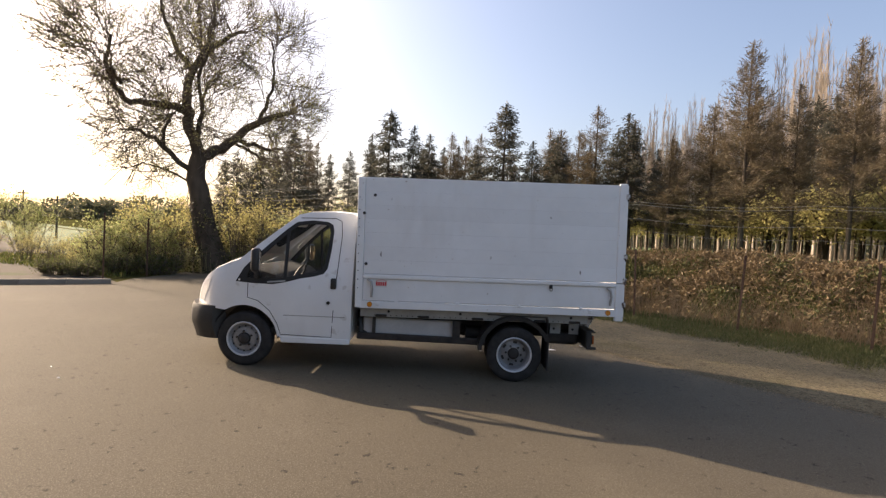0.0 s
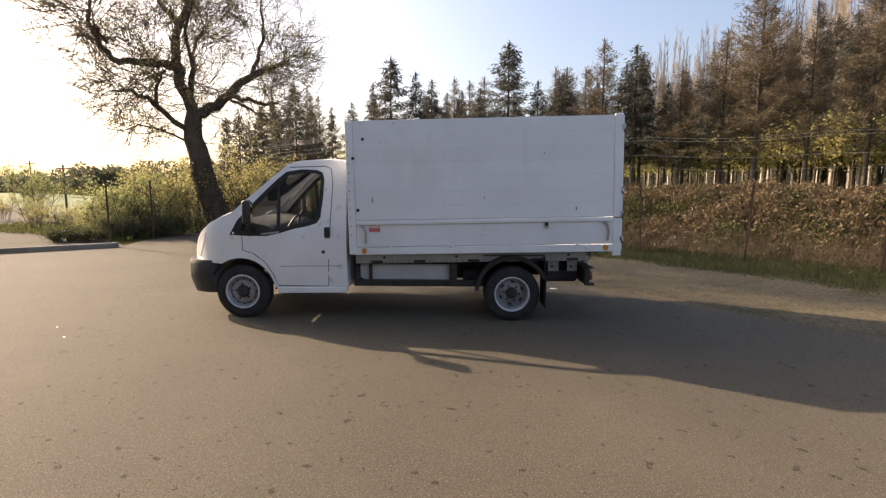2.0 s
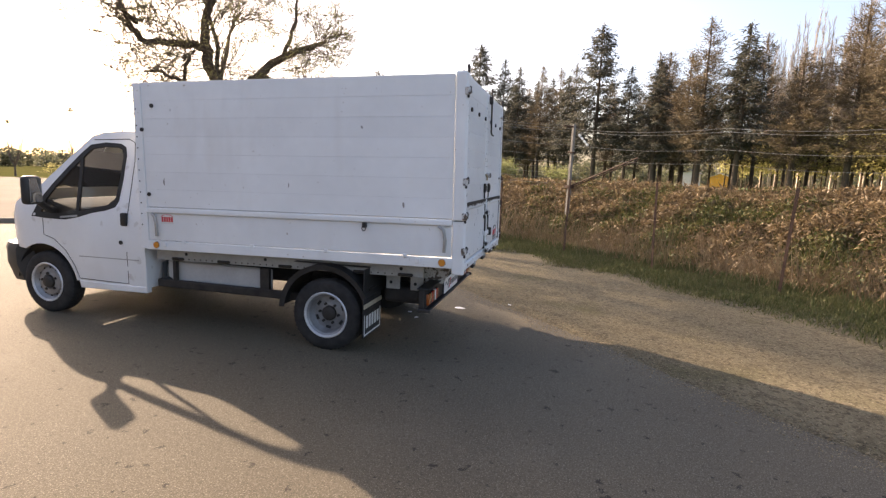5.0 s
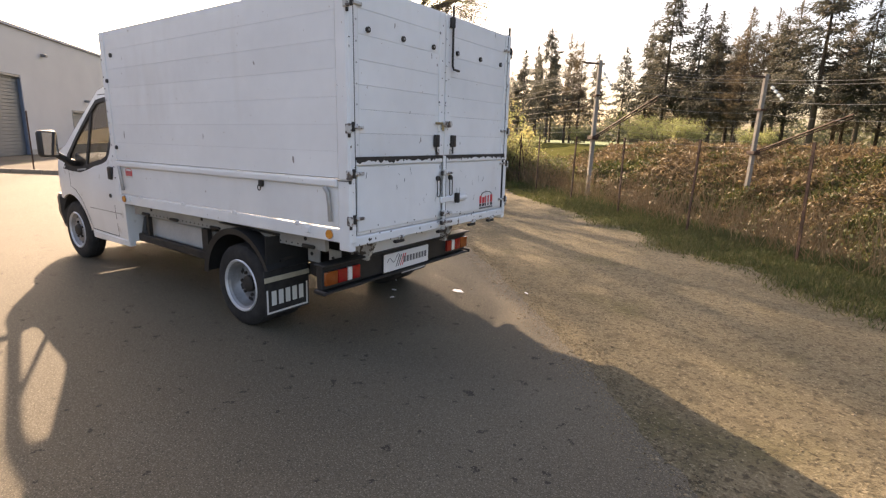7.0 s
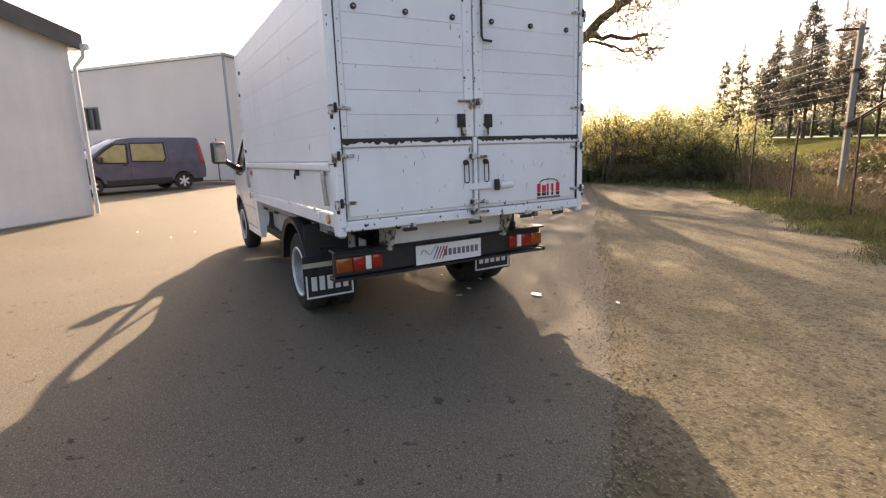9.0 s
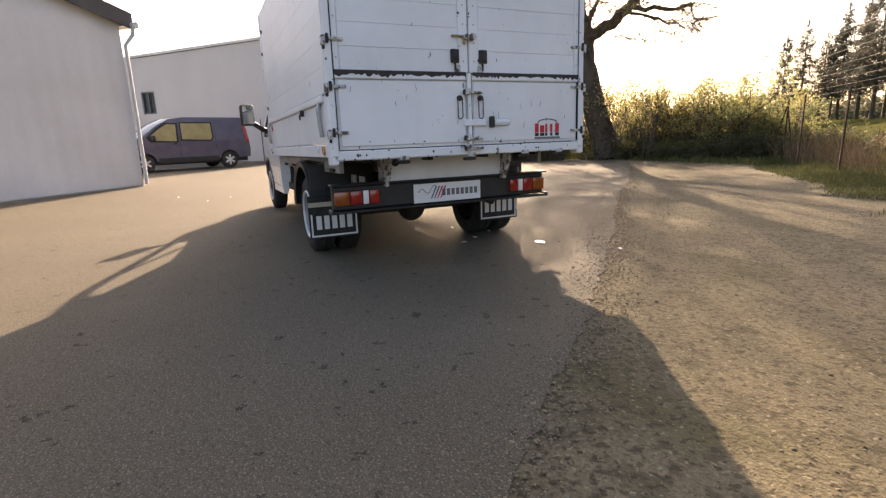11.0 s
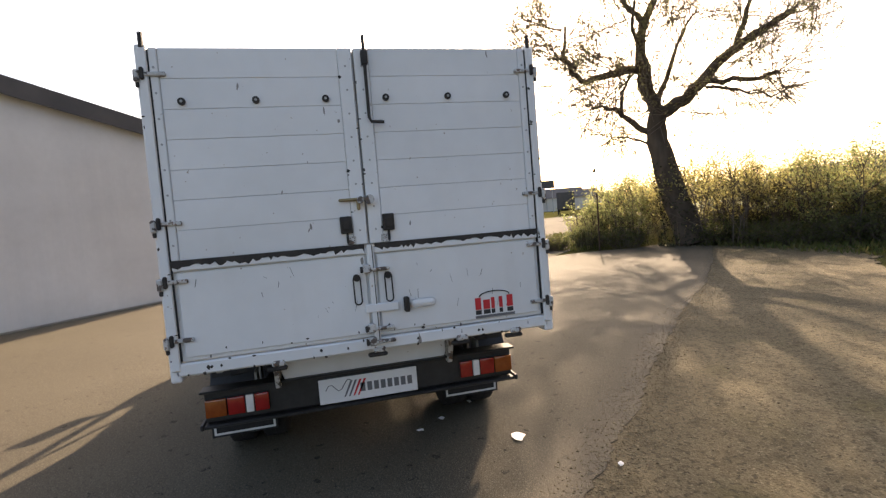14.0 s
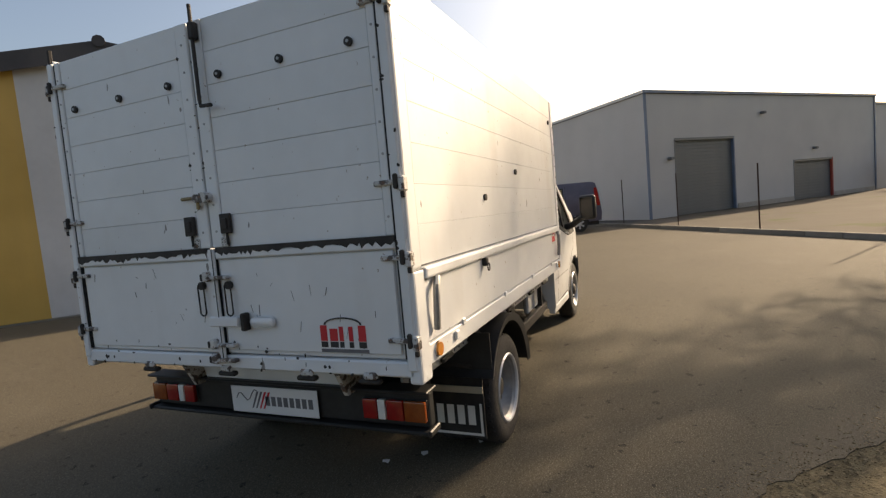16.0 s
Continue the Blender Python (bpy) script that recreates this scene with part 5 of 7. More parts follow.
    bed("door_seam", (BL - 0.012, ys(BW - 0.0585, BW - 0.0525)[0], 0.05), (BL + 0.0045, ys(BW - 0.0585, BW - 0.0525)[1], BH - 0.01), SEAL, label="dark seam beside the door", bevel=0)
    loop = [BED @ Vector((BL + 0.02, side * 0.088 + 0.02 * math.cos(a), 0.315 + (0.065 if math.sin(a) > 0 else -0.055) + 0.02 * math.sin(a))) for a in [6.283 * k / 16 for k in range(17)]]
    lp = part("pull_loop", tube(loop, 0.0042, 6, False), GRIME, truck, "dark steel pull loop", smooth=True)
    c = BED @ Vector((BL, side * 0.088, 0.39))
    part("loop_anchor", tube([c, c + Vector((0.02, 0, 0))], 0.02, 12), GRIME, lp, smooth=True)
# worn dark line where upper and lower doors meet
rnd = random.Random(2)
for side in (-1, 1):
    line = []
    yy = 0.03
    while yy < 1.02:
        line.append((side * yy, 0.555 - abs(rnd.gauss(0, 0.009)) - (0.012 if rnd.random() < 0.25 else 0)))
        yy += rnd.uniform(0.008, 0.03)
    gap = prism([(side * 0.03, 0.575)] + line + [(side * 1.02, 0.575)], BL + 0.0122, BL + 0.0136, "x")
    gap.transform(BED)
    part("worn_edge", gap, GRIME, truck, "dark chipped edge between the doors")
    bed("door_gap", (BL - 0.012, min(side * 0.03, side * 1.02), 0.551), (BL + 0.0025, max(side * 0.03, side * 1.02), 0.574), GRIME, bevel=0)
# centre fittings
bed("door_stop", (BL - 0.065, -0.035, 0.05), (BL - 0.042, 0.035, BH - 0.005), BOARD, label="white strip behind the door joint", bevel=0.003)
bed("joint_seam", (BL - 0.03, 0.0075, 0.02), (BL + 0.0215, 0.0125, 0.568), SEAL, label="dark joint between the doors", bevel=0)
bed("centre_bar", (BL + 0.004, -0.02, 0.02), (BL + 0.02, 0.02, 0.568), BOARD, label="white centre cover strip", bevel=0.005)
rod = part("lock_rod", tube([BED @ Vector((BL + 0.03, 0.06, BH + 0.06)), BED @ Vector((BL + 0.03, 0.06, 1.27)), BED @ Vector((BL + 0.035, 0.07, 1.245)), BED @ Vector((BL + 0.04, 0.14, 1.24))], 0.009, 8), GRIME, truck, "dark steel lock rod", smooth=True)
bed("rod_guide", (BL + 0.004, 0.042, BH - 0.10), (BL + 0.042, 0.078, BH - 0.02), GRIME, rod, bevel=0.006)
lock = bed("lock_handle", (BL + 0.012, -0.15, 0.815), (BL + 0.03, 0.02, 0.833), shader("tarnished_brass", [(0.25, 0.19, 0.09), (0.38, 0.3, 0.16)], scale=20, rough=0.5, metal=0.5), label="tarnished brass lock handle", bevel=0.008)
part("lock_barrel", tube([BED @ Vector((BL + 0.003, 0.02, 0.82)), BED @ Vector((BL + 0.05, 0.02, 0.82))], 0.026, 14), WORN, lock, smooth=True)
bed("lock_tail", (BL + 0.012, -0.052, 0.765), (BL + 0.026, -0.032, 0.82), bpy.data.materials["tarnished_brass"], lock, bevel=0.006)
part("lock_eye", tube([BED @ Vector((BL + 0.003, -0.03, 0.82)), BED @ Vector((BL + 0.045, -0.03, 0.82))], 0.02, 12), WORN, lock, smooth=True)
for z, wide in ((0.42, 0.09), (0.085, 0.10), (0.01, 0.07)):
    hg = bed("centre_hinge", (BL + 0.004, -0.05, z), (BL + 0.036, -0.05 + 0.15, z + 0.018), WORN, label="worn steel centre hinge", bevel=0.005)
    bed("hinge_knuckle", (BL + 0.006, -0.05, z - 0.008), (BL + 0.045, -0.008, z + 0.04), WORN, hg, bevel=0.007)
    bed("hinge_bolt", (BL + 0.02, -0.066, z - 0.004), (BL + 0.042, -0.05, z + 0.03), GRIME, hg, bevel=0.004)
bed("hasp_bar", (BL + 0.001, -0.055, 0.185), (BL + 0.025, 0.135, 0.235), label="white hasp bar", bevel=0.006)
hp = bed("hasp_pad", (BL + 0.001, 0.205, 0.185), (BL + 0.03, 0.35, 0.235), label="white hasp pad", bevel=0.02, seg=2)
bed("hasp_latch", (BL + 0.002, 0.165, 0.17), (BL + 0.045, 0.195, 0.255), GRIME, hp, bevel=0.006)
# red printed mark on the lower door: plain shapes for the lettering
mark = bed("printed_mark", (BL + 0.0002, 0.59, 0.070), (BL + 0.0008, 0.84, 0.086), INK_GREY, label="red and black printed mark", bevel=0)
for k in range(5):
    h = (0.09, 0.075, 0.085, 0.085, 0.09)[k]
    wide = (0.036, 0.042, 0.022, 0.022, 0.038)[k]
    bed("mark_bar", (BL + 0.0006, 0.593 + 0.05 * k, 0.095 + 0.027), (BL + 0.0018, 0.593 + wide + 0.05 * k, 0.095 + h + 0.008), INK_RED, mark, bevel=0)
    bed("mark_bar", (BL + 0.0006, 0.593 + 0.05 * k, 0.093), (BL + 0.0018, 0.593 + wide + 0.05 * k, 0.119), INK_BLACK, mark, bevel=0)
arc = [BED @ Vector((BL + 0.003, 0.715 + 0.095 * math.cos(a), 0.197 + 0.03 * math.sin(a))) for a in [math.pi * k / 10 for k in range(11)]]
part("mark_arc", tube(arc, 0.004, 4), INK_BLACK, mark)
# scratches down the rear doors
for k in range(22):
    y, z = rnd.uniform(-0.95, 0.95), rnd.uniform(0.1, 0.45)
    tilt = rnd.uniform(-0.02, 0.02)
    ln = rnd.uniform(0.01, 0.06)
    bm = tube([BED @ Vector((BL + 0.0006, y, z)), BED @ Vector((BL + 0.0006, y + tilt, z + ln))], rnd.uniform(0.0006, 0.0018), 4)
    part("scratch", bm, GRIME, truck, "dark paint scratch")
for k in range(70):
    # knocked-off paint along the rail, the lips and the posts
    kind = k % 5
    if kind < 2:
        x, y, z = BL + 0.0042, rnd.uniform(-1.0, 1.0), rnd.choice((0.036, -0.026, 0.005)) + rnd.uniform(-0.004, 0.004)
    elif kind == 2:
        x, y, z = BL + 0.0122, rnd.choice((-1, 1)) * (BW - rnd.choice((0.008, 0.046))), rnd.uniform(0.05, 1.5)
    elif kind == 3:
        x, y, z = BL + 0.0042, rnd.choice((0.008, -0.008, 0.08, -0.08)), rnd.uniform(0.56, 1.5)
    else:
        x, y, z = BL + 0.0004, rnd.uniform(-0.95, 0.95), rnd.uniform(0.05, 0.10)
    a, b = rnd.uniform(0.003, 0.012), rnd.uniform(0.003, 0.014)
    bm = prism([(y + a * math.cos(t) * rnd.uniform(0.5, 1.2), z + b * math.sin(t) * rnd.uniform(0.5, 1.2)) for t in [6.283 * q / 7 for q in range(7)]], x, x + 0.0007, "x")
    bm.transform(BED)
    part("paint_chip", bm, GRIME, truck, "dark paint chip")
bed("rear_rail", (BL - 0.06, -BW + 0.02, -0.03), (BL + 0.004, BW - 0.02, 0.038), label="white rear bed rail", bevel=0.008)
for y in (-0.58, -0.03, 0.46, 0.8):
    bed("rail_catch", (BL - 0.01, y, -0.045), (BL + 0.014, y + 0.07, -0.012), WORN, label="steel rail catch", bevel=0.008)
    bed("catch_hook", (BL - 0.03, y - 0.03, -0.07), (BL + 0.006, y + 0.08, -0.047), GRIME, label="dark catch hook", bevel=0.008)

# rear underrun bar, lamps and plate
part("tail_member", prism([(-0.55, 0.69), (0.46, 0.69), (0.53, 0.92), (-0.62, 0.92)], 0.93, 0.99, "x", 0.008), BOARD, truck, "pale grey rear cross member")
for y in (-0.60, 0.47):
    part("tail_bracket", prism([(0.85, 0.66), (1.04, 0.66), (1.17, 0.93), (0.85, 0.93)], y, y + 0.03, "y", 0.004), WORN, truck, "pale steel bracket")
    bm = tube([(0.99, y + 0.1, 0.84), (1.003, y + 0.1, 0.84)], 0.03, 12)
    part("bracket_bolt", bm, GRIME, truck)
REAR = Matrix.Translation((0.095, -0.045, -0.055))     # where the underrun bar hangs
kept = set(truck.children_recursive)
for side in (-1, 1):
    bm = prism([(0.55, 0.74), (0.80, 0.74), (0.86, 0.72), (0.86, 0.58), (0.80, 0.58), (0.6, 0.62)], side * 0.42, side * 0.5, "y", 0.006)
    part("bar_bracket", bm, GRIME, truck, "dark underrun bracket")
bar = part("underrun_bar", box((0.82, -0.97, 0.55), (0.885, 0.97, 0.735), 0.012, 2), BLACK, truck, "black rear underrun bar")
part("bar_top", box((0.81, -0.985, 0.738), (0.93, 0.985, 0.752), 0.005), BLACK, bar)
part("bar_step", box((0.82, -0.99, 0.525), (0.925, 0.99, 0.545), 0.006), BLACK, bar)
for side in (-1, 1):
    a, b = (-0.965, -0.60) if side < 0 else (0.60, 0.965)
    lamp = part("tail_lamp", box((0.885, a, 0.585), (0.895, b, 0.70), 0.004), BLACK, truck, "red and amber tail lamp")
    w = b - a
    cut = [0.0, 0.34, 0.62, 0.76, 1.0]
    mats = (AMBER, RED, CLEAR, RED)
    for i in range(4):
        p, q = (cut[i], cut[i + 1]) if side < 0 else (1 - cut[i + 1], 1 - cut[i])
        part("lamp_lens", box((0.895, a + w * p + 0.003, 0.59), (0.92, a + w * q - 0.003, 0.695), 0.006, 2), mats[i], lamp, smooth=True)
    part("bar_end", box((0.82, side * 0.985 - 0.01, 0.525), (0.94, side * 0.985 + 0.01, 0.56), 0.006), BLACK, bar)
plate = part("number_plate", box((0.90, -0.31, 0.555), (0.906, 0.31, 0.712), 0.003), PLATE, truck, "white plate with grey printed bars")
part("plate_holder", box((0.885, -0.30, 0.56), (0.899, 0.30, 0.71)), BLACK, plate)
for k in range(8):
    y = -0.055 + 0.043 * k
    part("print_bar", box((0.906, y, 0.605), (0.9072, y + 0.030, 0.66)), INK_GREY, plate)
for k in range(4):
    bm = prism([(-0.16 + 0.028 * k, 0.585), (-0.15 + 0.028 * k, 0.585), (-0.10 + 0.028 * k, 0.685), (-0.115 + 0.028 * k, 0.685)], 0.906, 0.9072, "x")
    part("print_bar", bm, INK_RED if k > 1 else INK_GREY, plate)
curl = [(0.9075, -0.27 + 0.02 * k, 0.64 + 0.028 * math.sin(k * 1.1) + 0.004 * k) for k in range(9)]
part("print_curl", tube(curl, 0.003, 4), INK_GREY, plate)
for ob in set(truck.children_recursive) - kept:
    ob.data.transform(REAR)


# ---- the parked van ----
def panel_van():
    VAN = shader("violet_grey_van_paint", [(0.066, 0.065, 0.100), (0.096, 0.092, 0.135)], scale=3, rough=0.35, spec=0.5, coat=0.4)
    head = math.atan2(-0.929, 0.369)                      # the way its nose points
    m = Matrix.Translation((-18.5, -1.24, 0)) @ Matrix.Rotation(head, 4, "Z")
    van = thing("van", "violet-grey panel van with alloy wheels, parked by the grey hall", "van", m)
    # x forward from the rear axle; wheelbase 3.1, nose at 3.95, tail at -0.88
    side_line = [(-0.88, 0.42), (-0.92, 0.75), (-0.88, 1.05), (-0.82, 1.55), (-0.74, 1.90), (-0.60, 1.96), (1.6, 1.97), (2.1, 1.90), (2.55, 1.68), (3.05, 1.32), (3.5, 1.12), (3.85, 0.95), (3.95, 0.72), (3.92, 0.40)]
    low = []
    for cx in (3.1, 0.0):
        low += [(cx + 0.38 * math.cos(radians(a)), 0.33 + 0.38 * math.sin(radians(a))) for a in range(10, 171, 16)]
    outline = side_line + low

    def w(x, z):
        k = 0.95 if z < 1.05 else 0.95 - 0.15 * ((z - 1.05) / 0.9) ** 1.2
        if x > 3.2:
            k *= 1 - 0.28 * ((x - 3.2) / 0.75) ** 2
        if x < -0.6:
            k *= 1 - 0.05 * ((-0.6 - x) / 0.3) ** 2
        return k

    def flank(shape, side, off, holes=()):
        bm = bmesh.new()
        es = []
        for line in (shape, *holes):
            vs = [bm.verts.new((p[0], 0, p[1])) for p in line]
            es += [bm.edges.new((vs[i], vs[(i + 1) % len(vs)])) for i in range(len(vs))]
        bmesh.ops.triangle_fill(bm, edges=es, use_beauty=True)
        for _ in range(2):
            long = [e for e in bm.edges if e.calc_length() > 0.25]
            if long:
                bmesh.ops.subdivide_edges(bm, edges=long, cuts=1)
                bmesh.ops.triangulate(bm, faces=[f for f in bm.faces if len(f.verts) > 3])
        for v in bm.verts:
            v.co.y = side * (w(v.co.x, v.co.z) + off)
        bm.normal_update()
        wrong = [f for f in bm.faces if f.normal.y * side < 0]
        if wrong:
            bmesh.ops.reverse_faces(bm, faces=wrong)
        return bm
    FRONT_W = [(2.2, 1.72), (2.5, 1.55), (2.85, 1.28), (2.75, 1.13), (1.95, 1.10), (1.90, 1.70)]
    MID_W = [(1.72, 1.74), (1.75, 1.16), (0.70, 1.12), (0.62, 1.22), (0.62, 1.74)]
    # opaque yellow panes: light seen through the van is put into the colour
    PALE = shader("window_light_colour", [(0.22, 0.19, 0.08), (0.32, 0.28, 0.13)], scale=4, rough=0.4)
    for side in (-1, 1):
        part("van_side", flank(outline, side, 0.0), VAN, van, smooth=True)
        part("window_frame", flank([(2.27, 1.77), (2.6, 1.58), (2.98, 1.25), (2.85, 1.08), (1.88, 1.05), (1.83, 1.76)], side, 0.006), SEAL, van)
        part("side_window", flank(FRONT_W, side, 0.012), PALE, van, "opaque window coloured yellow for the light seen through it")
        part("window_frame", flank([(1.77, 1.79), (1.80, 1.11), (0.66, 1.07), (0.56, 1.2), (0.56, 1.79)], side, 0.006), SEAL, van)
        part("side_window", flank(MID_W, side, 0.012), PALE, van, "opaque window coloured yellow for the light seen through it")
        part("door_seam", flank([(1.845, 0.45), (1.855, 0.45), (1.83, 1.85), (1.82, 1.85)], side, 0.004), SEAL, van)
        part("door_seam", flank([(0.50, 0.75), (0.51, 0.75), (0.49, 1.85), (0.48, 1.85)], side, 0.004), SEAL, van)
        part("crease", flank([(-0.4, 1.02), (1.8, 0.94), (1.8, 0.965), (-0.4, 1.045)], side, 0.012), VAN, van)
        part("lower_trim", flank([(0.45, 0.32), (2.65, 0.32), (2.65, 0.5), (0.45, 0.5)], side, 0.012), BLACK, van, "dark lower trim")
        part("door_handle", flank([(1.95, 0.98), (2.08, 0.98), (2.08, 1.04), (1.95, 1.04)], side, 0.03), BLACK, van)
        part("tail_light", flank([(-0.87, 1.0), (-0.72, 1.02), (-0.66, 1.5), (-0.66, 1.72), (-0.78, 1.72)], side, 0.012), RED, van, "tall red tail light")
        part("wing_mirror", box((2.72, side * 1.03 - 0.11, 1.12), (2.85, side * 1.03 + 0.11, 1.32), 0.03, 2), BLACK, van, smooth=True)
        for cx in (3.1, 0.0):
            wh = new("wheel")
            wh.parent = van
            q = Matrix.Translation((cx, 0, 0.325)) @ Matrix.Diagonal((1, -side, 1, 1))
            bm = add_lathe(bmesh.new(), [(0.20, -0.93), (0.29, -0.94), (0.32, -0.92), (0.325, -0.83), (0.32, -0.74), (0.2, -0.73)], 32, q)
            bmesh.ops.recalc_face_normals(bm, faces=bm.faces[:])
            part("tyre", bm, RUBBER, wh, smooth=True)
            bm = add_lathe(bmesh.new(), [(0.21, -0.935), (0.2, -0.925), (0.19, -0.89), (0.0, -0.885)], 32, q)
            bmesh.ops.recalc_face_normals(bm, faces=bm.faces[:])
            part("rim", bm, GRIME, wh, smooth=True)
            part("hub_cap", tube([q @ Vector((0, -0.94, 0)), q @ Vector((0, -0.89, 0))], 0.045, 12), RIM_LIP, wh, smooth=True)
            for k in range(6):
                part("spoke", box((-0.035, -0.935, 0.03), (0.035, -0.90, 0.20), 0.01, m=q @ Matrix.Rotation(2 * math.pi * k / 6, 4, "Y")), RIM_LIP, wh, "bright alloy spoke")

    def across(profile, crown, mat, name, label="", bow=0.0):
        bm = bmesh.new()
        rows = []
        for x, z in profile:
            rows.append([bm.verts.new((x + bow * (1 - t * t), w(x, z) * t, z + crown * (1 - t * t))) for t in [-1 + k / 5 for k in range(11)]])
        for a, b in zip(rows, rows[1:]):
            for k in range(10):
                bm.faces.new((a[k], a[k + 1], b[k + 1], b[k]))
        bmesh.ops.recalc_face_normals(bm, faces=bm.faces[:])
        part(name, bm, mat, van, label, smooth=True)
    across(side_line[4:8], 0.03, VAN, "roof_panel")
    across(side_line[7:10], 0.02, shader("dark_screen", [(0.03, 0.035, 0.04), (0.05, 0.05, 0.055)], rough=0.08), "windscreen", "dark windscreen", 0.1)
    across(side_line[9:12], 0.02, VAN, "bonnet", "", 0.15)
    across(side_line[11:14], 0.0, BLACK, "front_bumper", "", 0.15)
    across(side_line[2:5], 0.0, VAN, "tailgate", "", -0.04)
    across(side_line[0:3], 0.0, shader("pale_bumper", [(0.25, 0.25, 0.29), (0.33, 0.33, 0.37)], rough=0.5), "rear_bumper", "grey rear bumper", -0.08)
    bm = prism([(-0.62, 1.12), (0.62, 1.12), (0.55, 1.75), (-0.55, 1.75)], -0.90, -0.915, "x")
    for v in bm.verts:
        v.co.x += 0.10 * (v.co.z - 1.12)
    part("rear_window", bm, shader("rear_dark_glass", [(0.06, 0.065, 0.075), (0.1, 0.1, 0.11)], rough=0.08), van, "dark rear window")
    part("number_plate", box((-0.985, -0.26, 0.82), (-0.975, 0.26, 0.93)), PLATE, van, "plain pale plate")
    part("underbody", box((-0.8, -0.8, 0.25), (3.8, 0.8, 0.5)), SEAL, van)


panel_van()


# ---- small things farther off ----
def garden_shed():
    base = Vector((23.2, 78.2))
    g = bank(base.x, base.y) - 0.05
    m = Matrix.Translation((base.x, base.y, g)) @ Matrix.Rotation(radians(-20), 4, "Z") @ Matrix.Scale(0.85, 4)
    shed = thing("garden_shed", "small orange-yellow wooden shed in the meadow", "shed", m)
    ORANGE = shader("orange_wood_stain", [(0.62, 0.30, 0.03), (0.75, 0.40, 0.05)], scale=3, rough=0.7)
    part("wall", prism([(-1.6, 0), (1.6, 0), (1.6, 1.9), (0, 2.5), (-1.6, 1.9)], 0, 2.4, "y"), ORANGE, shed)
    for k in range(9):
        part("board", box((-1.6 + 0.356 * k, -0.02, 0.05), (-1.6 + 0.356 * k + 0.34, -0.002, 1.85)), ORANGE, shed)
    for x0, z0, x1, z1 in ((-1.8, 1.84, 0, 2.52), (0, 2.52, 1.8, 1.84)):
        part("roof", prism([(x0, z0), (x1, z1), (x1, z1 + 0.08), (x0, z0 + 0.08)], -0.2, 2.6, "y"), CONCRETE, shed, "pale shed roof")
    part("door", box((-0.45, -0.05, 0.05), (0.45, -0.021, 1.75)), ORANGE, shed)
    m = Matrix.Translation((base.x - 3.6, base.y + 3.0, g)) @ Matrix.Rotation(radians(-20), 4, "Z") @ Matrix.Scale(0.95, 4)
    hut = thing("hut", "small white hut with a dark roof beside the shed", "hut", m)
    part("wall", prism([(-1.3, 0), (1.3, 0), (1.3, 2.2), (0, 2.7), (-1.3, 2.2)], 0, 3.0, "y"), HALL_WHITE, hut)
    for x0, z0, x1, z1 in ((-1.6, 2.12, 0, 2.74), (0, 2.74, 1.6, 2.12)):
        part("roof", prism([(x0, z0), (x1, z1), (x1, z1 + 0.1), (x0, z0 + 0.1)], -0.3, 3.2, "y"), DARK_ROOF, hut, "dark hut roof")


garden_shed()


def litter():
    """Pale scraps on the asphalt behind the truck."""
    rnd = random.Random(6)
    for x, y, r in ((0.90, 0.97, 0.07), (0.35, 0.55, 0.03), (0.1, 0.85, 0.03), (0.5, 0.35, 0.035), (-0.3, 0.6, 0.03), (1.5, 1.4, 0.025), (-5.2, -1.9, 0.018), (-5.6, -1.5, 0.014), (-6.3, -2.4, 0.022)):
        bm = bmesh.new()
        vs = [bm.verts.new((x + r * rnd.uniform(0.6, 1.2) * math.cos(a), y + r * rnd.uniform(0.5, 1.1) * math.sin(a), 0.004 + rnd.uniform(0, 0.012))) for a in [6.283 * k / 7 for k in range(7)]]
        bm.faces.new(vs)
        bmesh.ops.solidify(bm, geom=bm.faces[:], thickness=0.003)
        single("litter_scrap", bm, PLATE, "pale crumpled scrap lying on the asphalt", "litter", group="scraps on the asphalt")


litter()


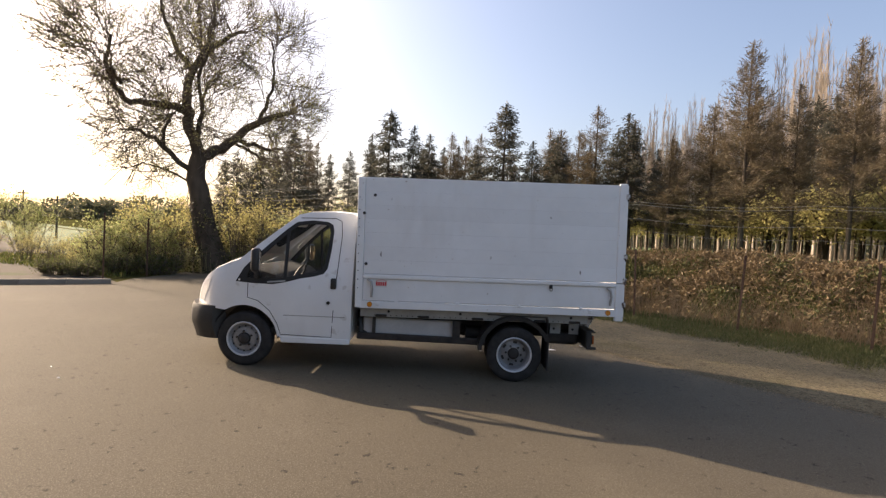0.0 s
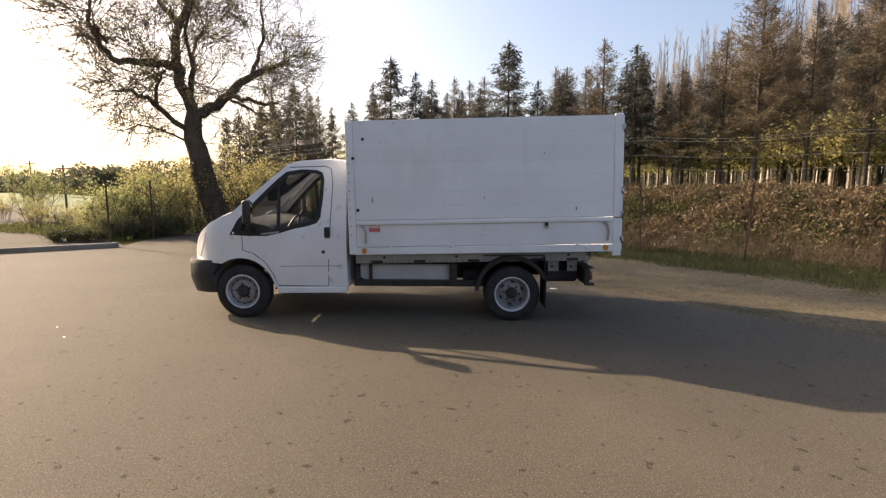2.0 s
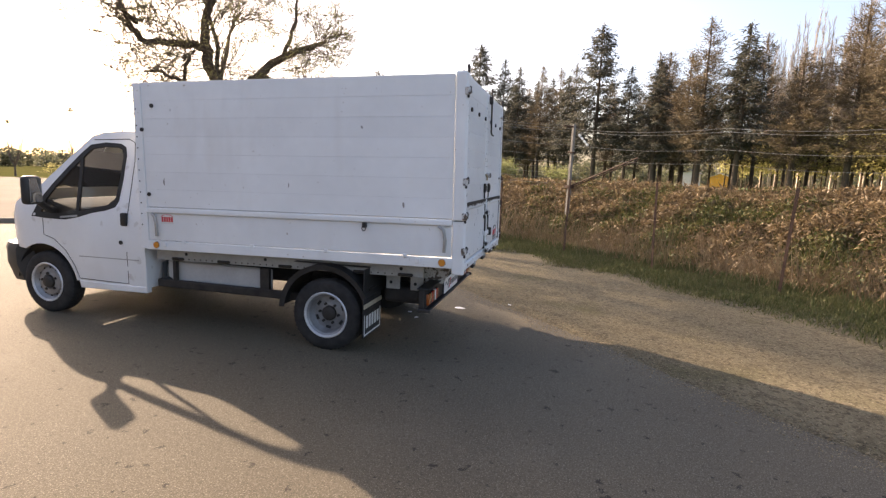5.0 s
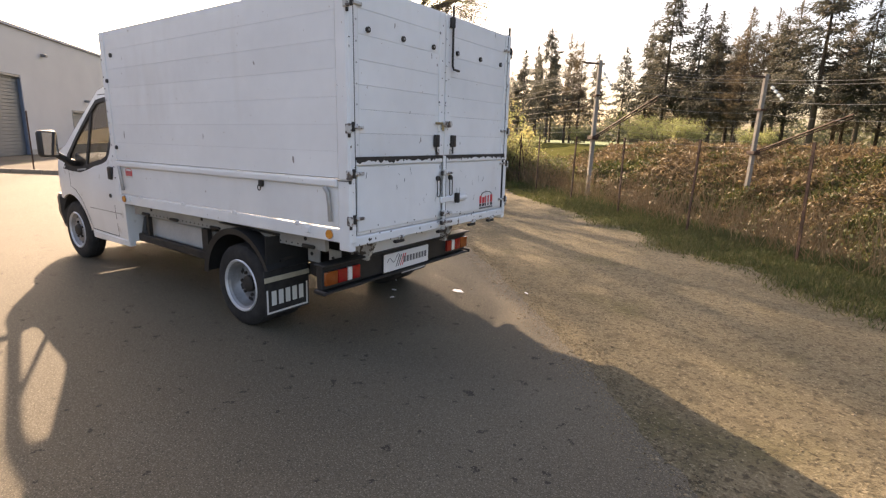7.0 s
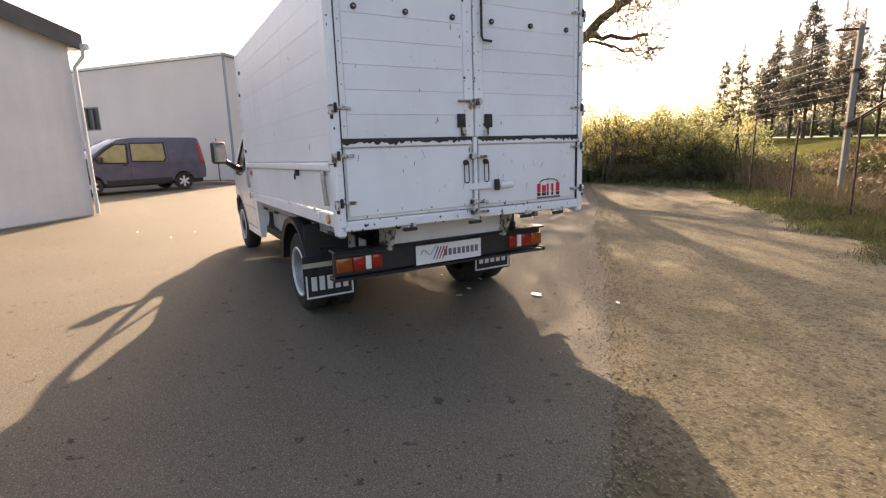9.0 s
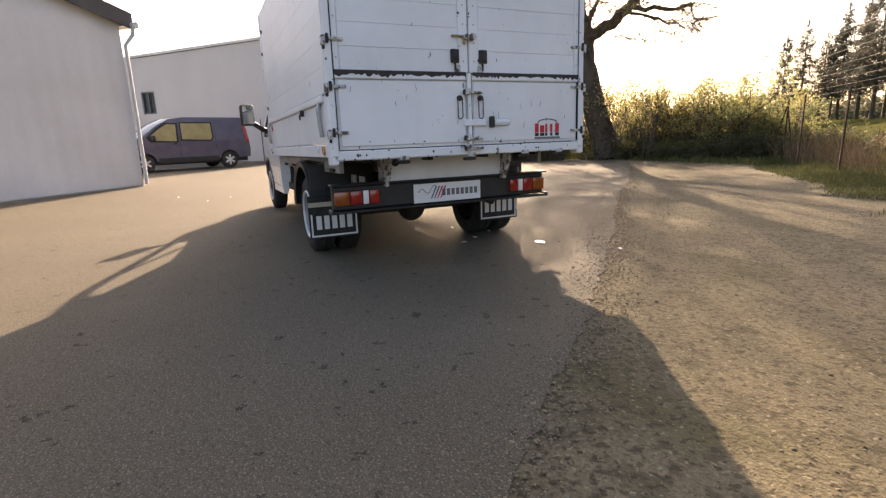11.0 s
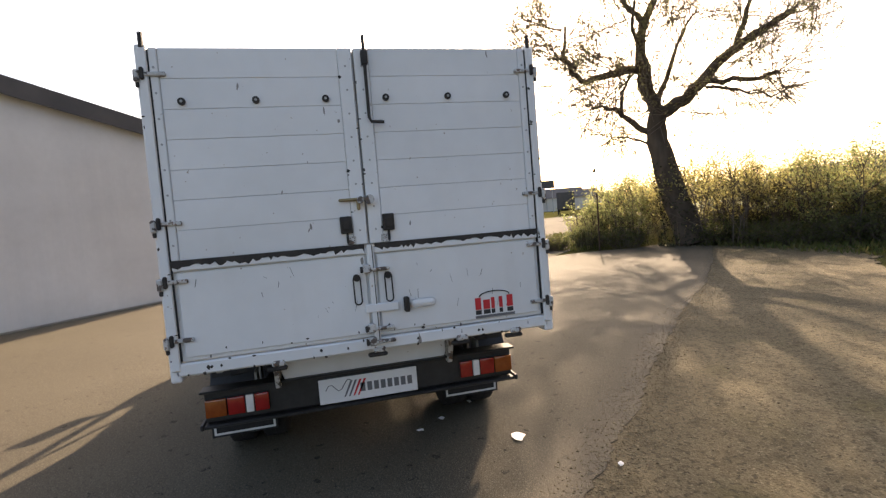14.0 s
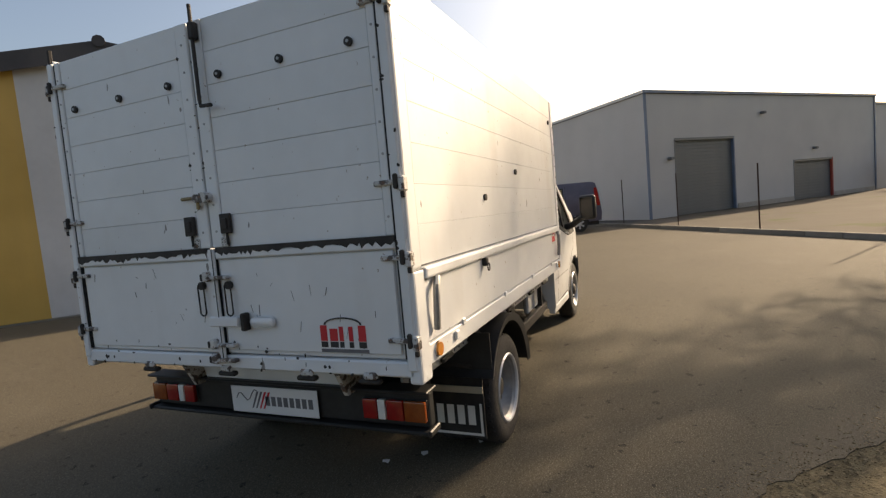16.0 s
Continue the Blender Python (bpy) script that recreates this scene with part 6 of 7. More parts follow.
# ---- trees and bushes ----
def conifer_mesh(seed, h, radius, bare, dense=1.0, lift=0.0, fine=1.0):
    """Trunk and branches as sticks, needles as small sprays; returns both sets of arrays."""
    rng = np.random.default_rng(seed)
    segs = []
    cen, ways = [], []
    steps = 8
    for i in range(steps):
        segs.append(((0, 0, h * i / steps), (0, 0, h * (i + 1) / steps), 0.2 * (1 - i / steps) + 0.015, 0.2 * (1 - (i + 1) / steps) + 0.012))
    z = h * bare
    while z < h * 0.99:
        t = (z - h * bare) / (h * (1 - bare))
        reach = radius * ((1 - t) ** 0.85) * rng.uniform(0.75, 1.15) * min(1, 0.55 + t * 3) + 0.12
        for k in range(int(rng.integers(1, 3))):
            a = rng.uniform(0, 2 * np.pi)
            ln = reach * rng.uniform(0.4, 1.15)
            rise = lift + 0.5 * (t - 0.4) + rng.uniform(-0.25, 0.25)
            tip = np.array([np.cos(a) * ln, np.sin(a) * ln, z + rise * ln])
            root = np.array([0, 0, z])
            segs.append((root, tip, 0.022 * (1 - t) + 0.008, 0.004))
            n = max(4, int(ln * 26 * dense))
            f = rng.uniform(0.22, 1.0, n)
            c = root + (tip - root) * f[:, None] + rng.normal(0, 0.12, (n, 3))
            w = (tip - root) / np.linalg.norm(tip - root)
            side = np.stack([-np.sin(a) * np.ones(n), np.cos(a) * np.ones(n), np.zeros(n)], 1) * rng.choice([-1, 1], n)[:, None]
            dv = w * 0.6 + side * rng.uniform(0.2, 1.0, n)[:, None] + np.array([0, 0, -0.45 + 1.8 * lift]) + rng.normal(0, 0.45, (n, 3))
            cen.append(c)
            ways.append(dv / np.linalg.norm(dv, axis=1)[:, None])
        z += rng.uniform(0.03, 0.13) * (1 + 0.5 * (rng.uniform() < 0.1))
    n = int(40 * dense)
    cen.append(np.stack([rng.normal(0, 0.05, n), rng.normal(0, 0.05, n), rng.uniform(h * 0.9, h, n)], 1))
    ways.append(np.tile([[0.2, 0, 1.0]], (n, 1)))
    cen, ways = np.concatenate(cen), np.concatenate(ways)
    leaf = cards(cen, 0.075 * fine, 0.36, rng, flat=ways)
    return sticks(segs, 5), leaf


def conifer(name, seed, h, radius, bare, needles, dense, label, group):
    brown = needles is LARCH
    wood, leaf = conifer_mesh(seed, h, radius, bare, dense, 0.35 if brown else 0.0, 0.5 if brown else 1.0)
    tree = thing(name, label, "conifer tree", group=group)
    quick("trunk", *wood, BARK, tree)
    quick("crown", *leaf, needles, tree)
    return tree


def place(ob, x, y, grow=1.0, turn=0.0, thick=1.0, sink=0.05):
    return copy_thing(ob, Matrix.Translation((x, y, bank(x, y) - sink)) @ Matrix.Rotation(turn, 4, "Z") @ Matrix.Diagonal((grow * thick, grow * thick, grow, 1)))


def stand_of_conifers():
    rnd = random.Random(8)
    DARK_TREE = "dark green conifer with a bare lower trunk"
    BROWN = "thin brown-tinged conifer with sparse branches"
    kinds = [conifer("conifer", 21, 14, 3.8, 0.26, CONIFER, 1.4, DARK_TREE, "row of conifers"), conifer("conifer", 22, 13, 2.75, 0.26, CONIFER, 1.25, DARK_TREE, "row of conifers"),
             conifer("conifer", 23, 13, 2.7, 0.18, LARCH, 1.5, BROWN, "row of conifers"), conifer("conifer", 24, 14, 3.4, 0.18, LARCH, 1.6, BROWN, "row of conifers")]
    eye = Vector((-1.05, -8.1))
    # place along and behind the fence, height of the top, kind, relative breadth
    row = [(-43.9, 26, 11.5, 1, 0.9), (-41.1, 27, 13.5, 1, 0.9), (-36.8, 26, 15.6, 0, 1.15), (-33.8, 27, 13.7, 1, 0.95), (-30.4, 26, 12.3, 1, 1.0), (-27.3, 26, 12.0, 2, 0.9), (-24.0, 26, 10.7, 1, 1.0),
           (-20.7, 26, 14.3, 0, 1.15), (-17.6, 26, 10.5, 1, 0.9), (-15.1, 26, 10.7, 1, 1.2), (-11.6, 26, 12.7, 2, 1.15), (-9.0, 26, 11.9, 1, 1.2), (-5.7, 26, 9.7, 2, 1.2), (-3.2, 27, 12.0, 3, 1.1),
           (-0.9, 26, 15.6, 3, 1.0), (1.9, 26, 12.6, 2, 0.8), (4.8, 26, 14.6, 3, 0.8), (8.2, 26, 11.0, 2, 0.85), (10.7, 26, 12.4, 1, 0.8), (13.5, 26, 12.5, 3, 0.8), (16.5, 26, 12.0, 2, 0.8)]
    for s, d, h, k, wide in row:
        p = FENCE + U * s + N * d
        tall = (14, 13, 13, 14)[k]
        g = (h - 1.2) / tall
        place(kinds[k], p.x, p.y, g, rnd.uniform(0, 6.28), wide / g ** 0.5)
    # a second, looser line behind
    for i in range(16):
        b = 11 + 2.1 * i + rnd.uniform(-0.6, 0.6)
        dist = 58 - 0.5 * i + rnd.uniform(-2, 2)
        h = rnd.uniform(9, 13)
        k = rnd.choice((2, 3, 3, 1))
        x, y = eye.x + math.sin(radians(b)) * dist, eye.y + math.cos(radians(b)) * dist
        place(kinds[k], x, y, h / 13.5, rnd.uniform(0, 6.28), rnd.uniform(0.8, 1.05))
    # the darker group farther along, seen past the tree
    for i in range(13):
        b = -13.5 - 0.85 * i + rnd.uniform(-0.3, 0.3)
        dist = rnd.uniform(50, 62)
        h = rnd.uniform(8.5, 11.5) - 0.2 * i
        k = rnd.choice((0, 1, 1, 2))
        x, y = eye.x + math.sin(radians(b)) * dist, eye.y + math.cos(radians(b)) * dist
        place(kinds[k], x, y, h / (14, 13, 13, 14)[k], rnd.uniform(0, 6.28), rnd.uniform(0.8, 1.1))
    # thicker wood behind the row, towards the yard's end
    for i in range(22):
        p = FENCE + U * (-15 - 1.55 * i + rnd.uniform(-0.7, 0.7)) + N * rnd.uniform(29, 37)
        h = rnd.uniform(8.0, 11.5)
        k = rnd.choice((1, 2, 2, 3))
        place(kinds[k], p.x, p.y, h / (14, 13, 13, 14)[k], rnd.uniform(0, 6.28), rnd.uniform(0.95, 1.3))
    for ob in kinds:
        ob.location = (rnd.uniform(25, 32), rnd.uniform(24, 40), 1.3)


stand_of_conifers()


def poplar(seed, h):
    """A fastigiate bare tree: several near-upright stems of different heights, whiskered with thin rising twigs."""
    rng = np.random.default_rng(seed)
    segs = [((0, 0, 0), (0, 0, h * 0.2), 0.2, 0.16)]
    for k in range(15):
        a = rng.uniform(0, 6.28)
        top = h * (1.0 if k == 0 else rng.uniform(0.55, 0.97))
        out = 0.1 if k == 0 else rng.uniform(0.3, 1.25)
        z0 = h * rng.uniform(0.1, 0.35) if k else 0.0
        p = np.array([0, 0, z0])
        steps = 9
        for j in range(steps):
            f = (j + 1) / steps
            spread = out * min(1, f * 1.8) * (1 - 0.3 * f)
            q = np.array([np.cos(a) * spread, np.sin(a) * spread, z0 + (top - z0) * f]) + rng.normal(0, 0.05, 3)
            r = 0.055 if k else 0.14
            segs.append((p, q, r * (1 - j / steps) + 0.006, r * (1 - f) + 0.005))
            for i in range(13):
                w = p + (q - p) * rng.uniform(0, 1)
                e = w + np.array([rng.normal(0, 0.2), rng.normal(0, 0.2), rng.uniform(0.5, 1.3)])
                segs.append((w, e, 0.02, 0.008))
            p = q
    tree = thing("poplar", "tall bare poplar with upswept grey-brown twigs", "poplar tree", group="poplar rows")
    quick("trunk", *sticks(segs, 3), POPLAR_BARK, tree)
    return tree


def poplar_rows():
    rnd = random.Random(15)
    kinds = [poplar(s, 21) for s in (41, 42, 43)]
    eye = Vector((-1.05, -8.1))
    for line in range(3):
        for i in range(34):
            b = 18.8 + i * 1.1 + line * 0.4 + rnd.uniform(-0.35, 0.35)
            dist = 82 - 0.9 * (b - 19.5) + line * 9 + rnd.uniform(-1, 1)
            x, y = eye.x + math.sin(radians(b)) * dist, eye.y + math.cos(radians(b)) * dist
            place(rnd.choice(kinds), x, y, rnd.uniform(0.9, 1.06) * min(1.12, 0.95 + 0.012 * (b - 19.5)), rnd.uniform(0, 6.28), 1.0)
    for i, ob in enumerate(kinds):
        ob.location = (52 + 3 * i, 38, 1.4)


poplar_rows()


def young_tree(seed):
    rng = np.random.default_rng(seed)
    segs = [((0, 0, 0), (0.03, 0, 1.2), 0.065, 0.055), ((0.03, 0, 1.2), (0, 0.04, 2.4), 0.055, 0.045)]
    cen = []
    for k in range(70):
        a, ln = rng.uniform(0, 6.28), rng.uniform(0.5, 1.5)
        p = np.array([0, 0.04, rng.uniform(1.9, 2.5)])
        q = p + np.array([np.cos(a) * ln * 0.7, np.sin(a) * ln * 0.7, rng.uniform(0.1, 1.6)])
        segs.append((p, q, 0.02, 0.006))
        n = 12
        cen.append(q + rng.normal(0, 0.3, (n, 3)) + np.array([0, 0, -0.45]))
    tree = thing("young_tree", "young pollarded tree with thin yellow-brown foliage", "tree", group="rows of young trees")
    quick("trunk", *sticks(segs, 5), BARK, tree)
    quick("crown", *cards(np.concatenate(cen), 0.11, 0.2, rng), OLIVE_LEAF, tree)
    return tree


def young_rows():
    rnd = random.Random(3)
    kinds = [young_tree(s) for s in (61, 62, 63)]
    eye = Vector((-1.05, -8.1))
    for line in range(3):
        for i in range(26):
            b = 17 + i * 1.3 + rnd.uniform(-0.3, 0.3) + 0.5 * line
            dist = 66 - 0.75 * (b - 9) + line * 6
            x, y = eye.x + math.sin(radians(b)) * dist, eye.y + math.cos(radians(b)) * dist
            place(rnd.choice(kinds), x, y, rnd.uniform(1.05, 1.5), rnd.uniform(0, 6.28), 1.0)
    for i, ob in enumerate(kinds):
        ob.location = (46 + 3 * i, 30, 1.4)


young_rows()


def great_tree():
    """The old spreading tree: a thick leaning trunk, crooked limbs, fine twigs and sparse young leaves."""
    rng = np.random.default_rng(77)
    ax = Vector((0.77, 0.64, 0))          # across the view from the yard
    ay = Vector((-0.64, 0.77, 0))         # away from it

    def at(a, z, b=0.0):
        v = ax * a + ay * b * 0.6
        return np.array([v.x, v.y, z])
    limbs = [
        ([at(0.42, -0.15), at(0.34, 0.35, 0.0), at(0.16, 1.0, -0.05), at(-0.2, 2.2, -0.15), at(-0.42, 3.2, -0.3), at(-0.35, 4.05, -0.35)], 0.62, 0.33),
        ([at(-0.35, 4.0, -0.35), at(-0.7, 4.9, -0.3), at(-0.82, 5.6, -0.3), at(-0.75, 6.5, -0.2), at(-0.3, 7.6, -0.1), at(0.5, 8.3, 0.1), at(1.1, 8.7, 0.2)], 0.26, 0.06),
        ([at(-0.8, 5.5, -0.3), at(-1.7, 5.5, -0.5), at(-2.4, 5.4, -0.6), at(-2.85, 5.75, -0.7), at(-3.1, 6.4, -0.7), at(-3.0, 7.3, -0.7)], 0.17, 0.05),
        ([at(-0.35, 4.0, -0.35), at(0.4, 4.4, -0.1), at(1.1, 5.0, 0.1), at(1.7, 5.6, 0.2), at(2.4, 5.9, 0.3), at(3.1, 6.25, 0.4)], 0.25, 0.09),
        ([at(0.9, 4.8, 0.1), at(1.6, 4.75, 0.4), at(2.3, 4.65, 0.7), at(2.7, 4.75, 0.9)], 0.11, 0.05),
        ([at(-0.45, 3.35, -0.3), at(-1.2, 4.0, -0.2), at(-1.7, 4.4, -0.1), at(-2.1, 4.6, 0.1), at(-2.6, 4.6, 0.2)], 0.13, 0.04),
        ([at(-1.5, 4.2, -0.2), at(-1.4, 4.9, -0.2), at(-1.1, 5.4, -0.2)], 0.08, 0.04),
        ([at(-0.4, 4.4, -0.2), at(-0.2, 5.2, 0.9), at(0.0, 6.3, 1.8), at(0.4, 7.2, 2.6)], 0.12, 0.04),
        ([at(-0.5, 4.6, -0.5), at(-0.4, 5.4, -1.3), at(-0.7, 6.4, -2.1), at(-0.5, 7.4, -2.7)], 0.11, 0.04),
        ([at(-0.7, 6.8, -0.2), at(-1.2, 7.6, -0.2), at(-1.6, 8.6, -0.2), at(-1.6, 9.5, -0.2)], 0.12, 0.03),
        ([at(1.7, 5.6, 0.2), at(2.0, 6.5, 0.1), at(2.2, 7.5, 0.0), at(2.0, 8.5, 0.0)], 0.10, 0.03),
        ([at(-0.3, 7.6, -0.1), at(0.0, 8.6, 0.1), at(0.0, 9.6, 0.1)], 0.09, 0.03),
        ([at(-2.75, 5.9, -0.8), at(-3.0, 6.2, -1.4), at(-3.1, 6.1, -2.1)], 0.08, 0.03),
        ([at(-0.45, 3.0, 0.0), at(-1.2, 3.5, 0.4), at(-1.9, 3.6, 0.8), at(-2.5, 3.4, 1.1)], 0.05, 0.02),
        ([at(0.9, 4.7, 0.1), at(1.7, 4.4, 0.8), at(2.5, 4.2, 1.4), at(3.1, 4.4, 1.7)], 0.06, 0.02),
    ]
    tree = thing("spreading_tree", "old spreading tree with crooked limbs and sparse young leaves", "tree", Matrix.Translation((-9.8, 11.0, -0.05)) @ Matrix.Scale(1.05, 4))
    for i, (pts, r0, r1) in enumerate(limbs):
        fine = []
        P = [Vector(p) for p in pts]
        for a, b in zip(P, P[1:]):
            for k in range(3):
                fine.append(a.lerp(b, k / 3))
        fine.append(P[-1])
        fine = [p + Vector(rng.normal(0, 0.03, 3)) for p in fine]
        part("trunk" if i == 0 else "limb", tube(fine, r0 * 0.8, 10, True, r1 * 0.8), BARK, tree, smooth=True)
    segs, tips = [], []
    heart, reach = at(-0.5, 7.0), (4.9, 3.9, 3.6)

    def inside(p):
        v = Vector(p - heart)
        return (v.dot(ax) / reach[0]) ** 2 + (v.dot(ay) / reach[1]) ** 2 + (v.z / (reach[2] if v.z > 0 else 4.2 if v.dot(ay) > -0.6 else 3.0)) ** 2

    def grow(p, d, ln, r, level):
        q = p + d * ln
        segs.append((p, q, r, r * 0.74))
        if level <= 2:
            tips.append(q)
            tips.append((p + q) / 2)
        if level == 0 or inside(q) > 1.0 + rng.normal(0, 0.10):
            return
        for k in range(3):
            nd = d + rng.normal(0, 0.46, 3) + np.array([0, 0, 0.08])
            nd /= np.linalg.norm(nd)
            grow(q if k < 2 else p + (q - p) * rng.uniform(0.3, 0.9), nd, ln * rng.uniform(0.66, 0.95), r * 0.74, level - 1)
    middle = at(-0.5, 5.2)
    for pts, r0, r1 in limbs[1:]:
        for j in range(1, len(pts)):
            for k in range(3 if j < len(pts) - 1 else 10):
                p = pts[j - 1] + (pts[j] - pts[j - 1]) * rng.uniform(0.2, 1.0)
                d = (p - middle) / (np.linalg.norm(p - middle) + 0.1) * 0.6 + rng.normal(0, 0.5, 3) + np.array([0, 0, 0.15])
                d /= np.linalg.norm(d)
                grow(p, d, rng.uniform(0.55, 0.9), 0.0175, 4)
    quick("branchwork", *sticks(segs, 3), TWIG, tree)
    tips = np.array(tips)
    full = np.array([noise.noise((p[0] * 1.5, p[1] * 1.5, p[2] * 1.5)) for p in tips])
    tips = tips[full + rng.normal(0, 0.12, len(tips)) > -0.02]
    cen = np.concatenate([tips + rng.normal(0, 0.09, tips.shape) for _ in range(3)])
    cen = cen[rng.uniform(0, 1, len(cen)) < 0.65]
    quick("crown", *cards(cen, 0.03, 0.055, rng), SPRING, tree)
    a = rng.uniform(0, 6.28, 900)
    z = rng.uniform(0, 1.0, 900) ** 1.6 * 2.6
    r = 0.40 - 0.03 * z + np.abs(rng.normal(0, 0.04, 900)) + 0.20 * np.exp(-z)
    lean = np.interp(z, [0, 1, 2.2, 3.2, 4], [0.12, 0.08, -0.2, -0.42, -0.35])
    back = np.interp(z, [0, 1, 2.2, 3.2, 4], [0.0, -0.05, -0.15, -0.3, -0.35])
    cen = np.stack([ax.x * lean + ay.x * back + r * np.cos(a), ax.y * lean + ay.y * back + r * np.sin(a), z], 1)
    quick("ivy", *cards(cen, 0.06, 0.075, rng), IVY, tree)
    return tree


great_tree()


def bush(seed, wide, h, leaves, count, label, leaf=0.06, stems=16, name="bush", group="bushes at the yard's end"):
    """A shrub: crooked stems from one stool, forking twice, with leaves gathered in loose clumps round the twigs."""
    rng = np.random.default_rng(seed)
    segs, clumps = [], []

    def fork(p, d, ln, r, level):
        q = p + d * ln + rng.normal(0, 0.04, 3)
        segs.append((p, q, r, r * 0.65))
        if level == 0:
            clumps.append(q)
            clumps.append((p + q) / 2)
            return
        for k in range(3):
            nd = d + rng.normal(0, 0.55, 3) + np.array([0, 0, 0.15])
            nd /= np.linalg.norm(nd)
            fork(p + (q - p) * rng.uniform(0.35, 1.0), nd, ln * rng.uniform(0.5, 0.8), r * 0.6, level - 1)
    for k in range(stems):
        a, r = rng.uniform(0, 6.28), wide * 0.5 * np.sqrt(rng.uniform(0, 1))
        d = np.array([np.cos(a) * r * 0.6 / h, np.sin(a) * r * 0.6 / h, 1.0])
        d /= np.linalg.norm(d)
        fork(np.array([np.cos(a) * r * 0.5, np.sin(a) * r * 0.5, 0]), d, h * rng.uniform(0.2, 0.5), 0.022, 3)
    clumps = np.array(clumps)
    weight = rng.uniform(0.1, 1.0, len(clumps)) ** 2 * np.clip(clumps[:, 2] / h, 0.3, 0.55)
    pick = rng.choice(len(clumps), count, p=weight / weight.sum())
    cen = clumps[pick] + rng.normal(0, 0.075, (count, 3))
    cen[:, 2] = np.abs(cen[:, 2])
    ob = thing(name, label, "bush", group=group)
    quick("branchwork", *sticks(segs, 3), GREY_BARK, ob)
    quick("crown", *cards(cen, leaf * 0.7, leaf, rng), leaves, ob)
    return ob


def hedges():
    rnd = random.Random(5)
    GREEN, OLIVE, LOW = "leafy green bush in fresh spring leaf", "twiggy olive-brown bush beside the old tree", "low mixed undergrowth at the foot of the bushes"
    kinds = [bush(81, 2.6, 3.0, BUSH_LEAF, 4200, GREEN, 0.068, stems=12), bush(82, 2.4, 2.7, OLIVE_LEAF, 2600, OLIVE, 0.063, stems=12), bush(83, 2.2, 2.0, BUSH_LEAF, 3600, GREEN, 0.07), bush(84, 2.0, 3.3, OLIVE_LEAF, 2000, OLIVE, 0.063, stems=13),
             bush(85, 1.9, 0.75, UNDER, 2600, LOW, stems=40, name="undergrowth", group="undergrowth below the bushes")]
    spots_ = []
    # behind the tree, towards the fence's end
    for i in range(9):
        t = i / 8
        spots_.append((-10.2 + 4.1 * t + rnd.uniform(-0.3, 0.3), 12.9 + 2.2 * t + rnd.uniform(0, 0.8), (3, 1, 3, 3, 1, 0, 0, 1, 0)[i], (1.0, 1.1, 0.95, 0.9, 1.0, 1.0, 0.85, 0.8, 0.7)[i]))
    for i in range(8):
        t = i / 7
        spots_.append((-9.9 + 4.0 * t + rnd.uniform(-0.2, 0.2), 12.3 + 2.5 * t + rnd.uniform(-0.1, 0.3), 4, rnd.uniform(0.8, 1.15)))
    for i in range(11):
        t = i / 10
        spots_.append((-10.6 + 4.8 * t + rnd.uniform(-0.2, 0.2), 13.7 + 3.2 * t + rnd.uniform(-0.2, 0.3), 4, rnd.uniform(1.1, 1.5)))
    # between the tree and the kerb's end
    for x, y, k, g in ((-12.0, 11.0, 0, 0.8), (-12.7, 11.6, 1, 0.95), (-13.4, 10.6, 2, 1.05), (-11.5, 12.4, 1, 1.15), (-9.6, 12.4, 3, 1.1), (-13.2, 9.6, 2, 0.45), (-14.6, 10.7, 1, 0.4), (-14.8, 11.5, 1, 0.5), (-16.2, 11.6, 3, 0.45), (-11.6, 10.4, 4, 0.9), (-12.6, 9.7, 4, 0.8), (-13.9, 8.7, 4, 0.7),
                       (-16.5, 12.6, 1, 0.42), (-18.0, 12.4, 3, 0.38), (-13.0, 8.6, 4, 0.6), (-24.0, 17.5, 1, 0.55), (-22.0, 17.0, 0, 0.5), (-30.0, 21.0, 1, 0.7), (-26.0, 22.0, 0, 1.15), (-18.5, 17.5, 1, 0.55), (-14.2, 13.6, 3, 0.5), (-12.2, 13.8, 1, 1.0), (-19.5, 14.6, 3, 0.4)):
        spots_.append((x, y, k, g))
    # shrubs between the bank and the conifers
    for i in range(14):
        p = FENCE + U * (-18.5 - 1.4 * i + rnd.uniform(-0.6, 0.6)) + N * rnd.uniform(15, 23)
        spots_.append((p.x - 1.0, p.y + 0.75, rnd.choice((0, 2, 2)), rnd.uniform(0.7, 1.05)))
    used = set()
    for x, y, k, g in spots_:
        m = Matrix.Translation((x + 1.0, y - 0.75, bank(x + 1.0, y - 0.75))) @ Matrix.Rotation(rnd.uniform(0, 6.28), 4, "Z") @ Matrix.Diagonal((g, g, g * rnd.uniform(0.9, 1.1), 1))
        if k in used:
            copy_thing(kinds[k], m)
        else:
            used.add(k)
            kinds[k].matrix_world = m


hedges()


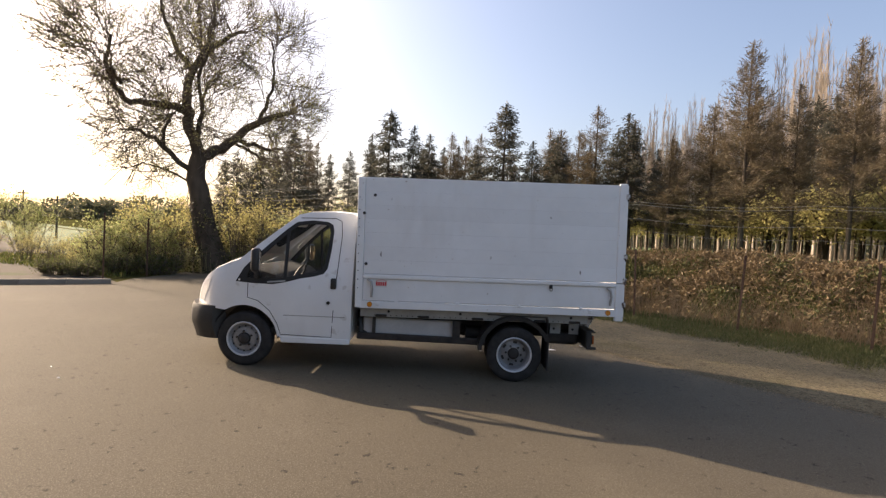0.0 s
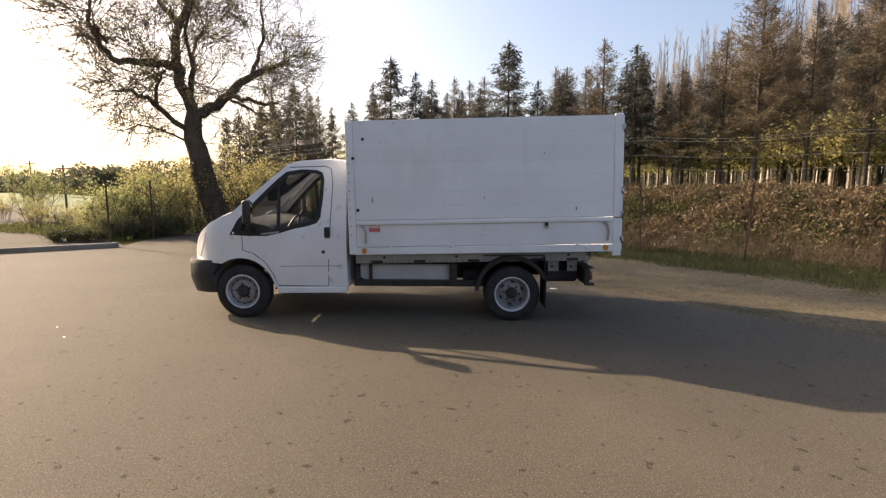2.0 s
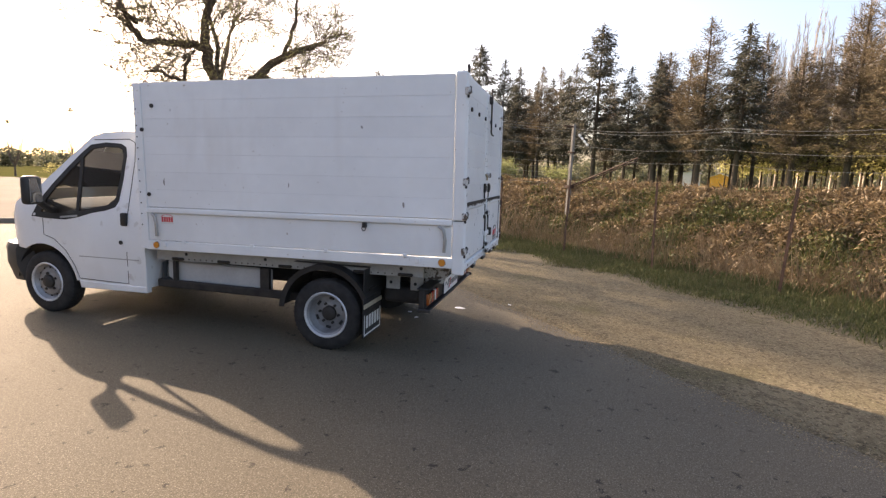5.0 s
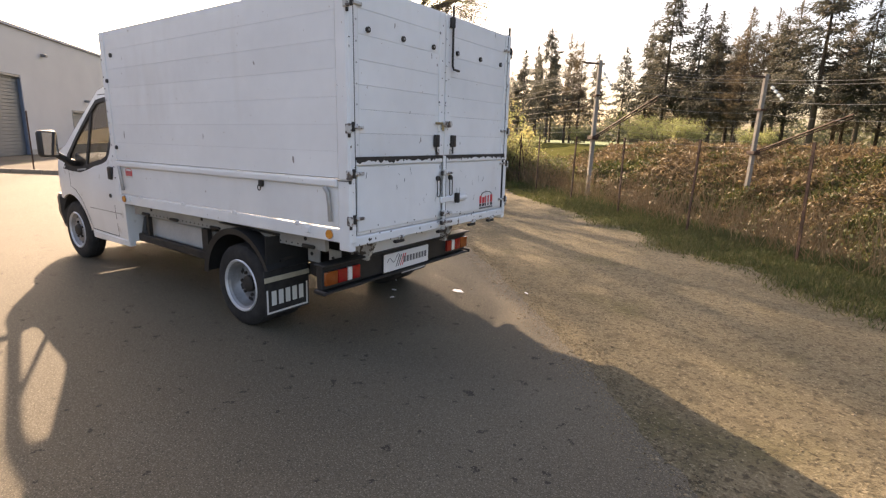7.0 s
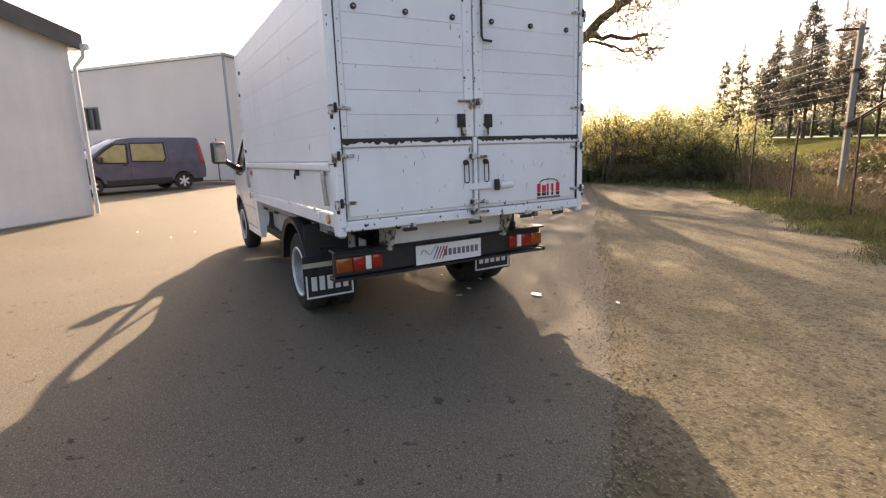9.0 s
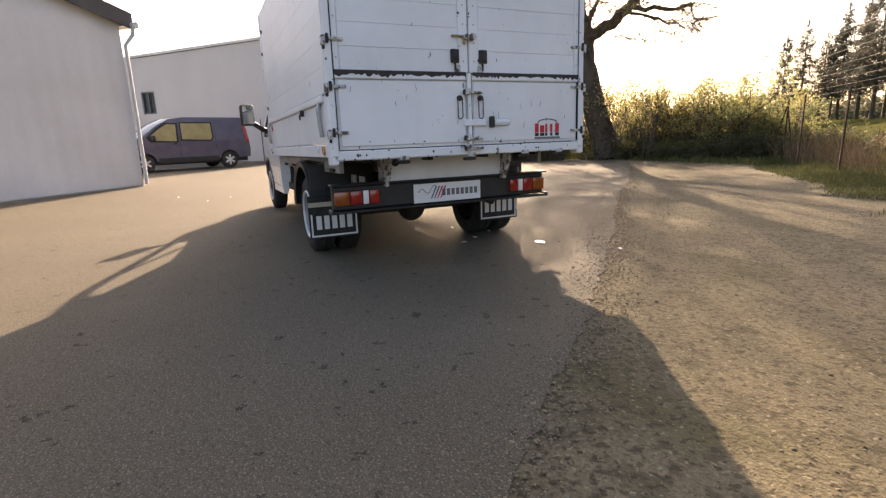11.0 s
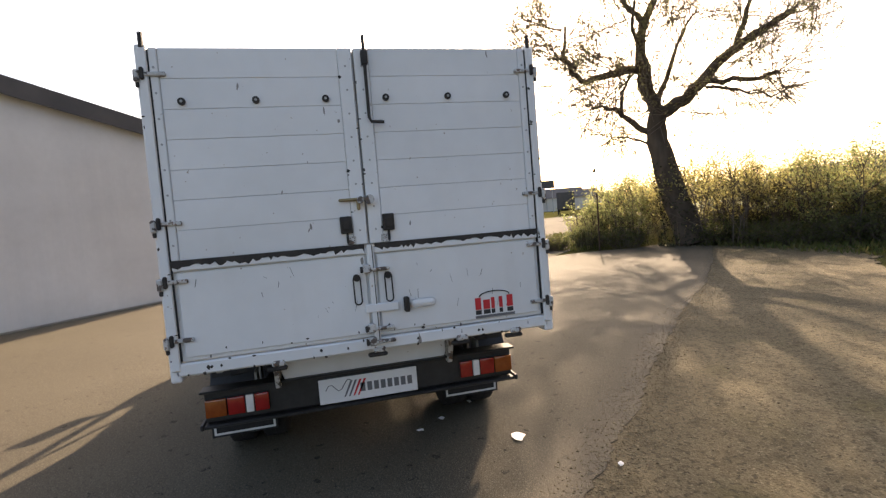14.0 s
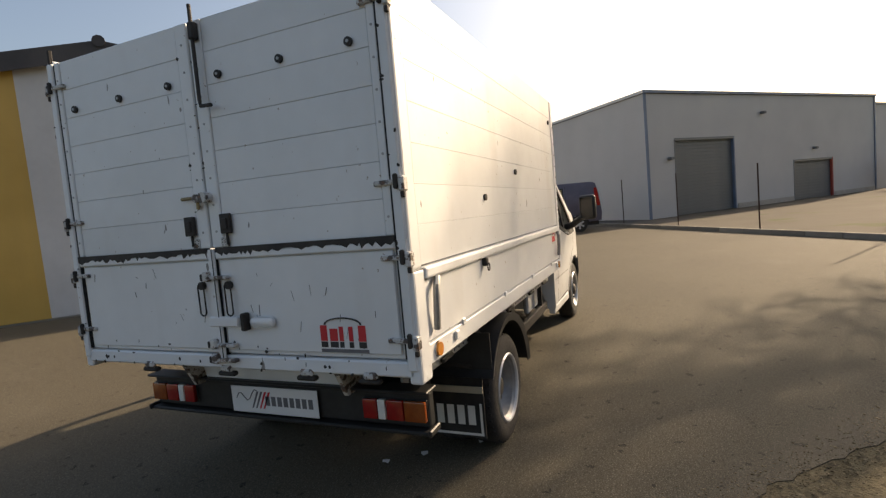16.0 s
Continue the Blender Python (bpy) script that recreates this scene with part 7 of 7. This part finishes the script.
def brambles():
    """The tangle on the bank behind the fence."""
    rng = np.random.default_rng(31)
    n = 150000
    s = rng.uniform(-22, 17, n)
    d = 5.2 + 9.8 * rng.uniform(0, 1, n)
    x, y = FENCE.x + U.x * s + N.x * d, FENCE.y + U.y * s + N.y * d
    lump = np.array([0.5 + 0.5 * noise.noise((a * 0.9, b * 0.9, 0.5)) + 0.35 * noise.noise((a * 2.3, b * 2.3, 4.0)) for a, b in zip(x, y)])
    h = np.array([bank(a, b) for a, b in zip(x, y)])
    top = 0.10 + 0.62 * np.clip(lump, 0, 1.4) ** 1.4 
    z = h + top * rng.uniform(0.2, 1.0, n) ** 0.6
    tint = np.array([noise.noise((a * 0.45, b * 0.45, 9.0)) for a, b in zip(x, y)])
    keep = rng.uniform(-0.5, 0.5, n) < tint * 1.7 - 0.10 - 0.05 * (d - 9)
    pts = np.stack([x, y, z], 1)
    green = leaf_shader("bramble_green", [(0.036, 0.048, 0.014), (0.068, 0.082, 0.024), (0.11, 0.105, 0.036), (0.115, 0.08, 0.04)], 0.3)
    brown = leaf_shader("bracken_brown", [(0.070, 0.052, 0.029), (0.145, 0.102, 0.054), (0.22, 0.16, 0.09), (0.10, 0.090, 0.042)], 0.3)
    ob = quick("brambles", *cards(pts[keep], 0.085, 0.14, rng), green)
    tagged(ob, "green bramble tangle on the bank", "brambles", kind="stuff")
    ob = quick("bracken", *cards(pts[~keep], 0.06, 0.22, rng), brown)
    tagged(ob, "dead orange-brown bracken on the bank", "bracken", kind="stuff")
    m = 6500
    s = rng.uniform(-12, 17, m)
    d = np.where(rng.uniform(0, 1, m) < 0.5, rng.uniform(0.15, 1.6, m), rng.uniform(8, 15, m))
    segs = []
    for a, b in zip(s, d):
        px, py = FENCE.x + U.x * a + N.x * b, FENCE.y + U.y * a + N.y * b
        g = bank(px, py)
        w = rng.normal(0, 0.28, 2)
        ln = rng.uniform(0.4, 1.0)
        segs.append(((px, py, g), (px + w[0], py + w[1], g + ln), 0.0055, 0.002))
    ob = quick("dry_stalks", *sticks(segs, 3), STALK)
    tagged(ob, "dry straw-coloured stalks along the fence", "dry grass", kind="stuff")


brambles()


def verge():
    rng = np.random.default_rng(51)
    n = 190000
    s = rng.uniform(-11, 12, n)
    d = rng.uniform(-2.7, 0.9, n)
    x, y = FENCE.x + U.x * s + N.x * d, FENCE.y + U.y * s + N.y * d
    tuft = np.array([noise.noise((a * 1.1, b * 1.1, 2.0)) + 0.4 * noise.noise((a * 4, b * 4, 2.0)) for a, b in zip(x, y)])
    ok = rng.uniform(0, 1, n) < np.clip((d + np.interp(s, [-8, -2, 2, 6], [0.4, 1.5, 1.75, 2.1])) / 1.15 + 0.55 * tuft, 0, 1) ** 1.3
    x, y, d, tuft = x[ok], y[ok], d[ok], tuft[ok]
    z = np.array([bank(a, b) - 0.015 for a, b in zip(x, y)])
    way = rng.normal(0, 0.45, (len(x), 3)) + np.array([0, 0, 1.0])
    way /= np.linalg.norm(way, axis=1)[:, None]
    tall = 0.05 + 0.05 * np.clip(tuft + 0.4, 0, 1) + 0.06 * np.clip(d + 0.6, 0, 1.2)
    v, f = cards(np.stack([x, y, z], 1), 0.011, tall, rng, flat=way)
    ob = quick("verge_grass", v, f, GRASS)
    tagged(ob, "short green grass along the fence", "grass", kind="stuff")
    # weeds past the kerb's end and under the bushes
    n = 16000
    x = rng.uniform(-20, -4, n)
    y = 11.65 + rng.uniform(-4.2, 4.5, n) + 0.18 * (x + 12)
    inside = (y > 11.15) | (x < -10.9) & (y > 7.85 - 0.42 * (x + 11))
    x, y = x[inside], y[inside]
    way = rng.normal(0, 0.5, (len(x), 3)) + np.array([0, 0, 1.0])
    way /= np.linalg.norm(way, axis=1)[:, None]
    v, f = cards(np.stack([x, y, np.full(len(x), -0.02)], 1), 0.035, 0.17, rng, flat=way)
    ob = quick("weeds", v, f, leaf_shader("weed_leaves", [(0.05, 0.07, 0.018), (0.10, 0.12, 0.03), (0.15, 0.12, 0.055)], 0.4))
    tagged(ob, "rough weeds and grass under the bushes", "weeds", kind="stuff")


verge()


def tall_grass():
    """Pale reeds past the kerb."""
    rng = np.random.default_rng(66)
    n = 6000
    s = -rng.uniform(0.8, 14, n)
    d = rng.uniform(0.9, 5.5, n) - 0.12 * (s + 5)
    clump = np.array([noise.noise((a * 0.7, b * 0.7, 6.0)) for a, b in zip(s, d)])
    ok = (clump > 0.0) & (s < -2.2)
    s, d = s[ok], d[ok]
    x, y = KERB.x + U.x * s + N.x * d, KERB.y + U.y * s + N.y * d
    lean = rng.normal(0, 0.16, (len(x), 2))
    ln = rng.uniform(0.35, 1.15, len(x))
    segs = [((a, b, -0.02), (a + l[0] * h, b + l[1] * h, h), 0.007, 0.002) for a, b, l, h in zip(x, y, lean, ln)]
    ob = quick("tall_grass", *sticks(segs, 3), leaf_shader("pale_reeds", [(0.24, 0.21, 0.10), (0.36, 0.32, 0.17), (0.20, 0.22, 0.07)], 0.3))
    tagged(ob, "tall pale grass and reeds past the kerb", "tall grass", kind="stuff")


tall_grass()


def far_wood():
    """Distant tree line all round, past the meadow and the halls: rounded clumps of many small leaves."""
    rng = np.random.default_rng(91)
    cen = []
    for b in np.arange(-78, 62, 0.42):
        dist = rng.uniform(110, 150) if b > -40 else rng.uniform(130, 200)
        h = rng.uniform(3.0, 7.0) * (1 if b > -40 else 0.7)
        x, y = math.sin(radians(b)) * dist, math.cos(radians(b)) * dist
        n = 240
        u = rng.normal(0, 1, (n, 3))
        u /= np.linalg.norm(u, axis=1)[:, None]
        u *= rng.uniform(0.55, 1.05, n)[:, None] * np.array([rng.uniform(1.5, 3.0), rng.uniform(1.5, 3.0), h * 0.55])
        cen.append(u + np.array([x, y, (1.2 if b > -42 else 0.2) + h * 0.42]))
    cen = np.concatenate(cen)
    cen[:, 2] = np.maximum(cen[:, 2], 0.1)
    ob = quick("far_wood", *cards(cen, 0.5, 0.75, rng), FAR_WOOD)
    tagged(ob, "distant line of trees and hedges, haze put into the leaf colour", "distant trees", kind="stuff")


far_wood()


def bare_tree(x, y, h, seed):
    """A small leafless tree that forks low into long upright rods."""
    rng = np.random.default_rng(seed)
    segs = [((0, 0, 0), (0.03, 0, h * 0.22), 0.11, 0.09)]
    for k in range(9):
        a = rng.uniform(0, 6.28)
        p, d = np.array([0.03, 0, h * 0.2]), np.array([np.cos(a) * 0.4, np.sin(a) * 0.4, 1.0])
        r = 0.05
        for j in range(4):
            q = p + d * h * 0.19 * rng.uniform(0.8, 1.1) + rng.normal(0, 0.06, 3)
            segs.append((p, q, r, r * 0.65))
            for i in range(4):
                w = p + (q - p) * rng.uniform(0, 1)
                segs.append((w, w + rng.normal(0, 0.25, 3) + np.array([0, 0, 0.4]), 0.012, 0.005))
            p, r, d = q, r * 0.65, d * np.array([0.8, 0.8, 1])
    tree = thing("bare_tree", "small leafless tree beyond the drive", "tree", Matrix.Translation((x, y, 0)), group="bare trees beyond the drive")
    quick("trunk", *sticks(segs, 4), GREY_BARK, tree)
    ball = rng.normal(0, 1, (500, 3))
    ball = ball / np.linalg.norm(ball, axis=1)[:, None] * rng.uniform(0.1, 0.38, 500)[:, None] + np.array(segs[1][1]) + np.array([0, 0, h * 0.72])
    quick("mistletoe", *cards(ball, 0.03, 0.12, rng), IVY, tree)


bare_tree(-44, 34, 5.6, 5)
bare_tree(-49, 32, 4.6, 6)


def far_yard():
    """Small things beyond the drive: a lorry, a row of low houses, a hoarding, a lamp and poles."""
    cab = shader("dark_lorry_paint", [(0.03, 0.032, 0.035), (0.055, 0.055, 0.06)], scale=2, rough=0.5)
    roof = shader("slate_roof", [(0.07, 0.07, 0.075), (0.12, 0.115, 0.115)], scale=1, rough=0.8)
    wall = shader("pale_house_render", [(0.50, 0.48, 0.44), (0.62, 0.60, 0.56)], scale=0.6, rough=0.85)
    ob = thing("lorry", "dark box lorry parked on the far drive", "lorry", Matrix.Translation((-61, 34.3, 0)) @ Matrix.Rotation(2.65, 4, "Z"))
    part("cargo_box", box((-4.5, -1.15, 0.75), (0.6, 1.15, 3.0), 0.03), cab, ob)
    part("cab", box((0.7, -1.05, 0.5), (2.3, 1.05, 2.4), 0.12, 2), cab, ob)
    part("windscreen", box((2.29, -0.9, 1.4), (2.315, 0.9, 2.15)), SEAL, ob)
    for x in (-3.2, 1.5):
        for y in (-1.0, 1.0):
            part("wheel", tube([Vector((x, y - 0.13, 0.45)), Vector((x, y + 0.13, 0.45))], 0.45, 18), RUBBER, ob)
    for k, (x, y, w, h) in enumerate(((-99, 45, 9, 2.5), (-96, 52, 8, 2.7), (-108, 62, 10, 2.6))):
        ho = thing("house", "low pale house with a slate roof in the distance", "house", Matrix.Translation((x, y, 0)) @ Matrix.Rotation(1.15 + 0.2 * k, 4, "Z"), group="houses in the distance")
        part("wall", box((-w / 2, -3, 0), (w / 2, 3, h)), wall, ho)
        part("roof", prism([(-3.4, h - 0.02), (0, h + 2.0), (3.4, h - 0.02)], -w / 2 - 0.3, w / 2 + 0.3, "x"), roof, ho)
        for i in range(3):
            part("window", box((-w / 3 + i * w / 3 - 0.5, 3.002, 0.9), (-w / 3 + i * w / 3 + 0.5, 3.03, 2.0)), SEAL, ho)
    ob = thing("hoarding", "dark roadside hoarding on two legs", "sign", Matrix.Translation((-77, 39.3, 0)) @ Matrix.Rotation(1.15, 4, "Z"))
    part("panel", box((-1.3, -0.04, 4.3), (1.3, 0.04, 5.6), 0.01), cab, ob)
    for x in (-0.9, 0.9):
        part("leg", box((x - 0.06, -0.05, 0), (x + 0.06, 0.05, 4.35)), GALV, ob)
    for x, y, h in ((-87, 41.5, 7.6), (-84, 52, 7.2)):
        ob = thing("street_lamp", "thin grey street lamp in the distance", "street lamp", Matrix.Translation((x, y, 0)), group="street lamps")
        part("pole", tube([Vector((0, 0, 0)), Vector((0, 0, h))], 0.07, 8, True, 0.04), GALV, ob)
        part("arm", tube([Vector((0, 0, h - 0.02)), Vector((0.5, -0.6, h + 0.12))], 0.03, 6), GALV, ob)
        part("lamp_head", box((0.4, -0.9, h + 0.08), (0.6, -0.4, h + 0.2), 0.03), GALV, ob)
    for x, y, h in ((-30.5, 30.5, 3.2), (-42, 41, 4.0)):
        ob = thing("wooden_pole", "grey wooden wire pole beyond the drive", "pole", Matrix.Translation((x, y, 0)), group="wire poles")
        part("shaft", tube([Vector((0, 0, -0.2)), Vector((0, 0, h))], 0.08, 8, True, 0.06), GREY_BARK, ob)
        part("crossbar", box((-0.5, -0.04, h - 0.35), (0.5, 0.04, h - 0.25), 0.01), GREY_BARK, ob)


far_yard()
